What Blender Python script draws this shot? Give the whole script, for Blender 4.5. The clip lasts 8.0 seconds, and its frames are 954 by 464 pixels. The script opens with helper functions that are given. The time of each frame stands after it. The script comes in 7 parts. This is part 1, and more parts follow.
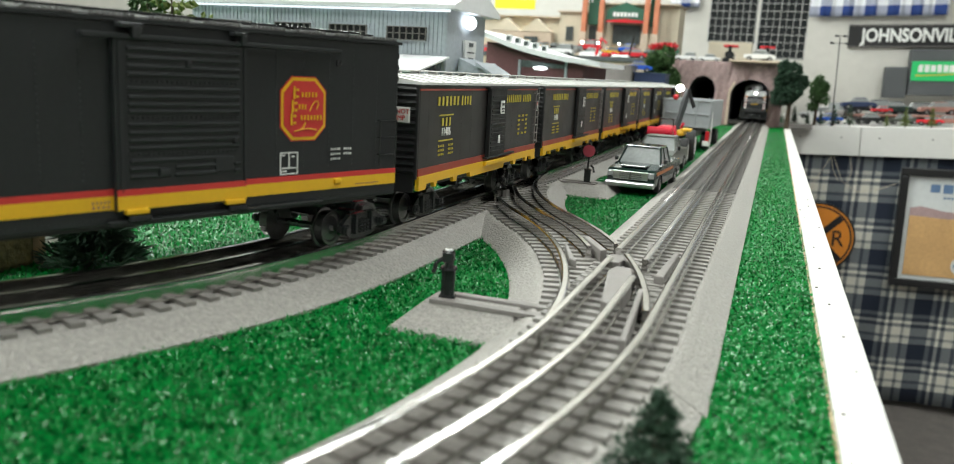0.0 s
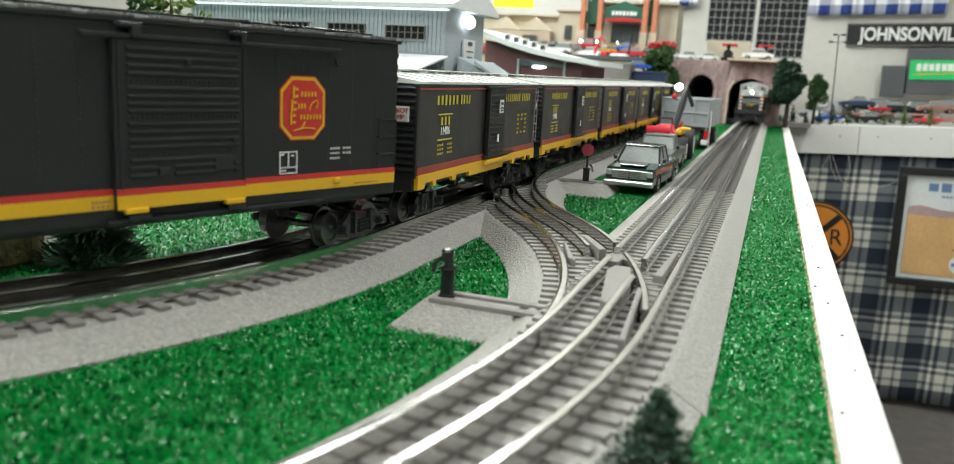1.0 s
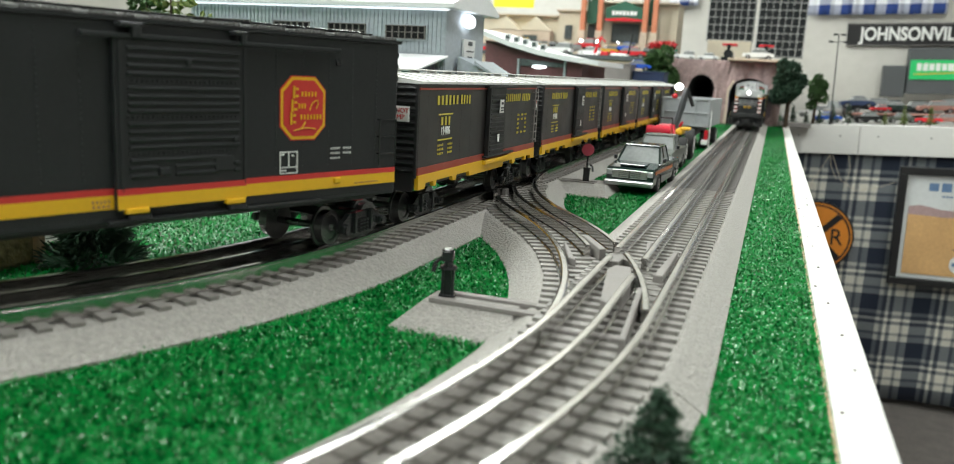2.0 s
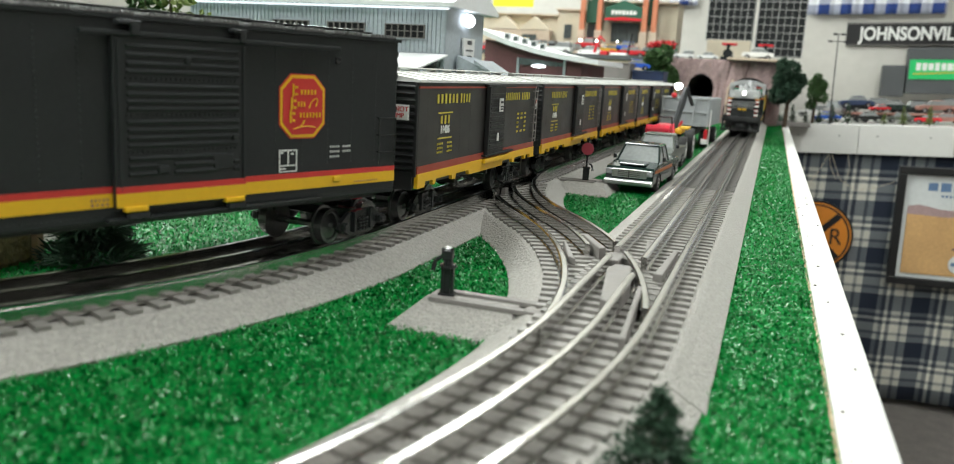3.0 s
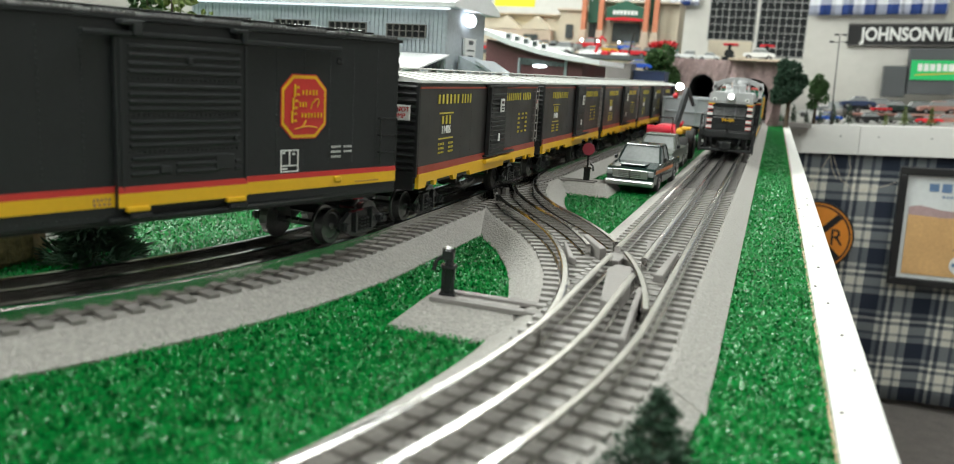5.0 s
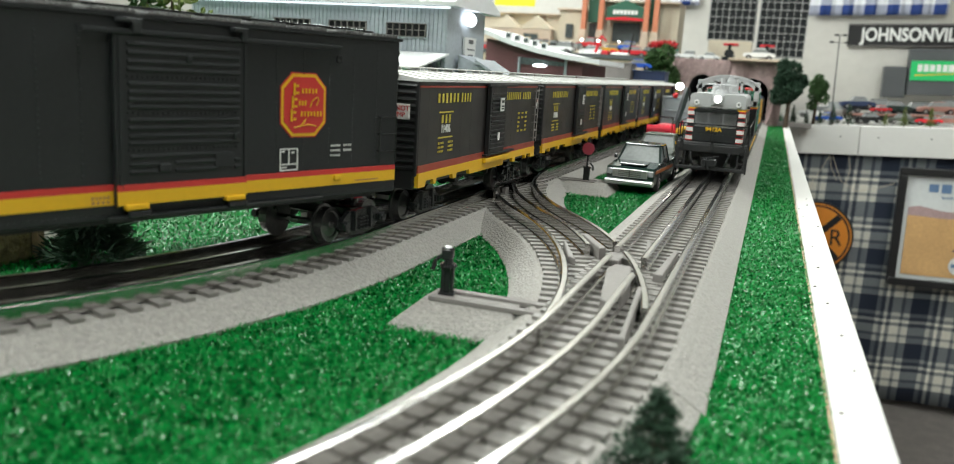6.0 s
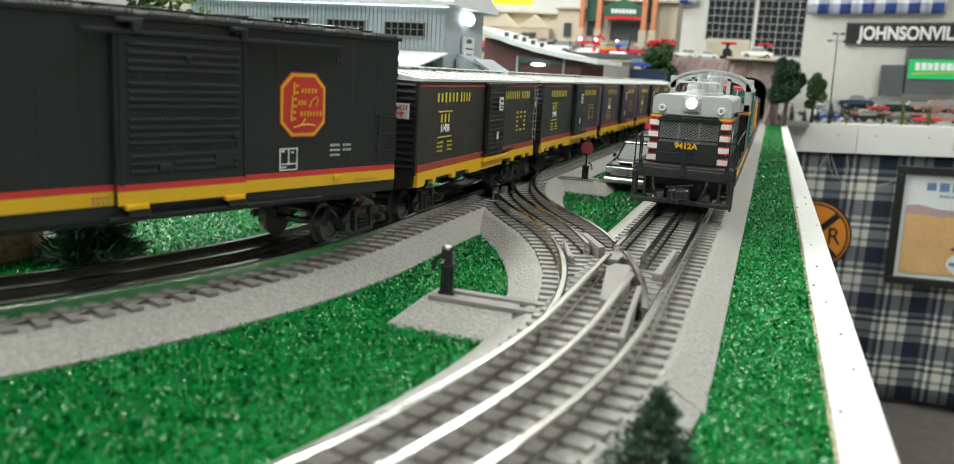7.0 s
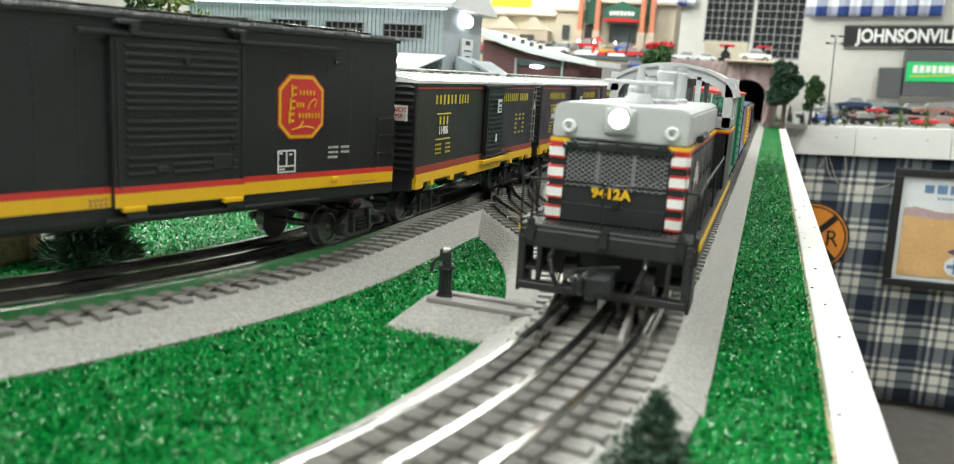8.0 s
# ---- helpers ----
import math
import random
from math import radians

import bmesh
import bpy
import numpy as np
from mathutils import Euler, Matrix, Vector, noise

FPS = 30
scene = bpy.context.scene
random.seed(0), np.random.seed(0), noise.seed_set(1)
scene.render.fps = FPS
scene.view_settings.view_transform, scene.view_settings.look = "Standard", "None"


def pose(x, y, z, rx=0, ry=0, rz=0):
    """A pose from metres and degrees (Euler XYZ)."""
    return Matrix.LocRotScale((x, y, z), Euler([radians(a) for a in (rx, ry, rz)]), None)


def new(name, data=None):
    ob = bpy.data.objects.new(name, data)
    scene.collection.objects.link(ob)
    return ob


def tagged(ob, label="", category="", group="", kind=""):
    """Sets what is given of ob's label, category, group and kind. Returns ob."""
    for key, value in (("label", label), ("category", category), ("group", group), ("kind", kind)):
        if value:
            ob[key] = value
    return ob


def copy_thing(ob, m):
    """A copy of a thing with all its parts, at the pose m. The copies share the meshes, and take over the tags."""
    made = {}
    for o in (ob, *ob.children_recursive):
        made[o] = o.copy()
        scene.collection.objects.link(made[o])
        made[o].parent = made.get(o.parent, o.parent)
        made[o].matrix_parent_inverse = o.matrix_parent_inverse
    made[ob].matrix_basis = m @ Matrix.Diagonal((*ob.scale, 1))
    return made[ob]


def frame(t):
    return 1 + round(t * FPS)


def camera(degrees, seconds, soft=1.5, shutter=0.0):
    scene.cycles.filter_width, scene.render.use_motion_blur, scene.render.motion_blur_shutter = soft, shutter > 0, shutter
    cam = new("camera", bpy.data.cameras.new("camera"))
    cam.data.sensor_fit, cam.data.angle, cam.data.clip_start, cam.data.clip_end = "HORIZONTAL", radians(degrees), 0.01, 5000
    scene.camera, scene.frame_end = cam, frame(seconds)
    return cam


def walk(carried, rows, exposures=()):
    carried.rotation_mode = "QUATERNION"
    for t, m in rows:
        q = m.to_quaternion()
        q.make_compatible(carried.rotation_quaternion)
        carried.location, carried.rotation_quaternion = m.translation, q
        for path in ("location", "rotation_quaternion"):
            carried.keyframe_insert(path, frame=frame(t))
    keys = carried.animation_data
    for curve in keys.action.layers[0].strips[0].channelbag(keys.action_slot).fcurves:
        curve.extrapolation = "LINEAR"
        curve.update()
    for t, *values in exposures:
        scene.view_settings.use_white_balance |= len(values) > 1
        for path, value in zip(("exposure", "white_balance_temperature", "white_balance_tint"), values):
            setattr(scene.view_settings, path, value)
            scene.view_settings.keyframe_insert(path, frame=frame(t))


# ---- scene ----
# ---- camera ----
LENS, SECONDS = 61.42, 8.0
cam = camera(LENS, SECONDS, soft=0.9)
cam.data.dof.use_dof, cam.data.dof.focus_distance, cam.data.dof.aperture_fstop = True, 0.54, 13.0
# seconds, place, then degrees: tilt down, turn to the left, lean
CAMERA_ROWS = [
    (0, -0.0004, 0.0003, 0.1019, 11.233, 19.608, 3.184), (0.5, -0.0003, 0.0002, 0.1020, 11.308, 19.605, 3.160),
    (1, -0.0006, -0.0001, 0.1021, 11.309, 19.504, 3.181), (1.5, -0.0004, -0.0004, 0.1022, 11.309, 19.538, 3.153),
    (3, -0.0009, 0.0002, 0.1017, 11.362, 19.458, 3.240), (3.5, -0.0004, 0.0000, 0.1014, 11.377, 19.448, 3.223),
    (4, -0.0008, -0.0002, 0.1016, 11.414, 19.450, 3.341), (4.5, -0.0006, -0.0006, 0.1022, 11.384, 19.501, 3.327),
    (6, -0.0008, 0.0000, 0.1020, 11.436, 19.479, 3.528), (6.5, -0.0012, 0.0001, 0.1019, 11.458, 19.341, 3.528),
    (7, -0.0012, -0.0006, 0.1022, 11.496, 19.353, 3.455), (7.5, -0.0013, -0.0005, 0.1024, 11.486, 19.289, 3.552),
    (8, -0.0014, -0.0001, 0.1023, 11.355, 19.240, 3.523)]
walk(cam, [(t, pose(x, y, z, 90 - tilt, 0, turn) @ pose(0, 0, 0, 0, 0, lean)) for t, x, y, z, tilt, turn, lean in CAMERA_ROWS],
     [(0, 0.0), (6.5, 0.0), (7.0, 0.02), (7.5, 0.12), (8, 0.38)])

# ---- light ----
world = bpy.data.worlds.new("room_world")
world.use_nodes = True
world.node_tree.nodes["Background"].inputs[0].default_value = (0.9, 0.95, 1.0, 1)
world.node_tree.nodes["Background"].inputs[1].default_value = 0.05
scene.world = world
CEILING, FLOOR = 1.85, -0.76
LAMPS = [(-1.7, 0.8, 1.5), (-3.0, 0.9, 1.6), (-1.15, 2.95, 1.2), (-1.2, 1.5, 0.6), (0.5, 0.3, 0.28), (0.6, 1.6, 0.62), (-0.9, -1.4, 1.6), (1.2, -1.4, 0.85)]   # place and share of the power
LAMP_WATTS = 32.5
for lx, ly, share in LAMPS:
    data = bpy.data.lights.new("ceiling_tube_light", "AREA")
    data.shape, data.size, data.size_y, data.energy, data.color = "RECTANGLE", 0.30, 1.15, LAMP_WATTS * share, (0.95, 1.0, 0.95)
    new("ceiling_tube_light", data).matrix_world = pose(lx, ly, CEILING - 0.075)


# ---- materials ----
def mat(name, color, rough=0.6, metal=0.0, vary=0.12, scale=40.0, bump=0.0, bump_scale=400.0, glow=0.0, coat=0.0, island=0.0, spec=0.5, depth=0.0):
    """A plain surface with broad and fine variation of colour, roughness and relief. Scales are per metre."""
    m = bpy.data.materials.new(name)
    m.use_nodes = True
    n, link = m.node_tree.nodes, m.node_tree.links.new
    b = n["Principled BSDF"]
    b.inputs["Roughness"].default_value, b.inputs["Metallic"].default_value = rough, metal
    b.inputs["Coat Weight"].default_value, b.inputs["Specular IOR Level"].default_value = coat, spec
    co = n.new("ShaderNodeTexCoord")
    broad, fine = n.new("ShaderNodeTexNoise"), n.new("ShaderNodeTexNoise")
    broad.inputs["Scale"].default_value, fine.inputs["Scale"].default_value = scale, scale * 9
    broad.inputs["Detail"].default_value = 3
    add = n.new("ShaderNodeMath")
    add.operation = "ADD"
    for tex in (broad, fine):
        link(co.outputs["Object"], tex.inputs["Vector"])
    link(broad.outputs["Fac"], add.inputs[0]), link(fine.outputs["Fac"], add.inputs[1])
    value = add.outputs[0]
    if island:
        geo, mul = n.new("ShaderNodeNewGeometry"), n.new("ShaderNodeMath")
        mul.operation = "MULTIPLY_ADD"
        mul.inputs[1].default_value = island
        link(geo.outputs["Random Per Island"], mul.inputs[0]), link(value, mul.inputs[2])
        value = mul.outputs[0]
    ramp = n.new("ShaderNodeMapRange")
    ramp.inputs["From Min"].default_value, ramp.inputs["From Max"].default_value = 0.6, 1.4 + island
    ramp.inputs["To Min"].default_value, ramp.inputs["To Max"].default_value = 1 - vary, 1 + vary
    link(value, ramp.inputs["Value"])
    hue = n.new("ShaderNodeHueSaturation")
    hue.inputs["Color"].default_value = (*color, 1)
    link(ramp.outputs[0], hue.inputs["Value"]), link(hue.outputs[0], b.inputs["Base Color"])
    rr = n.new("ShaderNodeMapRange")
    rr.inputs["From Min"].default_value, rr.inputs["From Max"].default_value = 0.3, 0.7
    rr.inputs["To Min"].default_value, rr.inputs["To Max"].default_value = max(0.02, rough * 0.85), min(1, rough * 1.15)
    link(broad.outputs["Fac"], rr.inputs["Value"]), link(rr.outputs[0], b.inputs["Roughness"])
    if bump:
        grain, bm_node = n.new("ShaderNodeTexNoise"), n.new("ShaderNodeBump")
        grain.inputs["Scale"].default_value, grain.inputs["Detail"].default_value = bump_scale, 4
        bm_node.inputs["Strength"].default_value, bm_node.inputs["Distance"].default_value = bump, depth or 0.5 / bump_scale
        link(co.outputs["Object"], grain.inputs["Vector"]), link(grain.outputs["Fac"], bm_node.inputs["Height"])
        link(bm_node.outputs[0], b.inputs["Normal"])
    if glow:
        b.inputs["Emission Color"].default_value, b.inputs["Emission Strength"].default_value = (*color, 1), glow
    return m


def plaid(name, dark, light, mid, size, rough=0.9):
    """Woven checks: broad bands in both directions with thin lines between them."""
    m = bpy.data.materials.new(name)
    m.use_nodes = True
    n, link = m.node_tree.nodes, m.node_tree.links.new
    b = n["Principled BSDF"]
    b.inputs["Roughness"].default_value = rough
    co, sep = n.new("ShaderNodeTexCoord"), n.new("ShaderNodeSeparateXYZ")
    link(co.outputs["UV"], sep.inputs[0])
    bands = []
    for axis in (0, 1):
        mul, fract = n.new("ShaderNodeMath"), n.new("ShaderNodeMath")
        mul.operation, fract.operation = "DIVIDE", "FRACT"
        mul.inputs[1].default_value = size
        ramp = n.new("ShaderNodeValToRGB")
        ramp.color_ramp.interpolation = "CONSTANT"
        els = ramp.color_ramp.elements
        els[0].position, els[0].color = 0.0, (0, 0, 0, 1)
        els[1].position, els[1].color = 0.34, (0.55, 0.55, 0.55, 1)
        for at, v in ((0.42, 0.1), (0.5, 1.0), (0.56, 0.15), (0.64, 0.9), (0.82, 0.3), (0.88, 0.8)):
            e = els.new(at)
            e.color = (v, v, v, 1)
        link(sep.outputs[axis], mul.inputs[0]), link(mul.outputs[0], fract.inputs[0]), link(fract.outputs[0], ramp.inputs[0])
        bands.append(ramp.outputs[0])
    mean, ramp = n.new("ShaderNodeMix"), n.new("ShaderNodeValToRGB")
    mean.data_type = "RGBA"
    mean.inputs[0].default_value = 0.5
    link(bands[0], mean.inputs[6]), link(bands[1], mean.inputs[7])
    els = ramp.color_ramp.elements
    els[0].color, els[1].color = (*dark, 1), (*light, 1)
    e = els.new(0.42)
    e.color = (*mid, 1)
    link(mean.outputs[2], ramp.inputs[0])
    weave, mixw = n.new("ShaderNodeTexNoise"), n.new("ShaderNodeHueSaturation")
    weave.inputs["Scale"].default_value = 300
    rng = n.new("ShaderNodeMapRange")
    rng.inputs["To Min"].default_value, rng.inputs["To Max"].default_value = 0.7, 1.3
    link(co.outputs["UV"], weave.inputs["Vector"]), link(weave.outputs["Fac"], rng.inputs["Value"])
    link(ramp.outputs[0], mixw.inputs["Color"]), link(rng.outputs[0], mixw.inputs["Value"]), link(mixw.outputs[0], b.inputs["Base Color"])
    return m


def glass_mat(name, color=(0.9, 0.95, 0.95), rough=0.03):
    m = bpy.data.materials.new(name)
    m.use_nodes = True
    b = m.node_tree.nodes["Principled BSDF"]
    b.inputs["Base Color"].default_value = (*color, 1)
    b.inputs["Roughness"].default_value, b.inputs["Transmission Weight"].default_value = rough, 1.0
    return m


M = {
    "roadbed": mat("grey_speckled_roadbed", (0.315, 0.300, 0.278), 0.85, vary=0.36, scale=520, bump=1.0, bump_scale=650, depth=0.0016),
    "tie": mat("grey_brown_plastic_tie", (0.205, 0.193, 0.180), 0.42, vary=0.3, scale=150, bump=0.3, bump_scale=900),
    "rail": mat("nickel_steel_rail", (0.62, 0.61, 0.595), 0.15, 1.0, vary=0.12, scale=60, bump=0.05, bump_scale=500),
    "cast": mat("grey_cast_plastic", (0.19, 0.175, 0.165), 0.6, vary=0.12, scale=90, bump=0.2, bump_scale=600),
    "grass_base": mat("green_mat_backing", (0.001, 0.070, 0.012), 0.8, vary=0.35, scale=120, bump=0.6, bump_scale=400),
    "grass": mat("glossy_green_plastic_grass", (0.001, 0.165, 0.026), 0.20, vary=0.4, scale=60, island=1.2, spec=0.24),
    "white_paint": mat("white_gloss_paint", (0.64, 0.63, 0.605), 0.35, vary=0.03, scale=8, bump=0.05, bump_scale=200),
    "plaster": mat("cream_white_wall_paint", (0.58, 0.56, 0.52), 0.85, vary=0.06, scale=3, bump=0.15, bump_scale=120),
    "ceiling": mat("pale_grey_ceiling_tile", (0.68, 0.68, 0.66), 0.9, vary=0.05, scale=6, bump=0.3, bump_scale=80),
    "carpet": mat("grey_brown_carpet", (0.14, 0.125, 0.115), 0.95, vary=0.35, scale=25, bump=0.8, bump_scale=250),
    "black_body": mat("satin_black_plastic", (0.018, 0.020, 0.021), 0.42, vary=0.15, scale=50, bump=0.05, bump_scale=700, spec=0.38),
    "black_side": mat("satin_black_car_paint", (0.030, 0.027, 0.026), 0.45, vary=0.1, scale=40, bump=0.05, bump_scale=700, spec=0.4),
    "black_gloss": mat("gloss_black_metal", (0.016, 0.017, 0.018), 0.22, vary=0.15, scale=60),
    "black_rough": mat("matt_black_plastic", (0.012, 0.012, 0.013), 0.5, vary=0.2, scale=80, bump=0.1, bump_scale=600),
    "wheel": mat("blackened_steel_wheel", (0.17, 0.17, 0.17), 0.30, 0.9, vary=0.2, scale=90),
    "yellow": mat("orange_yellow_stripe_paint", (0.74, 0.42, 0.012), 0.42, vary=0.05, scale=60),
    "red": mat("bright_red_stripe_paint", (0.55, 0.035, 0.03), 0.42, vary=0.05, scale=60),
    "stripe_red": mat("dull_brick_red_stripe_paint", (0.30, 0.045, 0.028), 0.45, vary=0.08, scale=60),
    "letter_yellow": mat("dull_yellow_lettering", (0.55, 0.45, 0.06), 0.5, vary=0.1, scale=90),
    "letter_white": mat("white_lettering", (0.75, 0.75, 0.73), 0.5, vary=0.05, scale=90),
    "roof_silver": mat("silver_white_car_roof", (0.62, 0.62, 0.60), 0.35, vary=0.08, scale=60, bump=0.1, bump_scale=300),
    "chrome": mat("bright_chrome", (0.50, 0.50, 0.50), 0.32, 1.0, vary=0.05, scale=60),
    "grey_paint": mat("pale_grey_locomotive_paint", (0.45, 0.455, 0.46), 0.4, vary=0.05, scale=50),
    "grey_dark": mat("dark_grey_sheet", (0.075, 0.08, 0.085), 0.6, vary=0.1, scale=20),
    "tin": mat("blue_grey_corrugated_sheet", (0.38, 0.42, 0.46), 0.5, vary=0.16, scale=25, bump=0.1, bump_scale=300),
    "roof_tin": mat("white_tin_roof", (0.75, 0.76, 0.77), 0.4, vary=0.06, scale=20),
    "barn": mat("maroon_board_wall", (0.15, 0.06, 0.065), 0.7, vary=0.2, scale=30, bump=0.2, bump_scale=200),
    "rock": mat("pinkish_tan_plaster_rock", (0.29, 0.205, 0.20), 0.9, vary=0.3, scale=14, bump=0.3, bump_scale=90),
    "stone_tan": mat("tan_cut_stone", (0.50, 0.40, 0.31), 0.85, vary=0.2, scale=30, bump=0.4, bump_scale=150),
    "cream": mat("cream_store_wall", (0.56, 0.49, 0.38), 0.8, vary=0.1, scale=20, bump=0.2, bump_scale=150),
    "brick_orange": mat("orange_red_brick_column", (0.55, 0.20, 0.11), 0.8, vary=0.15, scale=60, bump=0.3, bump_scale=200),
    "store_green": mat("dark_green_store_gable", (0.02, 0.10, 0.06), 0.5, vary=0.1, scale=30),
    "dark_glass": mat("dark_window_glass", (0.018, 0.02, 0.022), 0.08, vary=0.1, scale=20),
    "blue_grey_glass": mat("grey_store_glass", (0.10, 0.12, 0.12), 0.15, vary=0.5, scale=30),
    "bark": mat("dark_brown_bark", (0.06, 0.04, 0.025), 0.9, vary=0.3, scale=80, bump=0.6, bump_scale=250),
    "needle": mat("dark_green_needles", (0.016, 0.048, 0.024), 0.75, vary=0.4, scale=60, island=1.5),
    "leaf": mat("mid_green_foliage", (0.035, 0.085, 0.02), 0.8, vary=0.45, scale=60, island=1.5),
    "conifer_light": mat("yellow_green_foliage", (0.11, 0.15, 0.03), 0.8, vary=0.35, scale=60, island=1.5),
    "plaid": plaid("navy_and_cream_plaid_cloth", (0.012, 0.018, 0.035), (0.72, 0.69, 0.60), (0.12, 0.135, 0.15), 0.13),
    "orange_sign": mat("orange_enamel_sign", (0.72, 0.25, 0.03), 0.3, vary=0.05, scale=15),
    "sign_black": mat("black_enamel", (0.012, 0.012, 0.013), 0.35, vary=0.1, scale=15),
    "poster_sky": mat("pale_poster_paper", (0.60, 0.62, 0.62), 0.5, vary=0.06, scale=10),
    "poster_sand": mat("sandy_poster_print", (0.55, 0.33, 0.14), 0.5, vary=0.15, scale=14),
    "poster_mauve": mat("mauve_poster_print", (0.36, 0.25, 0.25), 0.5, vary=0.2, scale=14),
    "violet": mat("violet_ink", (0.10, 0.04, 0.10), 0.5),
    "blue_ink": mat("blue_grey_ink", (0.12, 0.20, 0.34), 0.5),
    "tractor_red": mat("tractor_red_paint", (0.60, 0.02, 0.045), 0.3, vary=0.06, scale=40),
    "tractor_yellow": mat("tractor_yellow_paint", (0.80, 0.45, 0.03), 0.35, vary=0.06, scale=40),
    "tyre": mat("black_rubber_tyre", (0.018, 0.018, 0.018), 0.75, vary=0.2, scale=80, bump=0.2, bump_scale=500),
    "wagon_grey": mat("grey_dump_body", (0.34, 0.355, 0.37), 0.5, vary=0.08, scale=25),
    "truck_green": mat("dark_green_metallic_paint", (0.010, 0.024, 0.022), 0.14, 0.1, vary=0.08, scale=30, coat=0.5),
    "truck_grey": mat("grey_green_truck_paint", (0.09, 0.10, 0.085), 0.3, 0.2, vary=0.08, scale=30, coat=0.3),
    "copper": mat("copper_stripe_paint", (0.40, 0.12, 0.03), 0.35, vary=0.1, scale=40),
    "car_glass": mat("grey_car_glass", (0.24, 0.25, 0.25), 0.12, vary=0.15, scale=30),
    "toy_blue": mat("bright_blue_plastic", (0.02, 0.10, 0.50), 0.3, vary=0.06, scale=30),
    "toy_red": mat("bright_red_plastic", (0.55, 0.02, 0.03), 0.3, vary=0.06, scale=30),
    "toy_green": mat("green_car_side_paint", (0.01, 0.17, 0.09), 0.4, vary=0.06, scale=30),
    "toy_white": mat("white_plastic", (0.75, 0.75, 0.74), 0.35, vary=0.04, scale=30),
    "toy_brown": mat("rust_brown_plastic", (0.30, 0.15, 0.12), 0.5, vary=0.1, scale=30),
    "navy": mat("navy_box_paint", (0.015, 0.03, 0.085), 0.5, vary=0.1, scale=20),
    "sign_green": mat("lit_green_sign_face", (0.01, 0.36, 0.10), 0.4, vary=0.04, scale=10, glow=0.35),
    "sign_yellow": mat("bright_yellow_card", (0.80, 0.72, 0.03), 0.5, vary=0.04, scale=10),
    "lamp_white": mat("lit_lamp_lens", (1.0, 0.98, 0.93), 0.3, vary=0.0, glow=9.0),
    "lamp_cool": mat("lit_shed_strip", (0.90, 0.96, 1.0), 0.3, vary=0.0, glow=3.5),
    "strip_cool": mat("lit_narrow_strip", (0.90, 0.96, 1.0), 0.3, vary=0.0, glow=1.2),
    "tube": mat("lit_fluorescent_diffuser", (0.97, 0.99, 1.0), 0.5, vary=0.0, glow=4.0),
    "beige": mat("beige_wood_block", (0.36, 0.28, 0.17), 0.8, vary=0.2, scale=30, bump=0.3, bump_scale=120),
    "moss": mat("olive_scenic_foam", (0.10, 0.09, 0.035), 0.95, vary=0.5, scale=40, bump=0.9, bump_scale=120),
    "mesh_grey": mat("dark_steel_screen", (0.30, 0.30, 0.31), 0.35, 0.5, vary=0.1, scale=60),
    "mullion": mat("pale_grey_mullion", (0.40, 0.40, 0.39), 0.5, vary=0.06, scale=30),
    # near-black glass for the shed, rough and with low specular
    "dull_black_glass": mat("dull_black_window_glass", (0.012, 0.012, 0.014), 0.5, vary=0.2, scale=60, spec=0.2),
    "grey_metal_roof": mat("grey_steel_roof", (0.20, 0.20, 0.20), 0.3, 0.5, vary=0.3, scale=120),
    "tie_dark": mat("dark_brown_plastic_tie", (0.060, 0.054, 0.050), 0.5, vary=0.3, scale=150, bump=0.3, bump_scale=900),
    "target": mat("dull_red_target_paint", (0.30, 0.035, 0.06), 0.5, vary=0.08, scale=60),
    "clear": glass_mat("clear_window_plastic"),
}


# ---- building tools ----
def part(name, bm, material, parent=None, label="", smooth=False):
    """Links a bmesh as one mesh object under a thing or a part."""
    me = bpy.data.meshes.new(name)
    bmesh.ops.recalc_face_normals(bm, faces=bm.faces)
    bm.to_mesh(me)
    bm.free()
    if smooth:
        me.polygons.foreach_set("use_smooth", [True] * len(me.polygons))
    for one in (material if isinstance(material, (list, tuple)) else [material]):
        me.materials.append(one)
    ob = new(name, me)
    ob.parent = parent
    if label:
        ob["label"] = label
    return ob


def thing(name, label, category, m=None, group="", kind=""):
    ob = tagged(new(name), label, category, group, kind)
    ob.empty_display_size = 0.01
    if m is not None:
        ob.matrix_basis = m
    return ob


def box(bm, c, s, bevel=0.0, m=None, mi=0):
    """A box about c of size s, with its edges cut by bevel; m turns it."""
    r = bmesh.ops.create_cube(bm, size=1.0)
    vs = r["verts"]
    bmesh.ops.transform(bm, matrix=(m or Matrix()) @ Matrix.Translation(c) @ Matrix.Diagonal((*s, 1)), verts=vs)
    fs = {f for v in vs for f in v.link_faces}
    for f in fs:
        f.material_index = mi
    if bevel:
        es = {e for v in vs for e in v.link_edges}
        bmesh.ops.bevel(bm, geom=list(es), offset=bevel, segments=2, affect="EDGES", profile=0.5, material=mi)
    return bm


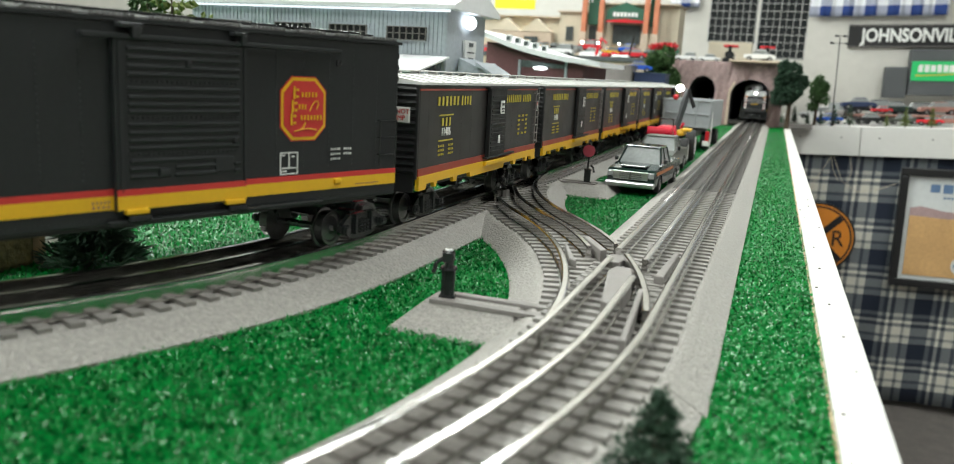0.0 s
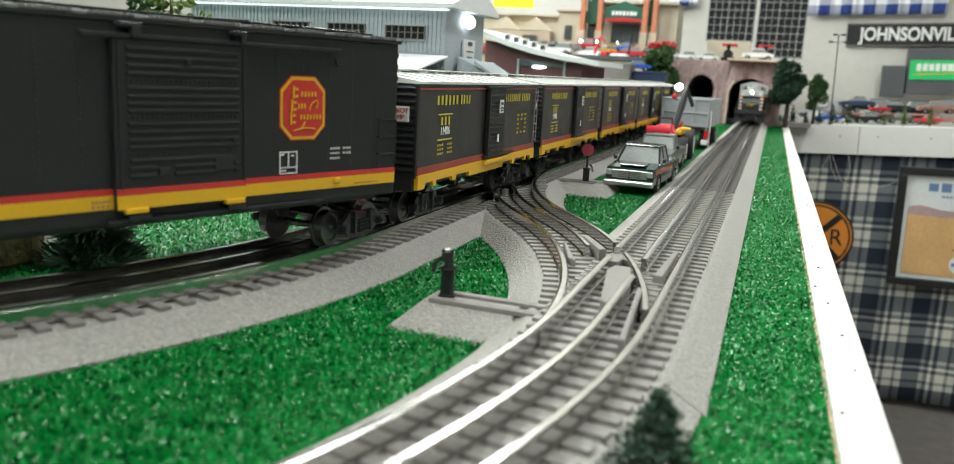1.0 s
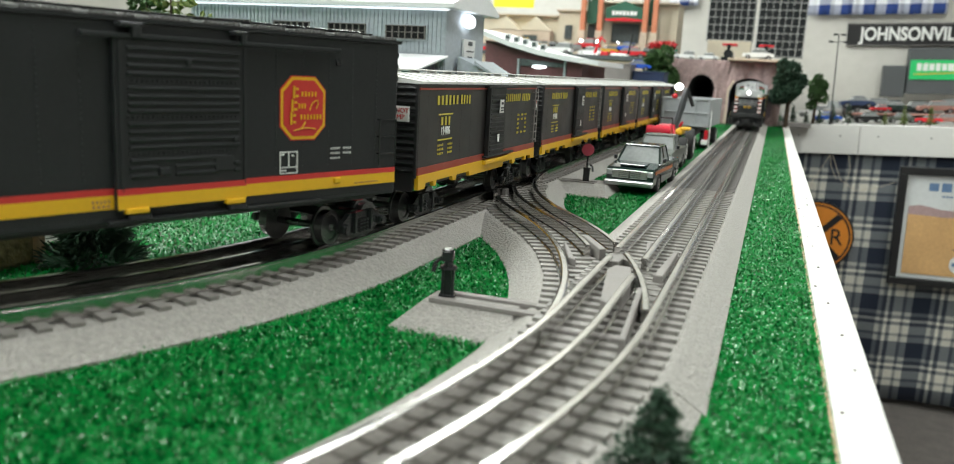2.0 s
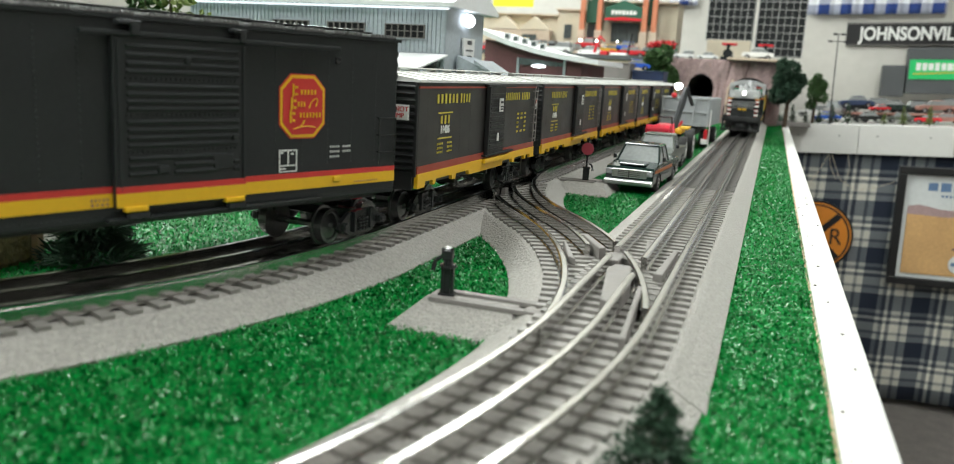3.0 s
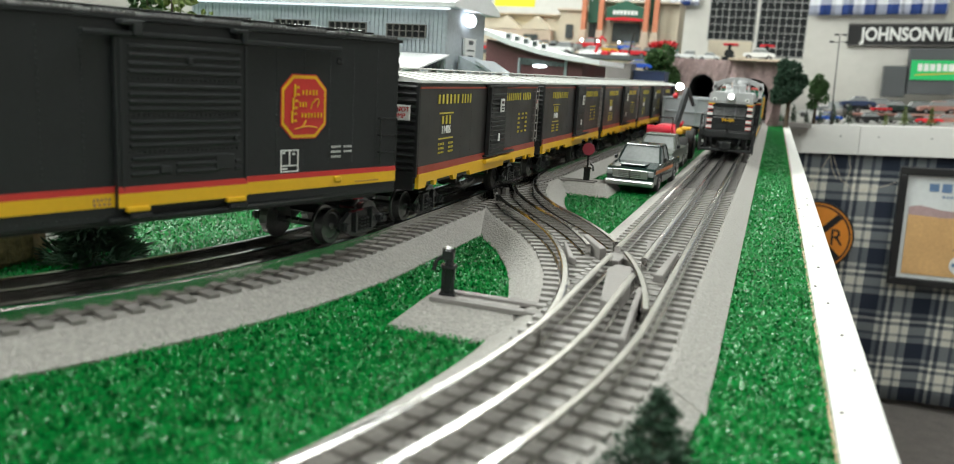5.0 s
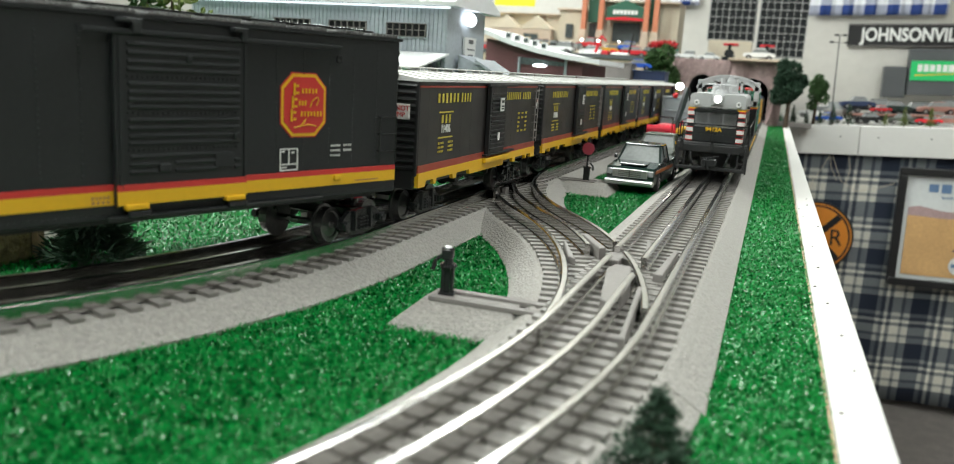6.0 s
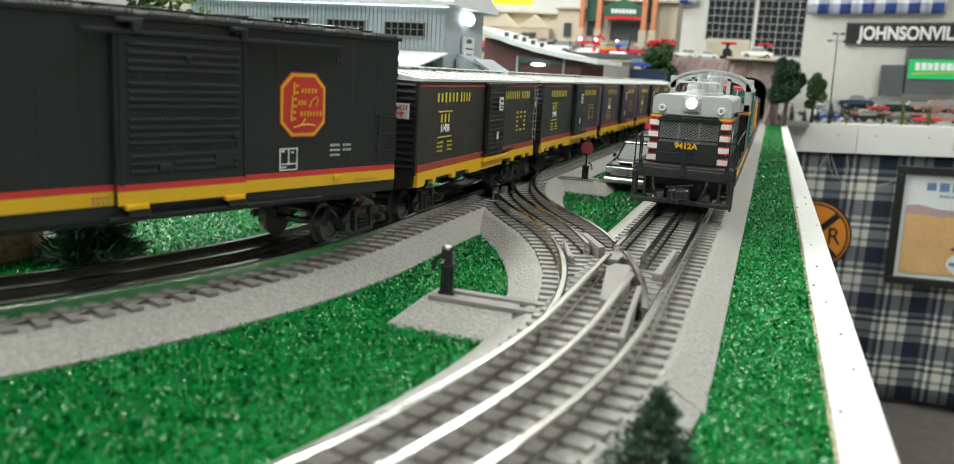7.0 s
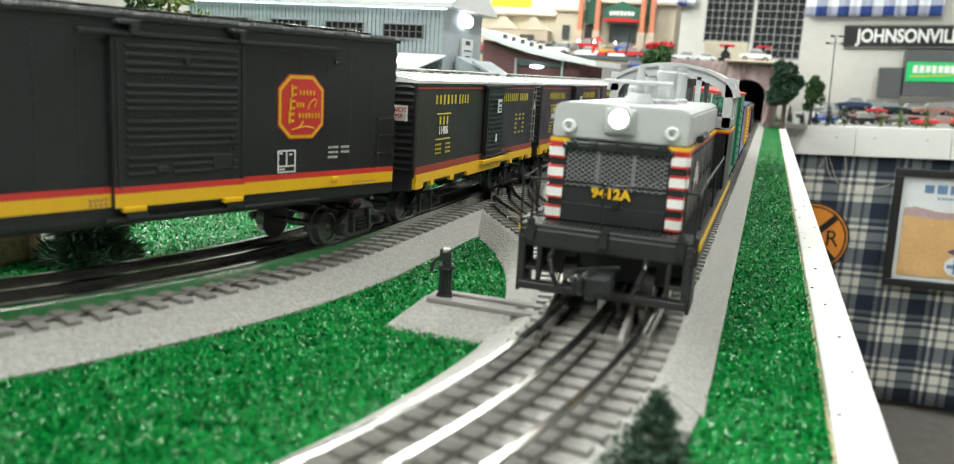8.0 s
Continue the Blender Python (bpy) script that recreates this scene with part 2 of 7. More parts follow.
def cyl(bm, a, b, r1, r2=None, seg=16, mi=0):
    """A round bar or cone from a to b."""
    a, b = Vector(a), Vector(b)
    d = b - a
    m = Matrix.Translation((a + b) / 2) @ d.to_track_quat("Z", "Y").to_matrix().to_4x4()
    r = bmesh.ops.create_cone(bm, cap_ends=True, segments=seg, radius1=r1, radius2=r1 if r2 is None else r2, depth=d.length, matrix=m)
    for f in {f for v in r["verts"] for f in v.link_faces}:
        f.material_index = mi
    return bm


def ball(bm, c, r, sx=1, sy=1, sz=1, seg=12):
    bmesh.ops.create_uvsphere(bm, u_segments=seg, v_segments=max(6, seg // 2), radius=r, matrix=Matrix.Translation(c) @ Matrix.Diagonal((sx, sy, sz, 1)))
    return bm


def lathe(bm, profile, m=None, seg=24):
    """A turned body about z from (radius, height) pairs."""
    rings = []
    for r, z in profile:
        rings.append([bm.verts.new((m or Matrix()) @ Vector((r * math.cos(2 * math.pi * k / seg), r * math.sin(2 * math.pi * k / seg), z))) for k in range(seg)])
    for lo, hi in zip(rings, rings[1:]):
        for k in range(seg):
            bm.faces.new((lo[k], lo[(k + 1) % seg], hi[(k + 1) % seg], hi[k]))
    bm.faces.new(rings[0][::-1]), bm.faces.new(rings[-1])
    return bm


def prism(bm, outline, depth, m=None, mi=0):
    """An outline in x, z pushed back along y by depth (front face at y = 0)."""
    m = m or Matrix()
    f = [bm.verts.new(m @ Vector((x, 0, z))) for x, z in outline]
    b = [bm.verts.new(m @ Vector((x, depth, z))) for x, z in outline]
    faces = [bm.faces.new(f), bm.faces.new(b[::-1])]
    for k in range(len(f)):
        faces.append(bm.faces.new((f[k], b[k], b[(k + 1) % len(f)], f[(k + 1) % len(f)])))
    for q in faces:
        q.material_index = mi
    return bm


def sweep(bm, path, profile, closed=True):
    """A profile of (right, up) pairs pushed along a path of (point, heading)."""
    rows = []
    for p, h in path:
        right = Vector((h.y, -h.x, 0))
        rows.append([bm.verts.new(Vector(p) + right * a + Vector((0, 0, b))) for a, b in profile])
    n = len(profile)
    for lo, hi in zip(rows, rows[1:]):
        for k in range(n if closed else n - 1):
            bm.faces.new((lo[k], lo[(k + 1) % n], hi[(k + 1) % n], hi[k]))
    if closed:
        bm.faces.new(rows[0][::-1]), bm.faces.new(rows[-1])
    return bm


def words(text, size, material, parent, m, name="lettering", depth=0.0002, wide=1.0, label="", bold=0.0):
    """Built-in font letters as a mesh; they stand in x, z facing -y, and m places them."""
    cu = bpy.data.curves.new(name, "FONT")
    cu.offset = bold
    cu.body, cu.size, cu.extrude, cu.align_x, cu.align_y = text, size, depth, "CENTER", "CENTER"
    tmp = new(name, cu)
    me = bpy.data.meshes.new_from_object(tmp.evaluated_get(bpy.context.evaluated_depsgraph_get()))
    bpy.data.objects.remove(tmp)
    bpy.data.curves.remove(cu)
    me.transform(m @ pose(0, 0, 0, 90) @ Matrix.Diagonal((wide, 1, 1, 1)))
    me.materials.clear()
    me.materials.append(material)
    ob = new(name, me)
    ob.parent = parent
    if label:
        ob["label"] = label
    return ob


def bars(rows, material, parent, m, name="lettering", depth=0.0003):
    """Rows of plain bars (x, z, width, height) where writing cannot be lettered."""
    bm = bmesh.new()
    for x, z, w, h in rows:
        box(bm, (x, 0, z), (w, depth, h), m=m)
    return tagged(part(name, bm, material, parent), kind="stuff")


def word_bars(x, z, width, height, letters, rng, gap=0.55):
    """One bar for each letter of a word."""
    w = width / letters
    return [(x - width / 2 + (k + 0.5) * w, z, w * (1 - gap) * rng.uniform(0.8, 1.0), height * rng.uniform(0.85, 1.0)) for k in range(letters)]
# ---- the plan of the tracks ----
ZR = 0.0163                       # rail head above the grass
GAUGE = 0.0169                    # centre line to an outer rail
XR, YR, RR = -0.0512, 0.289, 0.513   # right track: centre line, start of its curve, radius
XL, YL, RL = -0.2075, 0.372, 0.385   # left track
CROSS_Y, CROSS_R = 0.249, 0.417      # crossover: start and radius
FAR_END = 3.3


def bend_path(xc, y0, radius, far, angle, step=0.012):
    """Down a straight line towards -y, then round to the left of the viewer. (point, heading) with heading towards +y."""
    out, y = [], far
    n = max(2, int((far - y0) / 0.06))
    for k in range(n):
        out.append((Vector((xc, far + (y0 - far) * k / n, 0)), Vector((0, 1, 0))))
    m = int(radius * angle / step)
    for k in range(m + 1):
        a = angle * k / m
        out.append((Vector((xc - radius + radius * math.cos(a), y0 - radius * math.sin(a), 0)), Vector((-math.sin(a) * -1, math.cos(a), 0))))
    return out[::-1]


def cross_path(step=0.01):
    span = XR - XL
    th = math.acos(1 - span / 2 / CROSS_R)
    n = int(CROSS_R * th / step)
    out = []
    for k in range(n + 1):
        a = th * k / n
        out.append((Vector((XR - CROSS_R + CROSS_R * math.cos(a), CROSS_Y + CROSS_R * math.sin(a), 0)), Vector((-math.sin(a), math.cos(a), 0))))
    top = CROSS_Y + 2 * CROSS_R * math.sin(th)
    for k in range(1, n + 1):
        a = th * (1 - k / n)
        out.append((Vector((XL + CROSS_R - CROSS_R * math.cos(a), top - CROSS_R * math.sin(a), 0)), Vector((-math.sin(a), math.cos(a), 0))))
    return out


RIGHT_PATH = bend_path(XR, YR, RR, FAR_END, 1.15)
LEFT_PATH = bend_path(XL, YL, RL, FAR_END, 1.25)
CROSS_PATH = cross_path()


def along(path, s):
    """Point and heading s metres along a path."""
    for (a, ha), (b, hb) in zip(path, path[1:]):
        d = (b - a).length
        if s <= d:
            return a.lerp(b, s / d), ha.lerp(hb, s / d).normalized()
        s -= d
    return path[-1]


def length(path):
    return sum((b[0] - a[0]).length for a, b in zip(path, path[1:]))


def right_pose(y_like):
    """Pose on the right track at signed distance y_like: y on the straight, arc length past its start on the curve."""
    if y_like >= YR:
        return Vector((XR, y_like, ZR)), 0.0
    a = (YR - y_like) / RR
    return Vector((XR - RR + RR * math.cos(a), YR - RR * math.sin(a), ZR)), a


def left_point(s):
    """The same for the left track."""
    if s >= YL:
        return Vector((XL, s, ZR))
    a = (YL - s) / RL
    return Vector((XL - RL + RL * math.cos(a), YL - RL * math.sin(a), ZR))


BED_TOP, TIE_TOP = 0.0080, 0.0096
BED = [(-0.0423, -0.004), (-0.0423, 0.0), (-0.0300, BED_TOP - 0.0006), (-0.0285, BED_TOP), (0.0285, BED_TOP), (0.0300, BED_TOP - 0.0006), (0.0423, 0.0), (0.0423, -0.004)]
RAIL = [(-0.0024, TIE_TOP - 0.0005), (-0.0024, TIE_TOP + 0.0003), (-0.00150, TIE_TOP + 0.0004), (-0.00135, ZR - 0.0018), (-0.0017, ZR - 0.0014), (-0.0017, ZR - 0.0005), (-0.0010, ZR),
        (0.0010, ZR), (0.0017, ZR - 0.0005), (0.0017, ZR - 0.0014), (0.00135, ZR - 0.0018), (0.00150, TIE_TOP + 0.0004), (0.0024, TIE_TOP + 0.0003), (0.0024, TIE_TOP - 0.0005)]


def shifted(path, off, drop=0.0):
    return [(p + Vector((h.y, -h.x, 0)) * off - Vector((0, 0, drop)), h) for p, h in path]


def cut(path, a, b):
    """The piece of a path from a to b metres along it."""
    n = max(2, int((b - a) / 0.012))
    return [along(path, a + (b - a) * k / n) for k in range(n + 1)]


def tie_mesh(mm, wide=0.0046):
    bm = bmesh.new()
    box(bm, (0, 0, (BED_TOP + TIE_TOP) / 2 - 0.0006), (0.0545, wide, TIE_TOP - BED_TOP + 0.0012))
    me = bpy.data.meshes.new("tie")
    bm.to_mesh(me)
    bm.free()
    me.materials.append(M[mm])
    return me


TIE, TIE_DARK = tie_mesh("tie"), tie_mesh("tie_dark", 0.0072)


def track(label, path, drop=0.0, rails=(-GAUGE, 0.0, GAUGE), spans=None):
    t = thing("toy_railway_track", label, "track", kind="structure")
    bm = bmesh.new()
    sweep(bm, shifted(path, 0, drop), BED)
    part("roadbed", bm, M["roadbed"], t, "grey moulded stone roadbed")
    for k, off in enumerate(rails):
        for a, b in (spans[k] if spans else [(0, length(path))]):
            bm = bmesh.new()
            sweep(bm, shifted(cut(path, a, b), off, drop), RAIL)
            part("rail", bm, M["rail"], t, "shiny nickel rail")
    return t


def ties(t, path, a, b, drop=0.0, wide=1.0, step=0.0098):
    rng = random.Random(5)
    n = int((b - a) / step)
    for k in range(n):
        p, h = along(path, a + (k + 0.5) * step)
        ob = new("tie", TIE_DARK if t is right_track and p.y > 0.735 else TIE)
        ob.parent = t
        ob.matrix_basis = Matrix.Translation(p - Vector((0, 0, drop))) @ pose(0, 0, 0, 0, 0, math.degrees(math.atan2(-h.x, h.y))) @ Matrix.Diagonal((wide * rng.uniform(0.985, 1.01), 1, 1, 1))


# ---- table, grass and room ----
X_EDGE, X_OUT = 0.0290, 0.0453   # the white edge board


def table():
    bm = bmesh.new()
    box(bm, (-1.485, 0.9, -0.022), (3.03, 5.0, 0.040))
    tagged(part("ground", bm, M["grass_base"]), "table top covered with a green mat", "table", kind="structure")
    t = thing("edge_board", "white painted board along the table's edge", "board", kind="structure")
    y = -1.6
    for end in (0.62, 1.75, 2.392):
        bm = bmesh.new()
        box(bm, ((X_EDGE + X_OUT) / 2, (y + end) / 2, -0.039), (X_OUT - X_EDGE, end - y - 0.0006, 0.080), bevel=0.0012)
        part("board", bm, M["white_paint"], t)
        y = end
    bm = bmesh.new()
    box(bm, (X_EDGE - 0.0006, 0.395, -0.004), (0.0010, 3.98, 0.0070))
    part("raw_edge", bm, M["beige"], t, "bare tan wood along the inner edge")
    rng = random.Random(31)
    for k in range(14):
        bm = bmesh.new()
        r = rng.uniform(0.0003, 0.0007)
        box(bm, (rng.uniform(X_EDGE + 0.001, X_OUT - 0.003), 0.22 + k * 0.045 + rng.uniform(0, 0.03), 0.0012), (r * 2, r, r))
        part("speck", bm, M["bark"], t)
    bm = bmesh.new()
    sheet(bm, (X_OUT - 0.006, -1.6, -0.079), (0, 4.0, 0), (0, 0, -0.68), 60, 8, 0.006, 0.07)
    cloth_uv(tagged(part("table_skirt", bm, M["plaid"], smooth=True), "navy and cream plaid cloth hung round the table", "cloth", kind="structure"))


def sheet(bm, corner, u, v, nu, nv, wave, pitch):
    """A hanging cloth: a grid over u and v with folds that deepen downwards."""
    corner, u, v = Vector(corner), Vector(u), Vector(v)
    out = u.cross(v).normalized()
    grid = []
    for i in range(nu + 1):
        row = []
        for j in range(nv + 1):
            a = i / nu * u.length
            d = wave * (0.3 + 0.7 * j / nv) * (math.sin(2 * math.pi * a / pitch) + 0.5 * math.sin(2 * math.pi * a / pitch / 0.37 + 1.0))
            row.append(bm.verts.new(corner + u * i / nu + v * j / nv + out * d))
        grid.append(row)
    uv = bm.loops.layers.uv.new("UVMap")
    for i in range(nu):
        for j in range(nv):
            f = bm.faces.new((grid[i][j], grid[i + 1][j], grid[i + 1][j + 1], grid[i][j + 1]))
            for loop, (a, b) in zip(f.loops, ((i, j), (i + 1, j), (i + 1, j + 1), (i, j + 1))):
                loop[uv].uv = (a / nu * u.length, b / nv * v.length)
    return bm


def cloth_uv(ob):
    mod = ob.modifiers.new("thickness", "SOLIDIFY")
    mod.thickness = 0.0015
    return ob


def off_track(x, y, margin=0.0415):
    """Whether a place on the table lies beside all roadbeds."""
    if y >= YR:
        d = abs(x - XR)
    else:
        d = abs(math.hypot(x - XR + RR, y - YR) - RR)
    if d < margin:
        return False
    d = abs(x - XL) if y >= YL else abs(math.hypot(x - XL + RL, y - YL) - RL)
    if d < margin:
        return False
    if CROSS_Y < y < 0.75 and XL < x < XR:
        if min((p.x - x) ** 2 + (p.y - y) ** 2 for p, _ in CROSS_PATH) < (margin * 0.97) ** 2:
            return False
    return True


def grass():
    """Short matted plastic blades, thick near the viewer and thinner far off."""
    rng = random.Random(11)
    fields = [(-0.26, -0.06, 0.12, 0.52, 2400000), (-0.012, 0.030, 0.14, 0.62, 2200000), (-0.012, 0.030, 0.62, 2.36, 700000), (-0.50, -0.245, 0.22, 0.80, 650000),
              (-0.17, -0.08, 0.50, 0.85, 1100000), (-0.17, -0.08, 0.85, 2.2, 150000), (-0.70, -0.245, 0.80, 1.6, 30000), (-0.26, -0.06, 0.02, 0.12, 500000)]
    pts = []
    for x0, x1, y0, y1, density in fields:
        for _ in range(int((x1 - x0) * (y1 - y0) * density)):
            x, y = rng.uniform(x0, x1), rng.uniform(y0, y1)
            if off_track(x, y):
                pts.append((x, y))
    gen = np.random.default_rng(3)
    n = len(pts)
    base = np.zeros((n, 3))
    base[:, :2] = pts
    base[:, 2] = -0.0020
    ang, lean = gen.uniform(0, 2 * np.pi, n), gen.uniform(0.7, 1.5, n)
    size, width = gen.uniform(0.0020, 0.0040, n), gen.uniform(0.00020, 0.00042, n)
    clump = np.array([noise.noise(Vector((x * 130, y * 130, 0))) for x, y in pts])
    size = size * (1 + 0.35 * clump)
    side = np.stack([-np.sin(ang), np.cos(ang), gen.uniform(-0.6, 0.6, n)], 1) * width[:, None]
    way = np.stack([np.cos(ang) * np.sin(lean), np.sin(ang) * np.sin(lean), np.cos(lean)], 1)
    tip = base + way * size[:, None]
    mid = base + way * size[:, None] * 0.55 + np.array([0, 0, 0.0005])
    co = np.stack([base - side, base + side, mid + side, mid - side, tip], 1).reshape(-1, 3)
    me = bpy.data.meshes.new("grass")
    me.vertices.add(n * 5)
    me.vertices.foreach_set("co", co.ravel())
    k = np.arange(n) * 5
    loops = np.stack([k, k + 1, k + 2, k + 3, k + 3, k + 2, k + 4], 1).ravel()
    me.loops.add(n * 7)
    me.loops.foreach_set("vertex_index", loops)
    me.polygons.add(n * 2)
    starts = np.stack([np.arange(n) * 7, np.arange(n) * 7 + 4], 1).ravel()
    me.polygons.foreach_set("loop_start", starts)
    me.update(calc_edges=True)
    me.validate()
    me.materials.append(M["grass"])
    tagged(new("grass", me), "matted glossy green plastic grass on the table", "grass", kind="stuff")


def room():
    bm = bmesh.new()
    box(bm, (-0.6, 0.8, FLOOR - 0.05), (8.4, 10.4, 0.10))
    tagged(part("floor", bm, M["carpet"]), "grey brown carpet floor", "floor", kind="structure")
    bm = bmesh.new()
    box(bm, (-0.6, 0.8, CEILING + 0.05), (8.4, 10.4, 0.10))
    tagged(part("ceiling", bm, M["ceiling"]), "plain white ceiling", "ceiling", kind="structure")
    for name, c, s in (("wall_north", (-0.6, 3.72, 0.55), (8.2, 0.12, 2.6)), ("wall_south", (-0.6, -4.2, 0.55), (8.2, 0.12, 2.6)),
                       ("wall_west", (-4.7, 0.8, 0.55), (0.12, 10.2, 2.6)), ("wall_east", (3.5, 0.8, 0.55), (0.12, 10.2, 2.6))):
        bm = bmesh.new()
        box(bm, c, s)
        tagged(part(name, bm, M["plaster"]), "cream white painted wall", "wall", kind="structure")
    for lx, ly, _ in LAMPS:
        t = thing("ceiling_light", "white fluorescent ceiling light with a diffuser", "light", pose(lx, ly, CEILING), "ceiling lights")
        bm = bmesh.new()
        box(bm, (0, 0, -0.031), (0.36, 1.25, 0.058), bevel=0.004)
        part("housing", bm, M["white_paint"], t)
        bm = bmesh.new()
        box(bm, (0, 0, -0.066), (0.32, 1.17, 0.010), bevel=0.002)
        part("diffuser", bm, M["tube"], t, "glowing white diffuser")


room()
table()
right_track = track("grey toy track with three rails curving off a long straight", RIGHT_PATH, 0.0, (-GAUGE, 0.0, GAUGE),
                    [[(0, 0.690), (0.712, length(RIGHT_PATH))], [(0, 0.655), (0.692, length(RIGHT_PATH))], [(0, length(RIGHT_PATH))]])
left_track = track("grey toy track with three rails beside a train", LEFT_PATH)
LC = length(CROSS_PATH)
# the crossover's rails stop at the gaps of both frogs
cross_track = track("grey crossover switch between two toy tracks", CROSS_PATH, 0.0005, (-GAUGE, 0.0, GAUGE),
                    [[(0.01, LC - 0.195), (LC - 0.183, LC - 0.12)], [(0.165, LC - 0.115)], [(0.052, 0.150), (0.174, LC - 0.02)]])
# ---- rolling stock ----
def wheel_mesh(radius=0.0082):
    bm = bmesh.new()
    prof = [(0.0012, -0.0006), (0.003, -0.0006), (radius * 0.72, -0.0002), (radius * 0.80, -0.0008), (radius, -0.0008), (radius * 1.02, 0.0032), (radius * 1.16, 0.0034), (radius * 1.16, 0.0046), (0.0012, 0.0046)]
    lathe(bm, prof, pose(0, 0, 0, 0, -90), 28)
    cyl(bm, (0.0004, 0, 0), (0.0024, 0, 0), 0.0016, 0.0011, 10)
    me = bpy.data.meshes.new("wheel")
    bmesh.ops.recalc_face_normals(bm, faces=bm.faces)
    bm.to_mesh(me)
    bm.free()
    me.materials.append(M["wheel"])
    return me


WHEEL = wheel_mesh()


def truck(parent, y, wheelbase=0.035, half=0.0225, turn=0.0):
    """A four-wheeled truck: two sprung side frames, a bolster and its wheels."""
    k0 = wheelbase / 0.035
    bm = bmesh.new()
    box(bm, (0, y, 0.0125), (0.040, 0.007, 0.005), 0.0008)
    box(bm, (0, y, 0.0165), (0.012, 0.012, 0.004), 0.0008)
    for s in (-1, 1):
        m = Matrix.Translation((s * half, y, 0)) @ pose(0, 0, 0, 0, 0, 90)
        out = [(-0.0185, 0.0105), (-0.0115, 0.0148), (0.0115, 0.0148), (0.0185, 0.0105), (0.0190, 0.0070), (0.0150, 0.0062), (0.0085, 0.0028), (-0.0085, 0.0028), (-0.0150, 0.0062), (-0.0190, 0.0070)]
        prism(bm, [(u * k0, v) for u, v in out], 0.0024, m @ Matrix.Translation((0, -0.0012, 0)))
        face = s * 0.0021
        for k in (-1, 1):
            box(bm, (s * half + face, y + k * wheelbase / 2, 0.0085), (0.0026, 0.0042, 0.0042), 0.0007)
            cyl(bm, (s * half + face, y + k * wheelbase / 2, 0.0085), (s * half + face * 2.0, y + k * wheelbase / 2, 0.0085), 0.0019, seg=10)
            box(bm, (s * half + face * 0.8, y + k * 0.0075 * k0, 0.0098), (0.0022, 0.0020, 0.0100), 0.0004, )
        for k in (-0.0028, 0, 0.0028):
            for j in range(4):
                cyl(bm, (s * half + face * 0.9, y + k, 0.0052 + j * 0.0017), (s * half + face * 0.9, y + k, 0.0061 + j * 0.0017), 0.0015, seg=8)
    t = part("truck", bm, M["black_gloss"], parent, "black sprung side frames")
    for s in (-1, 1):
        for k in (-1, 1):
            w = new("wheel", WHEEL)
            w.parent = t
            w.matrix_basis = Matrix.Translation((s * 0.0172, y + k * wheelbase / 2, 0.0084)) @ pose(0, 0, 0, 0, 0, 0 if s > 0 else 180)
    for k in (-1, 1):
        bm = bmesh.new()
        cyl(bm, (-0.018, y + k * wheelbase / 2, 0.0084), (0.018, y + k * wheelbase / 2, 0.0084), 0.0017, seg=10)
        part("axle", bm, M["wheel"], t)
    t.matrix_basis = Matrix.Translation((0, y, 0)) @ pose(0, 0, 0, 0, 0, turn) @ Matrix.Translation((0, -y, 0))
    return t


def coupler(parent, y, way):
    bm = bmesh.new()
    box(bm, (0, y + way * 0.004, 0.0135), (0.006, 0.016, 0.0035), 0.0006)
    box(bm, (0.0015, y + way * 0.0125, 0.0135), (0.0075, 0.0050, 0.0065), 0.0012)
    cyl(bm, (-0.002, y + way * 0.0125, 0.0095), (-0.002, y + way * 0.0125, 0.0175), 0.0014, seg=8)
    return part("coupler", bm, M["black_gloss"], parent)


def rivets(bm, x, ys, z0, z1, step, size=0.00022):
    """Columns of low square rivet heads on the side at x."""
    s = 1 if x > 0 else -1
    for y in ys:
        n = int((z1 - z0) / step)
        for k in range(n):
            z = z0 + (k + 0.5) * step
            vs = [bm.verts.new((x, y + a * size, z + b * size)) for a, b in ((-1, -1), (1, -1), (1, 1), (-1, 1))]
            tip = bm.verts.new((x + s * size * 1.3, y, z))
            for i in range(4):
                bm.faces.new((vs[i], vs[(i + 1) % 4], tip))


def corrugated_end(bm, y, way, half, z0, z1, ribs):
    """One pressed sheet with rounded ribs across it."""
    step, line = (z1 - z0) / ribs, []
    for k in range(ribs):
        for u, d in ((0.12, 0.0), (0.28, 0.0009), (0.5, 0.0013), (0.72, 0.0009), (0.88, 0.0)):
            line.append((z0 + (k + u) * step, d))
    line = [(z0, 0.0)] + line + [(z1, 0.0)]
    rows = [[bm.verts.new((s * half * 0.955, y + way * (d + e), z)) for s in (-1, 1)] for e, seq in ((0.0004, line), (-0.001, line[::-1])) for z, d in ((z, d if e > 0 else 0) for z, d in seq)]
    for lo, hi in zip(rows, rows[1:] + rows[:1]):
        bm.faces.new((lo[0], lo[1], hi[1], hi[0]))


def side_x(s, half, off=0.0):
    """Pose on the side s (+1 or -1) of a car: x runs along the car as read from outside, z up, facing outwards."""
    return Matrix.Translation((s * (half + off), 0, 0)) @ pose(0, 0, 0, 0, 0, 90 * s)


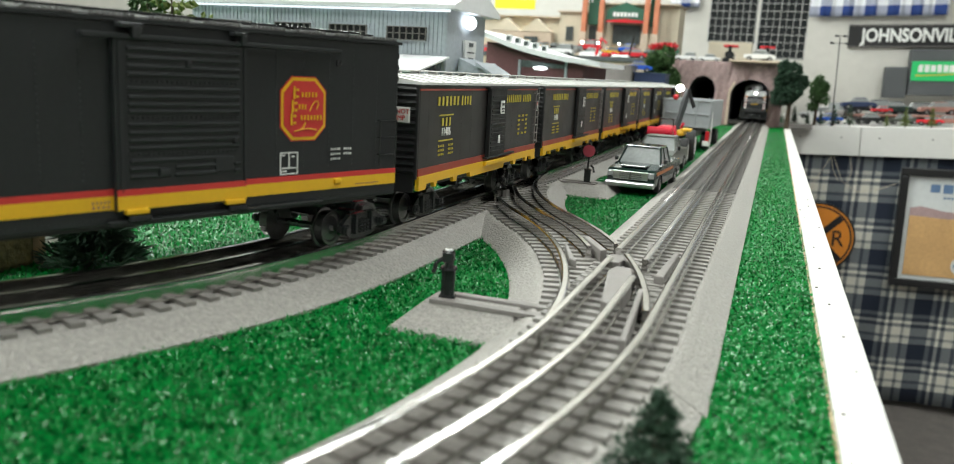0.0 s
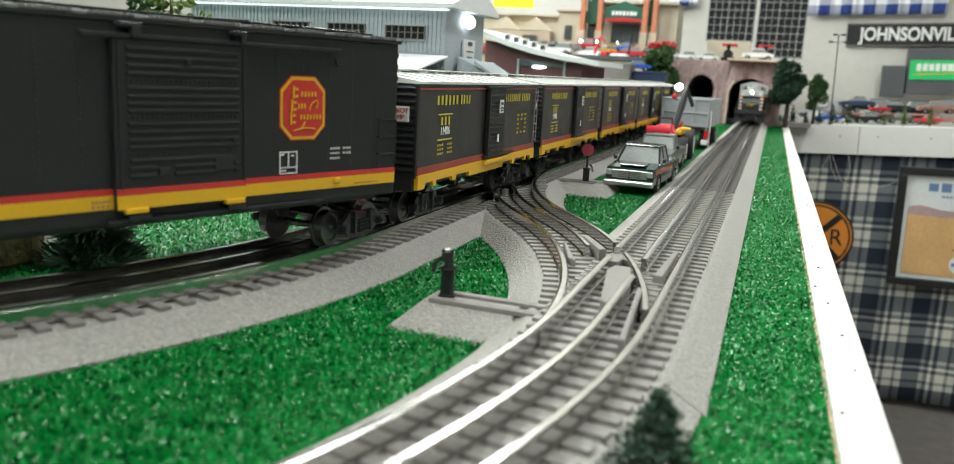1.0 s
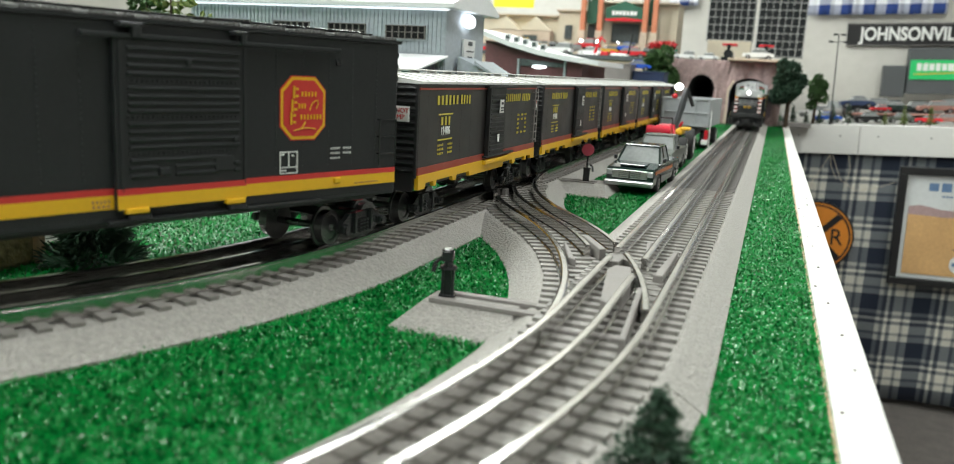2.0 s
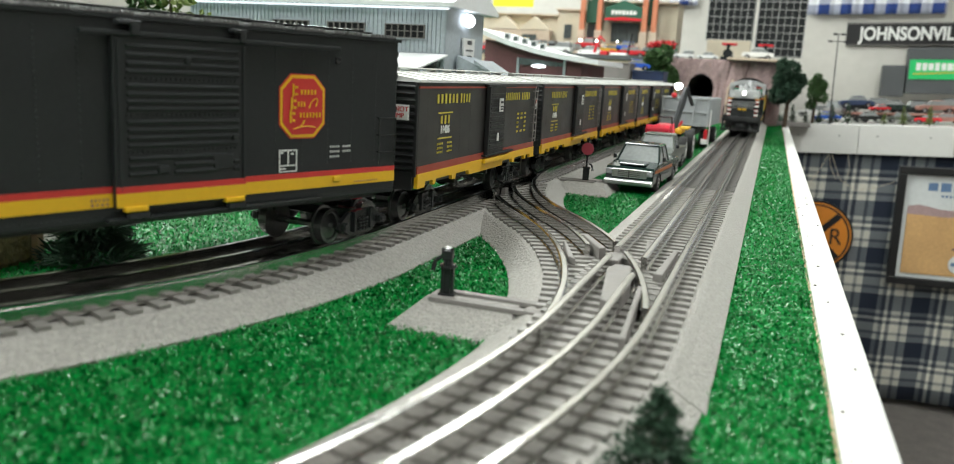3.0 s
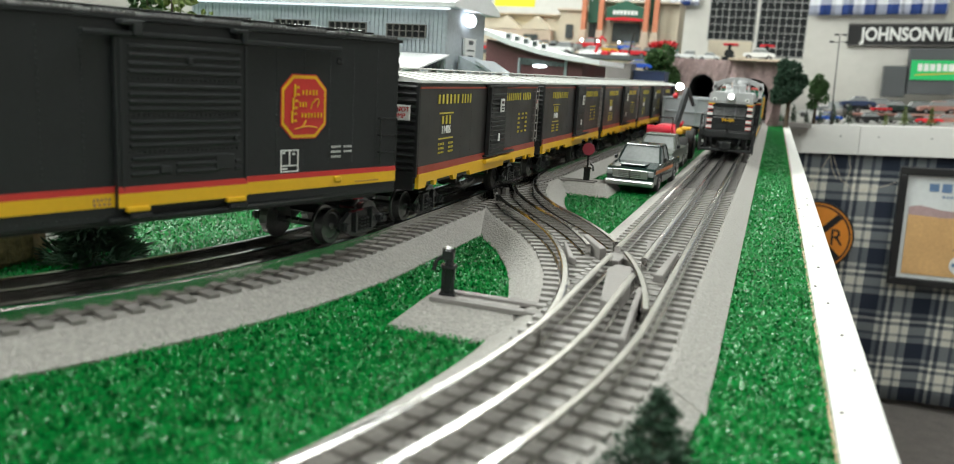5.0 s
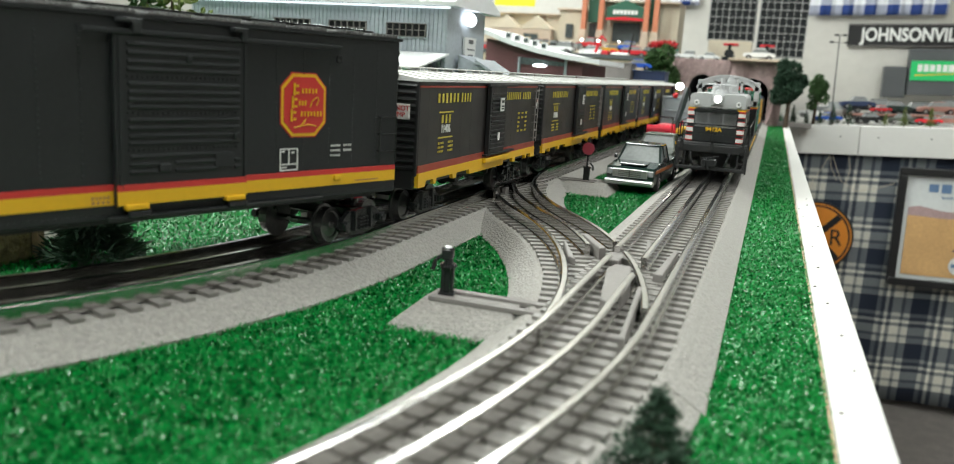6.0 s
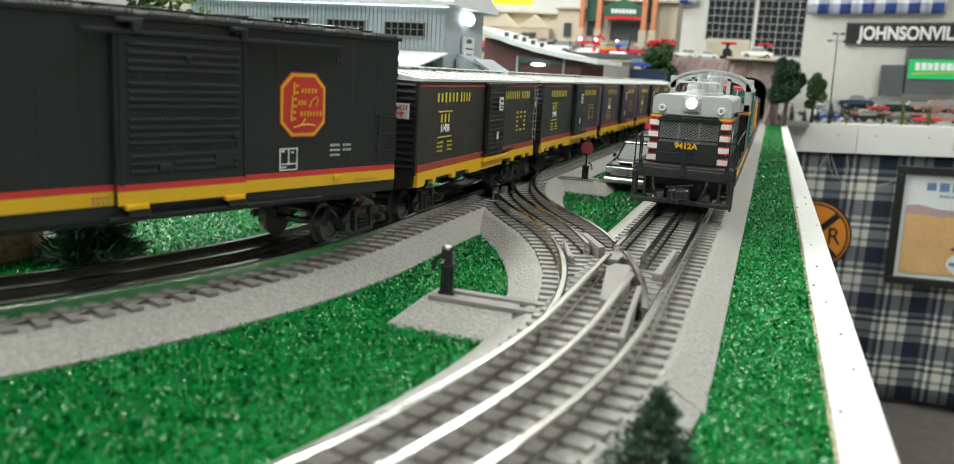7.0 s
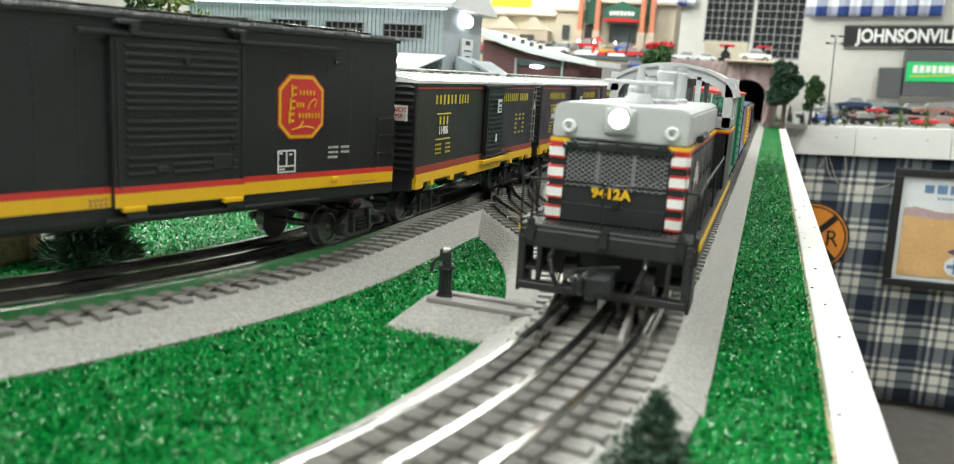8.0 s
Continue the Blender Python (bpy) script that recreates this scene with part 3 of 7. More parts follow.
def boxcar(label, number="11406"):
    """The smaller boxcar: notched yellow sill, ribbed door, silver roof. Origin on the rail under its middle."""
    L, H, Z0, Z1 = 0.1115, 0.0320, 0.0212, 0.0780
    t = thing("boxcar", label, "boxcar", group="boxcars of the standing train")
    rng = random.Random(4)
    bm = bmesh.new()
    box(bm, (0, 0, (0.029 + Z1) / 2), (2 * H, 2 * L, Z1 - 0.029), 0.0005)
    for s in (-1, 1):
        rivets(bm, s * H, [k * 0.0128 * j + j * 0.0 for j in (-1, 1) for k in (2.6, 3.9, 5.2, 6.5, 7.8)], 0.036, 0.074, 0.0018)
    part("body", bm, M["black_side"], t)
    for way in (-1, 1):
        bm = bmesh.new()
        corrugated_end(bm, way * (L + 0.0003), way, H, 0.030, Z1 - 0.001, 13)
        part("end_wall", bm, M["black_rough"], t, "black ribbed end")
        bm = bmesh.new()
        box(bm, (0, way * (L + 0.0002), 0.025), (2 * H - 0.004, 0.0016, 0.010), 0.0004)
        part("end_sill", bm, M["black_rough"], t)
        for s in (-1, 1):
            bm = bmesh.new()
            box(bm, (s * (H - 0.0012), way * (L + 0.0006), 0.0525), (0.0022, 0.0018, 0.050), 0.0004)
            part("corner_post", bm, M["black_rough"], t)
    # sill with its notches
    for s in (-1, 1):
        bm = bmesh.new()
        out = [(-L, 0.0290), (-L, Z0)]
        for a, b in ((-0.101, -0.091), (-0.086, -0.062), (-0.055, -0.034), (0.034, 0.055), (0.062, 0.086), (0.091, 0.101)):
            out += [(a - 0.0012, Z0), (a, Z0 + 0.0030), (b, Z0 + 0.0030), (b + 0.0012, Z0)]
        out = out[:2] + out[2:] + [(L, Z0), (L, 0.0290)]
        prism(bm, out, 0.0022, side_x(s, H, 0.0010))
        part("sill", bm, M["yellow"], t, "yellow notched side sill")
        bm = bmesh.new()
        box(bm, (0, -0.0001, 0.0310), (2 * L, 0.0008, 0.0040), m=side_x(s, H))
        part("stripe", bm, M["stripe_red"], t, "dull red stripe")
        bm = bmesh.new()
        box(bm, (0.015, 0, 0.0275), (0.050, 0.0034, 0.0030), 0.0004, side_x(s, H, 0.0016))
        part("door_sill", bm, M["yellow"], t, "yellow sill under the door")
        bm = bmesh.new()
        box(bm, (0, -0.0001, Z1 - 0.0030), (2 * L, 0.0006, 0.0010), m=side_x(s, H))
        part("stripe", bm, M["stripe_red"], t, "dull red stripe")
        # door
        m = side_x(s, H, 0.0012)
        bm = bmesh.new()
        box(bm, (0.012, 0, 0.0535), (0.034, 0.0022, 0.0440), 0.0004, m)
        for k in range(13):
            box(bm, (0.012, -0.0015, 0.0345 + k * 0.0030), (0.030, 0.0012, 0.0013), 0.0003, m)
        box(bm, (-0.006, -0.0010, 0.0535), (0.0024, 0.0030, 0.0445), 0.0004, m)
        part("door", bm, M["black_rough"], t, "black ribbed sliding door")
        bm = bmesh.new()
        box(bm, (0.020, -0.0005, 0.0762), (0.060, 0.0034, 0.0016), 0.0003, m)
        part("door_track", bm, M["black_rough"], t)
        bm = bmesh.new()
        box(bm, (0.020, -0.0005, 0.0310), (0.060, 0.0034, 0.0012), 0.0003, m)
        part("door_track", bm, M["black_rough"], t)
        bm = bmesh.new()
        box(bm, (0.012, -0.0025, 0.0425), (0.0028, 0.0006, 0.0052), m=m)
        part("door_card", bm, M["letter_white"], t, "small white door card")
        bm = bmesh.new()
        box(bm, (0.016, -0.0025, 0.0635), (0.0075, 0.0006, 0.0088), m=m)
        tag = part("door_card", bm, M["letter_white"], t, "small white door card")
        bars([(0.016, 0.0655, 0.004, 0.0016), (0.016, 0.0625, 0.005, 0.0009), (0.016, 0.0608, 0.004, 0.0009)], M["sign_black"], tag, m @ Matrix.Translation((0, -0.0030, 0)))
        # writing on the side
        face = side_x(s, H, 0.00035)
        rows = word_bars(-0.072, 0.0687, 0.034, 0.0058, 6, rng) + word_bars(-0.0440, 0.0687, 0.018, 0.0058, 4, rng)
        rows += word_bars(0.0510, 0.0687, 0.036, 0.0058, 8, rng) + word_bars(0.0830, 0.0687, 0.022, 0.0058, 5, rng)
        rows += [(-0.0745, 0.0608, 0.021, 0.0008), (-0.0745, 0.0465, 0.021, 0.0008)] + word_bars(-0.0745, 0.0570, 0.016, 0.0050, 3, rng)
        for k in range(3):
            rows += word_bars(-0.0810, 0.0435 - k * 0.0024, 0.009, 0.0013, 4, rng) + word_bars(-0.0665, 0.0435 - k * 0.0024, 0.008, 0.0013, 4, rng)
        for k in range(5):
            for a in (0.066, 0.075, 0.084):
                if (k, a) not in ((2, 0.075), (3, 0.075)):
                    rows += word_bars(a, 0.0560 - k * 0.0032, 0.005, 0.0016, 3, rng)
        bars(rows, M["letter_yellow"], t, face)
        words(number, 0.0066, M["letter_white"], t, face @ Matrix.Translation((-0.0745, 0, 0.0512)), "number", wide=0.85)
        # ladder
        bm = bmesh.new()
        for a in (0.1020, 0.1088):
            cyl(bm, (side_x(s, H, 0.0022)) @ Vector((a, 0, 0.0335)), side_x(s, H, 0.0022) @ Vector((a, 0, 0.0750)), 0.0005, seg=6)
        for k in range(7):
            z = 0.036 + k * 0.0060
            cyl(bm, side_x(s, H, 0.0022) @ Vector((0.1020, 0, z)), side_x(s, H, 0.0022) @ Vector((0.1088, 0, z)), 0.0005, seg=6)
            for a in (0.1020, 0.1088):
                cyl(bm, side_x(s, H, 0) @ Vector((a, 0, z)), side_x(s, H, 0.0022) @ Vector((a, 0, z)), 0.0003, seg=5)
        part("ladder", bm, M["cast"], t, "grey side ladder")
    bm = bmesh.new()
    prism(bm, [(-H - 0.0012, Z1 - 0.0004), (H + 0.0012, Z1 - 0.0004), (H + 0.0012, Z1 + 0.0010), (0.004, Z1 + 0.0046), (-0.004, Z1 + 0.0046), (-H - 0.0012, Z1 + 0.0010)], 2 * L + 0.002, Matrix.Translation((0, -L - 0.001, 0)))
    for k in range(11):
        y = -L + 0.009 + k * 0.0205
        for s in (-1, 1):
            m = Matrix.Translation((0, y, 0))
            prism(bm, [(s * 0.005, Z1 + 0.0044), (s * (H + 0.0010), Z1 + 0.0009), (s * (H + 0.0010), Z1 + 0.0016), (s * 0.005, Z1 + 0.0052)], 0.0012, m)
    part("roof", bm, M["roof_silver"], t, "silver white roof")
    bm = bmesh.new()
    box(bm, (0, 0, Z1 + 0.0066), (0.0085, 2 * L + 0.004, 0.0008), 0.0002)
    for k in range(9):
        box(bm, (0, -L + 0.010 + k * 0.0264, Z1 + 0.0054), (0.006, 0.002, 0.0022))
    part("roof_walk", bm, M["roof_silver"], t)
    bm = bmesh.new()
    box(bm, (0, 0, 0.0212), (0.052, 2 * L - 0.006, 0.0020))
    box(bm, (0, 0, 0.0180), (0.010, 2 * L - 0.020, 0.0060), 0.0006)
    for k in (-0.030, 0.030):
        box(bm, (0, k, 0.0175), (0.046, 0.0030, 0.0060), 0.0005)
    part("underframe", bm, M["black_rough"], t)
    bm = bmesh.new()
    cyl(bm, (0.010, -0.022, 0.0155), (0.010, 0.006, 0.0155), 0.0042, seg=12)
    part("air_tank", bm, M["black_gloss"], t)
    for y in (-0.078, 0.078):
        truck(t, y)
        coupler(t, math.copysign(0.109, y), math.copysign(1, y))
    return t


def notice(t, L, z, s):
    """The white card with red letters on a car's end, which looks towards -y."""
    bm = bmesh.new()
    box(bm, (s * 0.0200, -L - 0.0022, z), (0.0138, 0.0008, 0.0074), 0.0001)
    box(bm, (s * 0.0200, -L - 0.0018, z), (0.0146, 0.0006, 0.0082), 0.0001)
    card = part("end_card", bm, M["letter_white"], t, "white card with red writing")
    for text, dz in (("DO NOT", 0.0017), ("HUMP", -0.0017)):
        words(text, 0.0036, M["red"], card, Matrix.Translation((s * 0.0200, -L - 0.0028, z + dz)), "writing")
    return card


def big_boxcar():
    """The larger black boxcar with a red and yellow stripe and an eight-sided red emblem."""
    L, H, Z0, Z1 = 0.1172, 0.0330, 0.0240, 0.0955
    t = thing("boxcar", "large satin black boxcar with red and yellow stripes", "boxcar", group="boxcars of the standing train")
    rng = random.Random(8)
    bm = bmesh.new()
    box(bm, (0, 0, (Z0 + Z1) / 2), (2 * H, 2 * L, Z1 - Z0), 0.0006)
    for s in (-1, 1):
        rivets(bm, s * H, [-0.1035 * s, -0.089 * s, -0.075 * s, -0.061 * s, -0.047 * s, -0.033 * s, 0.047 * s, 0.061 * s, 0.0752 * s, 0.089 * s, 0.1035 * s, 0.1165 * s], 0.0395, 0.0935, 0.0021, 0.00034)
        rivets(bm, s * H, [k * 0.0021 - 0.1165 for k in range(112)], 0.0253, 0.0274, 0.0021, 0.00026)
    part("body", bm, M["black_body"], t)
    for way in (-1, 1):
        bm = bmesh.new()
        corrugated_end(bm, way * (L + 0.0003), way, H, 0.030, Z1 - 0.003, 12)
        part("end_wall", bm, M["black_body"], t, "black ribbed end")
    bands = (("yellow_stripe", 0.0321, 0.0050, "yellow"), ("red_stripe", 0.03575, 0.0023, "red"))
    for s in (-1, 1):
        face = side_x(s, H, 0.0003)
        for name, z, h, mm in bands:
            bm = bmesh.new()
            box(bm, (0, 0, z), (2 * L - 0.001, 0.0006, h), m=face)
            part(name, bm, M[mm], t)
        # the door stands proud and carries the stripes on
        m = side_x(s, H, 0.0016)
        dx = 0.0045
        bm = bmesh.new()
        box(bm, (dx - 0.0007, 0, 0.0590), (0.0530, 0.0030, 0.0610), 0.0005, m)
        for z in (0.0862, 0.0832, 0.0802, 0.0775, 0.0725, 0.0696, 0.0669, 0.0644, 0.0598, 0.0569, 0.0541, 0.0515, 0.0468, 0.0440, 0.0412):
            pieces = [(dx + 0.0002, 0.0455)]
            if z < 0.0475:
                pieces = [(dx - 0.0010 - 0.0012, 0.0400)] if z > 0.0460 else [(dx - 0.0170, 0.0110), (dx + 0.0040, 0.0180)]
                if z < 0.0460:
                    pieces.append((dx + 0.0218, 0.0030))
            for px, wide in pieces:
                box(bm, (px, -0.0016, z), (wide, 0.0013, 0.0017), 0.0006, m)
        for z in (0.0750, 0.0622, 0.0492):
            for j in range(24):
                box(bm, (dx - 0.0224 + j * 0.0019, -0.0016, z), (0.0008, 0.0009, 0.0007), m=m)
        box(bm, (dx + 0.0158, -0.0016, 0.0442), (0.0084, 0.0014, 0.0058), 0.0004, m)
        box(bm, (dx - 0.0092, -0.0018, 0.0424), (0.0046, 0.0016, 0.0032), 0.0006, m)
        box(bm, (dx + 0.0010, -0.0020, 0.0820), (0.0022, 0.0016, 0.0026), 0.0005, m)
        box(bm, (dx + 0.0205, -0.0020, 0.0535), (0.0016, 0.0016, 0.0022), 0.0004, m)
        for edge in (-0.0252, 0.0252):
            box(bm, (dx + edge, -0.0014, 0.0620), (0.0012, 0.0014, 0.0530), 0.0003, m)
        door = part("door", bm, M["black_body"], t, "black ribbed sliding door")
        for name, z, h, mm in bands:
            bm = bmesh.new()
            box(bm, (dx - 0.0007, -0.0018, z), (0.0530, 0.0006, h), m=m)
            part(name, bm, M[mm], door)
        for a, wide in ((-0.0167, 0.0085), (0.0272, 0.0060)):
            bm = bmesh.new()
            box(bm, (a, -0.0014, 0.0940), (wide, 0.0044, 0.0016), 0.0004, m)
            box(bm, (a + wide * 0.22, -0.0022, 0.0918), (wide * 0.40, 0.0030, 0.0046), 0.0006, m)
            part("door_hanger", bm, M["black_body"], door)
        for a in (-0.0158, 0.0250):
            bm = bmesh.new()
            box(bm, (a, -0.0016, 0.0288), (0.0088, 0.0030, 0.0020), 0.0005, m)
            part("door_guide", bm, M["yellow"], door)
            bm = bmesh.new()
            box(bm, (a + 0.001, -0.0014, 0.0262), (0.0086, 0.0034, 0.0028), 0.0006, m)
            part("door_roller", bm, M["black_gloss"], door)
        bm = bmesh.new()
        box(bm, (0.0225, -0.0010, 0.0902), (0.112, 0.0030, 0.0018), 0.0004, m)
        part("door_rail", bm, M["black_body"], t)
        bm = bmesh.new()
        box(bm, (0.022, -0.0008, 0.0250), (0.096, 0.0026, 0.0014), 0.0004, m)
        part("door_rail", bm, M["black_body"], t)
        # emblem: yellow rim, red field, plain yellow strokes
        cx, cz, a, b, c = 0.0610, 0.0652, 0.0117, 0.0131, 0.0056
        def octagon(k):
            return [(cx + x * k, cz + z * k) for x, z in ((-a, -b + c), (-a + c, -b), (a - c, -b), (a, -b + c), (a, b - c), (a - c, b), (-a + c, b), (-a, b - c))]
        for name, k, mm, off in (("emblem_edge", 1.04, "red", 0.0002), ("emblem", 1.0, "yellow", 0.0004), ("emblem_field", 0.90, "red", 0.0006)):
            bm = bmesh.new()
            prism(bm, octagon(k), 0.0006, side_x(s, H, off))
            part(name, bm, M[mm], t, "red and yellow eight-sided emblem" if k == 1 else "")
        rows = []
        for dz, x0, wdt, n in ((0.0061, 0.0024, 0.0090, 5), (0.0010, -0.0012, 0.0046, 3), (-0.0036, 0.0036, 0.0120, 7)):
            rows += word_bars(cx + x0, cz + dz, wdt, 0.0023, n, rng, 0.52)
        for dx2, dz in ((-0.0045, 0.0068), (-0.0053, 0.0012), (-0.0058, -0.0042)):
            rows += [(cx + dx2 - 0.0010, cz + dz, 0.0009, 0.0052), (cx + dx2 + 0.0006, cz + dz + 0.0013, 0.0014, 0.0010), (cx + dx2 + 0.0006, cz + dz - 0.0016, 0.0014, 0.0010)]
        bars(rows, M["yellow"], t, side_x(s, H, 0.0010), "emblem_print")
        bm = bmesh.new()
        flourish = [(-0.0052, -0.0094), (-0.0020, -0.0088), (0.0000, -0.0072), (0.0008, -0.0058), (0.0002, -0.0062), (-0.0012, -0.0086), (0.0020, -0.0083), (0.0050, -0.0086), (0.0066, -0.0090)]
        for line in (flourish, [(0.0030, -0.0008), (0.0040, 0.0016), (0.0058, 0.0032), (0.0072, 0.0034), (0.0076, 0.0022), (0.0066, 0.0000)]):
            for (x0, z0), (x1, z1) in zip(line, line[1:]):
                cyl(bm, side_x(s, H, 0.0008) @ Vector((cx + x0, 0, cz + z0)), side_x(s, H, 0.0008) @ Vector((cx + x1, 0, cz + z1)), 0.00028, seg=5)
        part("emblem_flourish", bm, M["yellow"], t)
        rows = [(0.0535 + k, 0.0423, 0.0005, 0.0090) for k in (-0.0044, 0.0044)] + [(0.0535, 0.0423 + k, 0.0092, 0.0005) for k in (-0.0045, -0.0020, 0.0045)] + [(0.0535, 0.0435, 0.0005, 0.0062), (0.0505, 0.0458, 0.0014, 0.0007), (0.0556, 0.0452, 0.0014, 0.0007), (0.0508, 0.0390, 0.0030, 0.0006)]
        for k in range(3):
            rows += word_bars(0.0790, 0.0475 - k * 0.0022, 0.0058, 0.0010, 5, rng) + (word_bars(0.0860, 0.0475 - k * 0.0022, 0.0050, 0.0010, 4, rng) if k < 2 else [])
        bars(rows, M["letter_white"], t, side_x(s, H, 0.0004), "stencil")
        bars(word_bars(0.0980, 0.0310, 0.0150, 0.0006, 12, rng), M["toy_brown"], t, side_x(s, H, 0.0008), "small_print")
        bars(word_bars(-0.0275, 0.0325, 0.0070, 0.0010, 5, rng) + word_bars(-0.0275, 0.0308, 0.0070, 0.0010, 4, rng), M["toy_brown"], t, side_x(s, H, 0.0008), "small_print")
        # grab irons and ladder rungs at the end
        mm = side_x(s, H, 0.0016)
        for z in (0.0440, 0.0520, 0.0600):
            bm = bmesh.new()
            cyl(bm, mm @ Vector((0.105, 0, z)), mm @ Vector((0.1155, 0, z)), 0.00035, seg=6)
            for e in (0.105, 0.1155):
                cyl(bm, side_x(s, H) @ Vector((e, 0, z)), mm @ Vector((e, 0, z)), 0.00035, seg=6)
            part("grab_iron", bm, M["black_gloss"], t)
        for e in (0.105, 0.1155):
            bm = bmesh.new()
            cyl(bm, mm @ Vector((e, 0, 0.0385)), mm @ Vector((e, 0, 0.0600)), 0.00035, seg=6)
            part("hand_rail", bm, M["black_gloss"], t)
        bm = bmesh.new()
        box(bm, (0.0800, 0, 0.0852), (0.0026, 0.0008, 0.0028), 0.0002, side_x(s, H, 0.0004))
        part("bracket", bm, M["black_gloss"], t)
        bm = bmesh.new()
        box(bm, (0.0800, 0, 0.0330), (0.0040, 0.0014, 0.0026), 0.0006, side_x(s, H, 0.0010))
        part("bracket", bm, M["yellow"], t)
    bm = bmesh.new()
    prism(bm, [(-H - 0.0010, Z1 - 0.0004), (H + 0.0010, Z1 - 0.0004), (H + 0.0010, Z1 + 0.0010), (0.004, Z1 + 0.0024), (-0.004, Z1 + 0.0024), (-H - 0.0010, Z1 + 0.0010)], 2 * L + 0.002, Matrix.Translation((0, -L - 0.001, 0)))
    part("roof", bm, M["black_body"], t)
    # raised roof panels of a lighter grey metal, and the walk
    for k in range(11):
        y = -L + 0.0108 + k * 0.02145
        bm = bmesh.new()
        for s in (-1, 1):
            m = Matrix.Translation((s * 0.0185, y, Z1 + 0.0022)) @ pose(0, 0, 0, 0, s * 2.6)
            box(bm, (0, 0, 0), (0.0275, 0.0170, 0.0014), 0.0004, m)
            for j in range(8):
                box(bm, (s * 0.0135, -0.0072 + j * 0.00205, 0.0004), (0.0014, 0.0011, 0.0012), m=m)
        part("roof_panel", bm, M["grey_metal_roof"], t, "lighter grey metal roof panel")
    bm = bmesh.new()
    box(bm, (0, 0, Z1 + 0.0046), (0.0105, 2 * L + 0.004, 0.0009), 0.0002)
    for k in range(11):
        box(bm, (0, -L + 0.010 + k * 0.0234, Z1 + 0.0034), (0.007, 0.002, 0.0026))
    part("roof_walk", bm, M["black_gloss"], t)
    bm = bmesh.new()
    box(bm, (0, 0, 0.0225), (0.050, 2 * L - 0.010, 0.0030))
    box(bm, (0, 0, 0.0198), (0.008, 2 * L - 0.020, 0.0050), 0.0006)
    part("underframe", bm, M["black_rough"], t)
    for y, turn in ((-0.082, -11.5), (0.0985, 15.5)):
        truck(t, y, 0.0330, 0.0235, turn)
        coupler(t, math.copysign(0.112, y), math.copysign(1, y))
    bm = bmesh.new()
    box(bm, (0.004, L - 0.002, 0.0185), (0.012, 0.006, 0.0030), 0.0005)
    part("uncoupling_tab", bm, M["tractor_red"], t, "small red tab under the end")
    return t


def place_on_left(car, near, far, lean=0.0):
    """Stands a car on the left track with its trucks at the two distances."""
    a, b = left_point(near), left_point(far)
    d = b - a
    car.matrix_basis = Matrix.Translation((a + b) / 2) @ pose(0, 0, 0, 0, 0, math.degrees(math.atan2(-d.x, d.y))) @ pose(0, 0, 0, 0, lean)


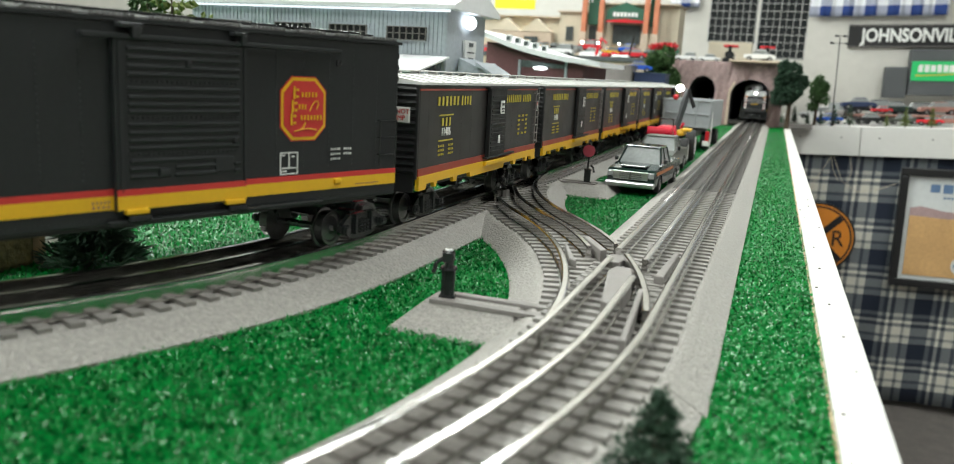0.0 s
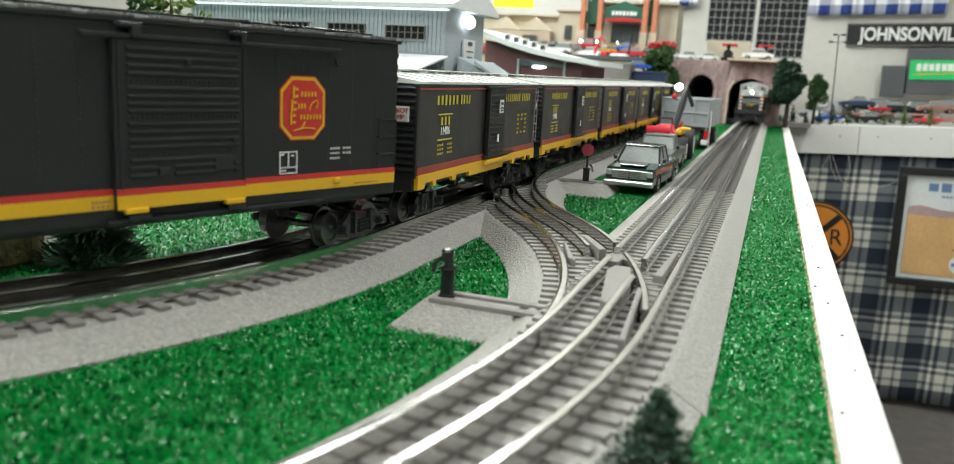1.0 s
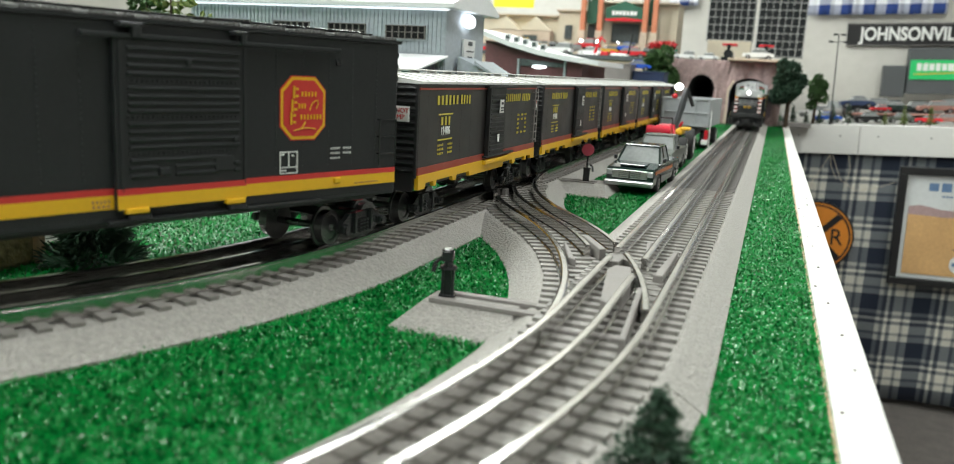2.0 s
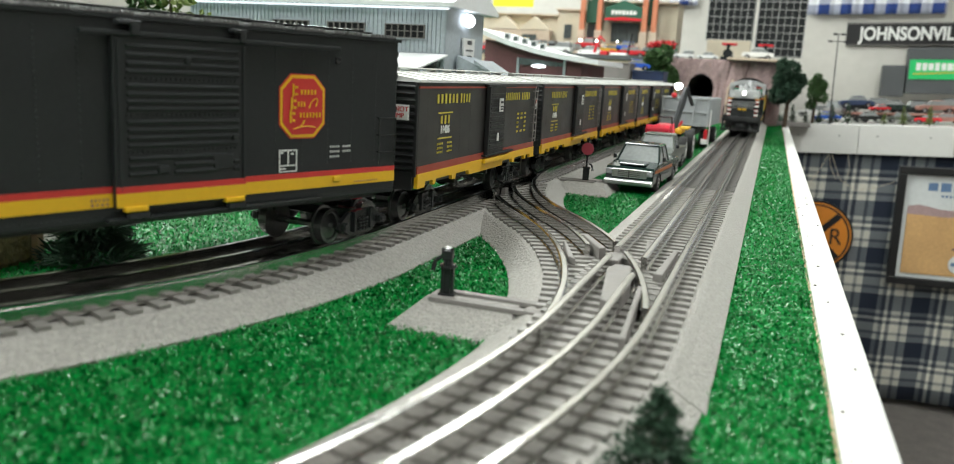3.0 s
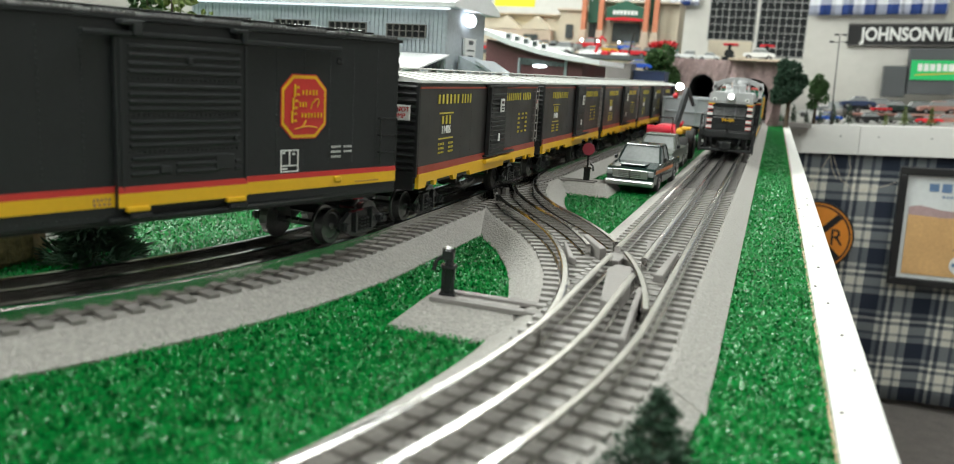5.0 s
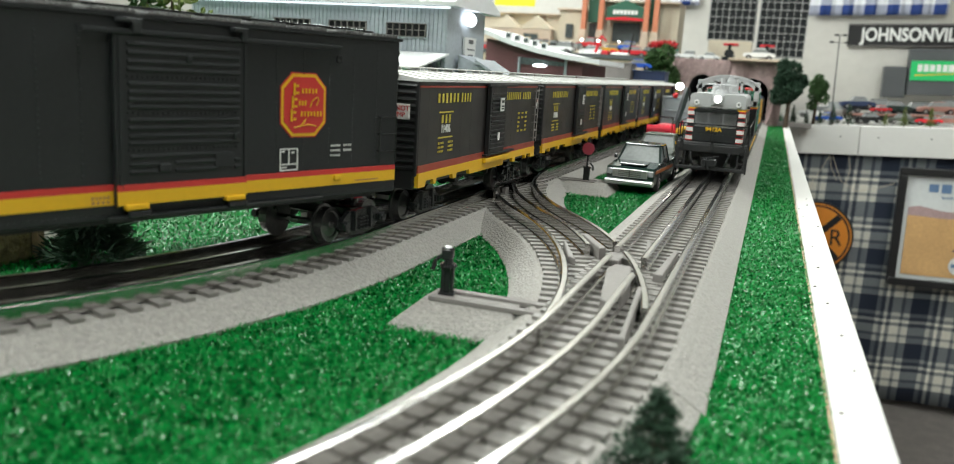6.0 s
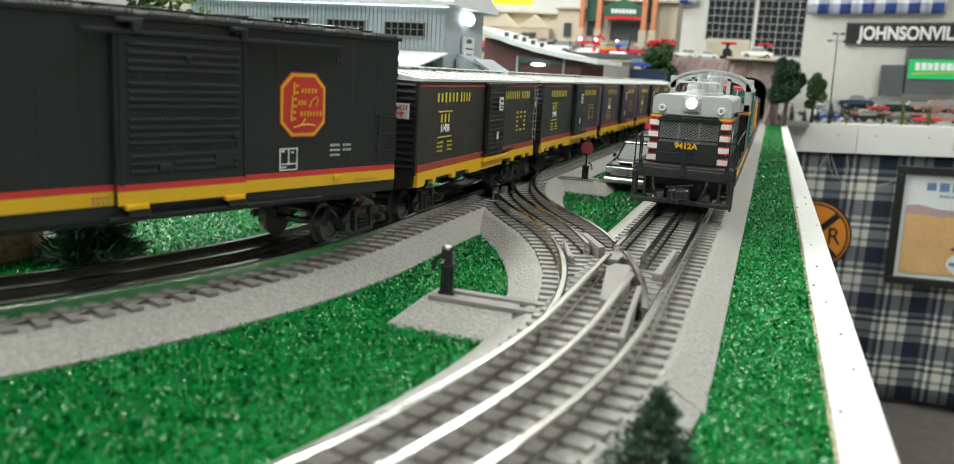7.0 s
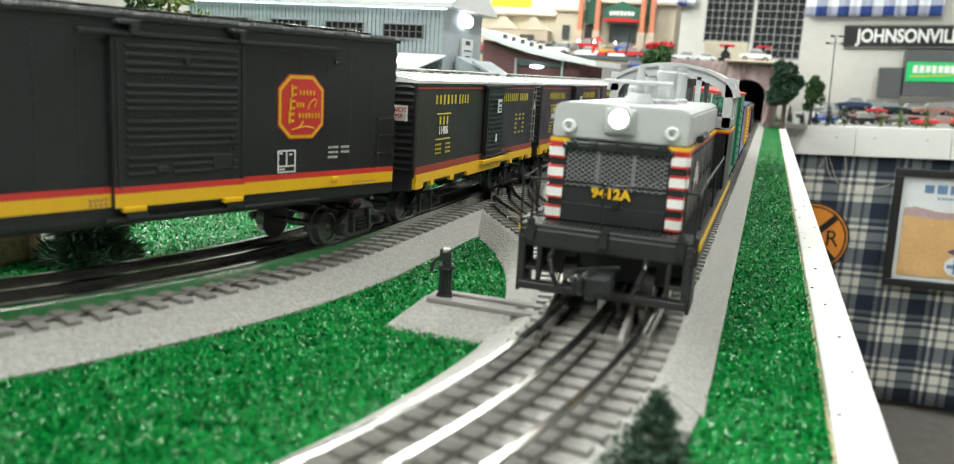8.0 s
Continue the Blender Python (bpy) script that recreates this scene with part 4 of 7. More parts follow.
first = boxcar("black boxcar with yellow sill and silver roof")
notice(first, 0.1115, 0.0615, -1)
notice(first, 0.1115, 0.0615, 1)
place_on_left(first, 0.4250, 0.5810)
for k in range(1, 5):
    c = copy_thing(first, Matrix())
    place_on_left(c, 0.4250 + 0.2475 * k, 0.5810 + 0.2475 * k)
big_boxcar().matrix_basis = pose(-0.2405, 0.2538, ZR + 0.0010, 0, 0, -19.5)
def locomotive():
    """A switcher seen from its hood end. Its front looks towards -y; the hood's face stands at y = 0."""
    t = thing("locomotive", "black and grey diesel switcher with yellow stripe and lit headlight", "locomotive")
    W, DECK, BAND, TOP = 0.0258, 0.0305, 0.0622, 0.0767
    # frame and deck
    bm = bmesh.new()
    box(bm, (0, 0.103, 0.0270), (0.066, 0.222, 0.0070), 0.0006)
    for s in (-1, 1):
        box(bm, (s * 0.0328, 0.103, 0.0258), (0.0022, 0.222, 0.0110), 0.0004)
        for k in range(58):
            box(bm, (s * 0.0292, 0.004 + k * 0.0034, 0.0307), (0.0062, 0.0013, 0.0006))
    box(bm, (0, 0.11, 0.0200), (0.030, 0.130, 0.0150), 0.001)
    cyl(bm, (-0.024, 0.075, 0.0175), (-0.024, 0.130, 0.0175), 0.0075, seg=14), cyl(bm, (0.024, 0.075, 0.0175), (0.024, 0.130, 0.0175), 0.0075, seg=14)
    part("frame", bm, M["black_rough"], t)
    bm = bmesh.new()
    for s in (-1, 1):
        box(bm, (s * 0.0341, 0.103, 0.0277), (0.0006, 0.222, 0.0030))
    part("sill_stripe", bm, M["yellow"], t, "thin yellow stripe along the sill")
    # pilot: a deep plate with side walls, steps and an opening round the coupler
    def plate(name, *boxes):
        bm = bmesh.new()
        for c, size, cut_by in boxes:
            box(bm, c, size, cut_by)
        return part(name, bm, M["black_rough"], t)
    plate("pilot_beam", ((0, -0.0105, 0.0250), (0.0650, 0.0045, 0.0072), 0.0008))
    plate("front_deck", ((0, -0.0050, 0.0287), (0.0655, 0.0140, 0.0034), 0.0008))
    plate("pilot_foot", ((0, -0.0115, 0.0062), (0.0640, 0.0042, 0.0034), 0.0008))
    plate("pilot_back", ((0, 0.0080, 0.0160), (0.0560, 0.0020, 0.0170), 0.0004))
    for s in (-1, 1):
        plate("pilot_post", ((s * 0.0310, -0.0108, 0.0155), (0.0026, 0.0048, 0.0200), 0.0005))
        plate("step_side", ((s * 0.0324, -0.0020, 0.0150), (0.0014, 0.0190, 0.0240), 0.0004))
        plate("step", ((s * 0.0280, -0.0040, 0.0125), (0.0084, 0.0150, 0.0014), 0.0003))
        plate("pilot_rib", ((s * 0.0245, -0.0102, 0.0165), (0.0018, 0.0030, 0.0170), 0.0004))
    for s in (-1, 0, 1):
        plate("deck_bracket", ((s * 0.028, -0.0132, 0.0270), (0.0034, 0.0020, 0.0068), 0.0005))
        bm = bmesh.new()
        cyl(bm, (s * 0.028, -0.0132, 0.0300), (s * 0.028, -0.0132, 0.0325), 0.0016, 0.0012, 10)
        part("rail_socket", bm, M["black_gloss"], t)
    # deck plate with fine treads before the hood
    bm = bmesh.new()
    for k in range(30):
        box(bm, (-0.0247 + k * 0.0017, -0.0052, 0.0305), (0.0008, 0.0090, 0.0004))
    part("tread", bm, M["black_gloss"], t)
    # hoses
    for x0, x1 in ((-0.0185, -0.0150), (0.0165, 0.0130)):
        bm = bmesh.new()
        pts = [(x0, -0.0130, 0.0215), (x0, -0.0185, 0.0190), ((x0 + x1) / 2, -0.0200, 0.0135), (x1, -0.0190, 0.0090)]
        for p, q in zip(pts, pts[1:]):
            cyl(bm, p, q, 0.0010, seg=8)
        part("hose", bm, M["black_gloss"], t, "black brake hose")
    bm = bmesh.new()
    box(bm, (0, -0.0150, 0.0130), (0.0120, 0.0150, 0.0062), 0.0012)
    box(bm, (0.0010, -0.0235, 0.0128), (0.0120, 0.0070, 0.0090), 0.0022)
    box(bm, (-0.0050, -0.0270, 0.0128), (0.0040, 0.0060, 0.0078), 0.0014)
    cyl(bm, (-0.001, -0.0250, 0.0070), (-0.001, -0.0250, 0.0185), 0.0019, seg=10)
    cyl(bm, (-0.009, -0.0215, 0.0165), (0.008, -0.0180, 0.0190), 0.0006, seg=8)
    part("coupler", bm, M["black_gloss"], t, "worn metal coupler")
    # hood: a lower black box and the grey cap over it
    bm = bmesh.new()
    box(bm, (0, 0.075, (DECK + BAND) / 2), (2 * W, 0.150, BAND - DECK), 0.0005)
    box(bm, (0, -0.0006, 0.0345), (2 * W - 0.012, 0.0010, 0.0070), 0.0002)
    cyl(bm, (0.001, -0.0006, 0.0392), (0.001, -0.0026, 0.0392), 0.0017, 0.0013, 14)
    hood = part("hood", bm, M["black_body"], t)
    for s in (-1, 1):
        for k in range(7):
            bm = bmesh.new()
            box(bm, (s * (W + 0.0003), 0.018 + k * 0.019, 0.0465), (0.0008, 0.0165, 0.0250), 0.0002)
            box(bm, (s * (W + 0.0009), 0.0245 + k * 0.019, 0.0465), (0.0008, 0.0010, 0.0030))
            part("hood_door", bm, M["black_body"], hood)
    # woven grille: two sets of slanted wires
    bm = bmesh.new()
    half, za, zb, run = 0.0192, 0.0448, 0.0590, 0.0206
    for k in range(-9, 24):
        for s in (-1, 1):
            x0 = -half + k * 0.0026
            u0, u1 = sorted((((-half - x0) / (s * run)), ((half - x0) / (s * run))))
            u0, u1 = max(0.0, u0), min(1.0, u1)
            if u1 - u0 > 0.04:
                p, q = [(x0 + s * run * u, -0.0008 - 0.0002 * s, za + (zb - za) * u) for u in (u0, u1)]
                cyl(bm, p, q, 0.00027, seg=4)
    for x in (-0.0067, 0.0067):
        box(bm, (x, -0.0012, 0.0519), (0.0012, 0.0008, 0.0142))
    part("grille", bm, M["mesh_grey"], t, "dark woven wire grille")
    bm = bmesh.new()
    box(bm, (0, -0.0010, 0.0600), (0.0420, 0.0030, 0.0026), 0.0008)
    box(bm, (0, -0.0020, 0.0614), (0.0390, 0.0020, 0.0010), 0.0003)
    for k in range(5):
        box(bm, (-0.0160 + k * 0.008, -0.0026, 0.0612), (0.0016, 0.0020, 0.0030), 0.0003)
    part("grille_awning", bm, M["black_gloss"], t)
    # striped corner posts
    for s in (-1, 1):
        for k in range(4):
            z = 0.0338 + k * 0.0079
            bm = bmesh.new()
            box(bm, (s * (W - 0.0028), -0.0005, z), (0.0056, 0.0012, 0.0034))
            box(bm, (s * (W + 0.0004), 0.0030, z), (0.0012, 0.0050, 0.0034))
            flash = part("warning_flash", bm, M["letter_white"], t, "white warning flash edged in red")
            for dz in (-0.0021, 0.0021):
                bm = bmesh.new()
                box(bm, (s * (W - 0.0028), -0.0005, z + dz), (0.0056, 0.0012, 0.0008))
                box(bm, (s * (W + 0.0004), 0.0030, z + dz), (0.0012, 0.0050, 0.0008))
                part("red_edge", bm, M["red"], flash)
    bm = bmesh.new()
    for z, h in ((BAND - 0.0002, 0.0014),):
        for s in (-1, 1):
            box(bm, (s * (W + 0.0003), 0.075, z), (0.0008, 0.150, h))
            box(bm, (s * (W - 0.0036), -0.0003, z), (0.0072, 0.0008, h))
    part("yellow_line", bm, M["yellow"], t)
    bm = bmesh.new()
    for s in (-1, 1):
        box(bm, (s * (W + 0.0003), 0.075, BAND - 0.0014), (0.0008, 0.150, 0.0010))
        box(bm, (s * (W - 0.0036), -0.0003, BAND - 0.0014), (0.0072, 0.0008, 0.0010))
    part("red_line", bm, M["red"], t)
    bm = bmesh.new()
    prism(bm, [(-W, BAND + 0.0006), (W, BAND + 0.0006), (W, TOP - 0.0022), (W - 0.0030, TOP - 0.0002), (-W + 0.0030, TOP - 0.0002), (-W, TOP - 0.0022)], 0.150)
    bmesh.ops.bevel(bm, geom=[e for e in bm.edges], offset=0.0007, segments=2, affect="EDGES")
    part("hood_top", bm, M["grey_paint"], t, "pale grey upper hood")
    bm = bmesh.new()
    box(bm, (0, -0.0008, 0.0704), (0.0115, 0.0022, 0.0098), 0.0010)
    cyl(bm, (0, 0.0, 0.0717), (0, -0.0046, 0.0717), 0.0050, 0.0046, 20)
    light = part("headlight", bm, M["grey_paint"], t, "round lit headlight")
    bm = bmesh.new()
    ball(bm, (0, -0.0043, 0.0717), 0.0037, 1, 0.35, 1, 16)
    part("lens", bm, M["lamp_white"], light, "glowing white lens", smooth=True)
    for s in (-1, 1):
        bm = bmesh.new()
        lathe(bm, [(0.0026, 0), (0.0026, 0.0014), (0.0019, 0.0018), (0.0012, 0.0010)], Matrix.Translation((s * 0.0193, -0.0002, 0.0675)) @ pose(0, 0, 0, 90), 18)
        part("marker_lamp", bm, M["toy_white"], t)
        bm = bmesh.new()
        cyl(bm, (s * 0.0193, -0.0010, 0.0675), (s * 0.0193, -0.0019, 0.0675), 0.0011, 0.0006, 12)
        part("marker_lens", bm, M["car_glass"], t)
    words("9412A", 0.0052, M["yellow"], t, Matrix.Translation((-0.0010, -0.0012, 0.0428)), "number", wide=1.08, bold=0.00022, label="yellow number on the hood")
    # things on the hood
    bm = bmesh.new()
    cyl(bm, (0, 0.040, TOP), (0, 0.040, TOP + 0.0040), 0.0060, 0.0046, 18)
    cyl(bm, (0, 0.040, TOP + 0.0040), (0, 0.040, TOP + 0.0120), 0.0024, 0.0016, 14)
    cyl(bm, (0, 0.040, TOP + 0.0120), (0, 0.040, TOP + 0.0150), 0.0015, seg=10)
    cyl(bm, (-0.014, 0.034, TOP + 0.0085), (0.014, 0.034, TOP + 0.0085), 0.0008, seg=8)
    cyl(bm, (0, 0.034, TOP + 0.0085), (0, 0.042, TOP + 0.0085), 0.0010, seg=8)
    part("exhaust", bm, M["grey_paint"], t)
    for x, y, r, h in ((0.0075, 0.066, 0.0046, 0.0165), (0.0085, 0.100, 0.0046, 0.0165), (0.0020, 0.052, 0.0040, 0.0110), (-0.0085, 0.085, 0.0040, 0.009)):
        bm = bmesh.new()
        lathe(bm, [(r * 1.25, TOP - 0.0004), (r * 1.25, TOP + 0.0012), (r, TOP + 0.0020), (r, TOP + h - 0.0030), (r * 0.85, TOP + h - 0.0024), (r * 0.85, TOP + h), (r * 0.60, TOP + h)], Matrix.Translation((x, y, 0)), 18)
        part("exhaust_pipe", bm, M["grey_paint"], t)
    # black ribbed hose on the side of the cap
    bm = bmesh.new()
    for k in range(9):
        cyl(bm, (W + 0.0022, 0.020 + k * 0.0034, 0.0650), (W + 0.0022, 0.0222 + k * 0.0034, 0.0650), 0.0016, seg=10)
    cyl(bm, (W + 0.0022, 0.018, 0.0650), (W + 0.0022, 0.050, 0.0650), 0.0009, seg=8)
    part("vent_pipe", bm, M["black_gloss"], t)
    # cab
    CW, Y0, Y1 = 0.0330, 0.150, 0.208
    def arch(w, z, rise, n=14):
        return [(w * math.cos(math.pi * k / n), z + rise * math.sin(math.pi * k / n)) for k in range(n + 1)]
    bm = bmesh.new()
    for s in (-1, 1):
        box(bm, (s * (CW - 0.0008), (Y0 + Y1) / 2, 0.0460), (0.0016, Y1 - Y0, 0.0320), 0.0003)
    for y in (Y0 + 0.0008, Y1 - 0.0008):
        box(bm, (0, y, 0.0460), (2 * CW, 0.0016, 0.0320), 0.0003)
    part("cab_wall", bm, M["black_body"], t)
    bm = bmesh.new()
    for s in (-1, 1):
        for y in (Y0 + 0.0035, (Y0 + Y1) / 2, Y1 - 0.0035):
            box(bm, (s * (CW - 0.0008), y, 0.0725), (0.0016, 0.007, 0.0180), 0.0003)
        for z, h in ((0.0660, 0.0050), (0.0800, 0.0040)):
            box(bm, (s * (CW - 0.0008), (Y0 + Y1) / 2, z), (0.0016, Y1 - Y0, h), 0.0003)
    # end walls with two pairs of windows: posts and rails
    for y in (Y0 - 0.0004, Y1 + 0.0004):
        rim = arch(CW, 0.0800, 0.0150)
        inner = arch(CW - 0.0055, 0.0800, 0.0095)
        for (a, b), (c, d) in zip(zip(rim, rim[1:]), zip(inner, inner[1:])):
            vs = [bm.verts.new((x, y + dy, z)) for dy in (-0.0008, 0.0008) for x, z in (a, b, d, c)]
            for q in ((0, 1, 2, 3), (7, 6, 5, 4), (0, 4, 5, 1), (1, 5, 6, 2), (2, 6, 7, 3), (3, 7, 4, 0)):
                bm.faces.new([vs[i] for i in q])
        for x, w in ((-CW + 0.0024, 0.0048), (CW - 0.0024, 0.0048), (-0.0145, 0.0030), (0.0145, 0.0030)):
            box(bm, (x, y, 0.0765), (w, 0.0016, 0.0270), 0.0003)
        box(bm, (0, y, 0.0790), (0.014, 0.0016, 0.0230), 0.0003)
        box(bm, (0, y, 0.0665), (2 * CW, 0.0016, 0.0060), 0.0003)
        for s in (-1, 1):
            box(bm, (s * 0.0220, y - 0.0012, 0.0760), (0.0008, 0.0010, 0.0110), m=Matrix.Translation((0, 0, 0)))
    part("cab_upper", bm, M["grey_paint"], t, "pale grey cab with windows")
    bm = bmesh.new()
    outer, inner = arch(CW + 0.0016, 0.0800, 0.0166), arch(CW, 0.0798, 0.0150)
    prism(bm, outer + inner[::-1], Y1 - Y0 + 0.006, Matrix.Translation((0, Y0 - 0.003, 0)))
    part("cab_roof", bm, M["grey_paint"], t, "arched pale grey roof")
    bm = bmesh.new()
    for x in (-0.022, -0.009, 0.009, 0.022):
        box(bm, (x, Y0 + 0.0012, 0.0765), (0.013, 0.0004, 0.0150))
    g = part("cab_window", bm, M["clear"], t, "clear cab windows")
    g.visible_shadow = False
    bm = bmesh.new()
    box(bm, (0.004, Y0 + 0.030, 0.0560), (0.020, 0.016, 0.034), 0.003)
    part("control_stand", bm, M["cream"], t)
    for z, mm in ((0.0622, "yellow"), (0.0612, "red")):
        for s in (-1, 1):
            bm = bmesh.new()
            box(bm, (s * (CW + 0.0003), (Y0 + Y1) / 2, z), (0.0006, Y1 - Y0, 0.0010))
            box(bm, (s * (CW - 0.0045), Y0 - 0.0006, z), (0.0090, 0.0010, 0.0010))
            part("cab_line", bm, M[mm], t)
    # white script on the hood's side, as plain bars
    for s in (-1, 1):
        bars([(0.034 * s + dx, 0.0530 - abs(k) * 0.0030, 0.0022, 0.0040 + 0.0020 * (k % 2)) for k, dx in ((-2, -0.008), (-1, -0.004), (0, 0.0), (1, 0.004), (2, 0.008))], M["letter_white"], t, side_x(s, W, 0.0012), "side_print")
    # handrails
    bm = bmesh.new()
    for s in (-1, 1):
        line = [(0.0325, -0.012, 0.0290), (0.0325, -0.012, 0.0470), (0.0325, 0.0060, 0.0490), (0.0325, 0.0100, 0.0300)]
        line2 = [(0.0325, 0.0100, 0.0300), (0.0325, 0.0120, 0.0490), (0.0325, 0.140, 0.0490), (0.0325, 0.143, 0.0300)]
        for seq in (line, line2):
            for p, q in zip(seq, seq[1:]):
                cyl(bm, (s * p[0], p[1], p[2]), (s * q[0], q[1], q[2]), 0.0005, seg=6)
        cyl(bm, (s * 0.0325, 0.075, 0.0300), (s * 0.0325, 0.075, 0.0490), 0.0005, seg=6)
        cyl(bm, (s * 0.0280, -0.0132, 0.0320), (s * 0.0280, -0.0132, 0.0478), 0.0005, seg=6)
    cyl(bm, (-0.0325, -0.0132, 0.0478), (0.0325, -0.0132, 0.0478), 0.0005, seg=6)
    cyl(bm, (-0.0014, -0.0132, 0.0320), (-0.0014, -0.0132, 0.0478), 0.0004, seg=6)
    ball(bm, (-0.0014, -0.0132, 0.0478), 0.0010, seg=8)
    part("handrail", bm, M["black_gloss"], t)
    for y in (0.032, 0.172):
        truck(t, y, 0.040, 0.0245)
    return t


def follower(label, side, roof, height, second=None):
    """A smaller freight car of the moving train; its near end stands at y = 0."""
    t = thing("freight_car", label, "freight car", group="cars of the moving train")
    L, H = 0.215, 0.0300
    bm = bmesh.new()
    box(bm, (0, L / 2, (0.022 + height) / 2), (2 * H, L, height - 0.022), 0.0008)
    part("body", bm, M[side], t)
    bm = bmesh.new()
    for x in (-H + 0.0010, H - 0.0010):
        box(bm, (x, -0.0004, (0.022 + height) / 2), (0.0020, 0.0016, height - 0.020), 0.0003)
    box(bm, (0, -0.0004, height - 0.0008), (2 * H, 0.0016, 0.0024), 0.0003)
    corrugated_end(bm, 0.0002, -1, H - 0.003, 0.026, height - 0.004, 7)
    part("end_wall", bm, M[side], t)
    bm = bmesh.new()
    prism(bm, [(-H - 0.001, height - 0.0004), (H + 0.001, height - 0.0004), (H + 0.001, height + 0.0012), (0, height + 0.0045), (-H - 0.001, height + 0.0012)], L + 0.002, Matrix.Translation((0, -0.001, 0)))
    for x in (-H, H):
        box(bm, (x, -0.0013, (0.022 + height) / 2), (0.0014, 0.0020, height - 0.020), 0.0003)
    part("roof", bm, M[roof], t)
    for s in (-1, 1):
        bm = bmesh.new()
        m = side_x(s, H, 0.0010)
        box(bm, (L / 2 * s, 0, (0.026 + height) / 2), (0.042, 0.0020, height - 0.030), 0.0004, m)
        door = part("door", bm, M[second or roof], t)
        for k in range(8):
            bm = bmesh.new()
            box(bm, (L / 2 * s, -0.0014, 0.032 + k * (height - 0.038) / 8), (0.038, 0.0010, 0.0014), m=m)
            part("door_rib", bm, M[second or roof], door)
    bm = bmesh.new()
    box(bm, (0, L / 2, 0.0205), (0.052, L - 0.004, 0.0030))
    box(bm, (0, L / 2, 0.0165), (0.010, L - 0.020, 0.0060))
    part("underframe", bm, M["black_rough"], t)
    for y in (0.040, L - 0.040):
        truck(t, y)
    coupler(t, 0.004, -1)
    return t


loco = locomotive()
train = [(follower("green boxcar with red roof and edges", "toy_green", "red", 0.080, "toy_green"), 0.236), (follower("low blue freight car with yellow and red sides", "toy_blue", "navy", 0.068, "tractor_yellow"), 0.467),
         (follower("red freight car with dark roof", "toy_red", "black_rough", 0.062), 0.698)]


def motions():
    """The train rolls down the straight towards the viewer at an even pace and enters the curve."""
    def row(t, back, wheel_a, wheel_b):
        front = 2.279 - 0.2455 * t - 0.0050 * max(0.0, t - 6.5) ** 2 + back
        a, _ = right_pose(front + wheel_a)
        b, _ = right_pose(front + wheel_b)
        d = b - a
        turn = math.atan2(-d.x, d.y)
        base = a - Vector((-math.sin(turn), math.cos(turn), 0)) * wheel_a
        return t, pose(base.x - 0.002 * max(0.0, t - 7.0), base.y, base.z, 0, 0, math.degrees(turn))
    times = [k * 0.5 for k in range(17)]
    walk(loco, [row(t, 0.0, 0.032, 0.172) for t in times])
    for car, back in train:
        walk(car, [row(t, back, 0.040, 0.175) for t in times])
# ---- beside the tracks ----
def frustum(bm, x0, x1, y0, y1, h, inset, front):
    lo = [(x0, y0), (x1, y0), (x1, y1), (x0, y1)]
    hi = [(x0 + inset, y0 + front), (x1 - inset, y0 + front), (x1 - inset, y1 - inset), (x0 + inset, y1 - inset)]
    a = [bm.verts.new((x, y, -0.003)) for x, y in lo]
    c = [bm.verts.new((x, y, h)) for x, y in hi]
    bm.faces.new(a[::-1]), bm.faces.new(c)
    for k in range(4):
        bm.faces.new((a[k], a[(k + 1) % 4], c[(k + 1) % 4], c[k]))
    return bm


def stand_pad(x0, x1, y0, y1, ys, xa, xb, front):
    bm = bmesh.new()
    frustum(bm, x0, x1, y0, y1, 0.0072, 0.010, front)
    pad = tagged(part("roadbed_pad", bm, M["roadbed"]), "grey moulded stone pad beside the switch", "roadbed", kind="structure")
    for y in ys:
        bm = bmesh.new()
        box(bm, ((xa + xb) / 2, y, 0.0075), (xb - xa, 0.0042, 0.0020), 0.0003)
        part("long_tie", bm, M["cast"], pad)
    return pad


stand_pad(-0.1385, -0.0800, 0.2740, 0.3250, (0.3000, 0.3120), -0.1260, -0.0750, 0.026)
stand_pad(-0.1800, -0.1250, 0.6850, 0.7600, (0.7210, 0.7320), -0.1800, -0.1450, 0.032)


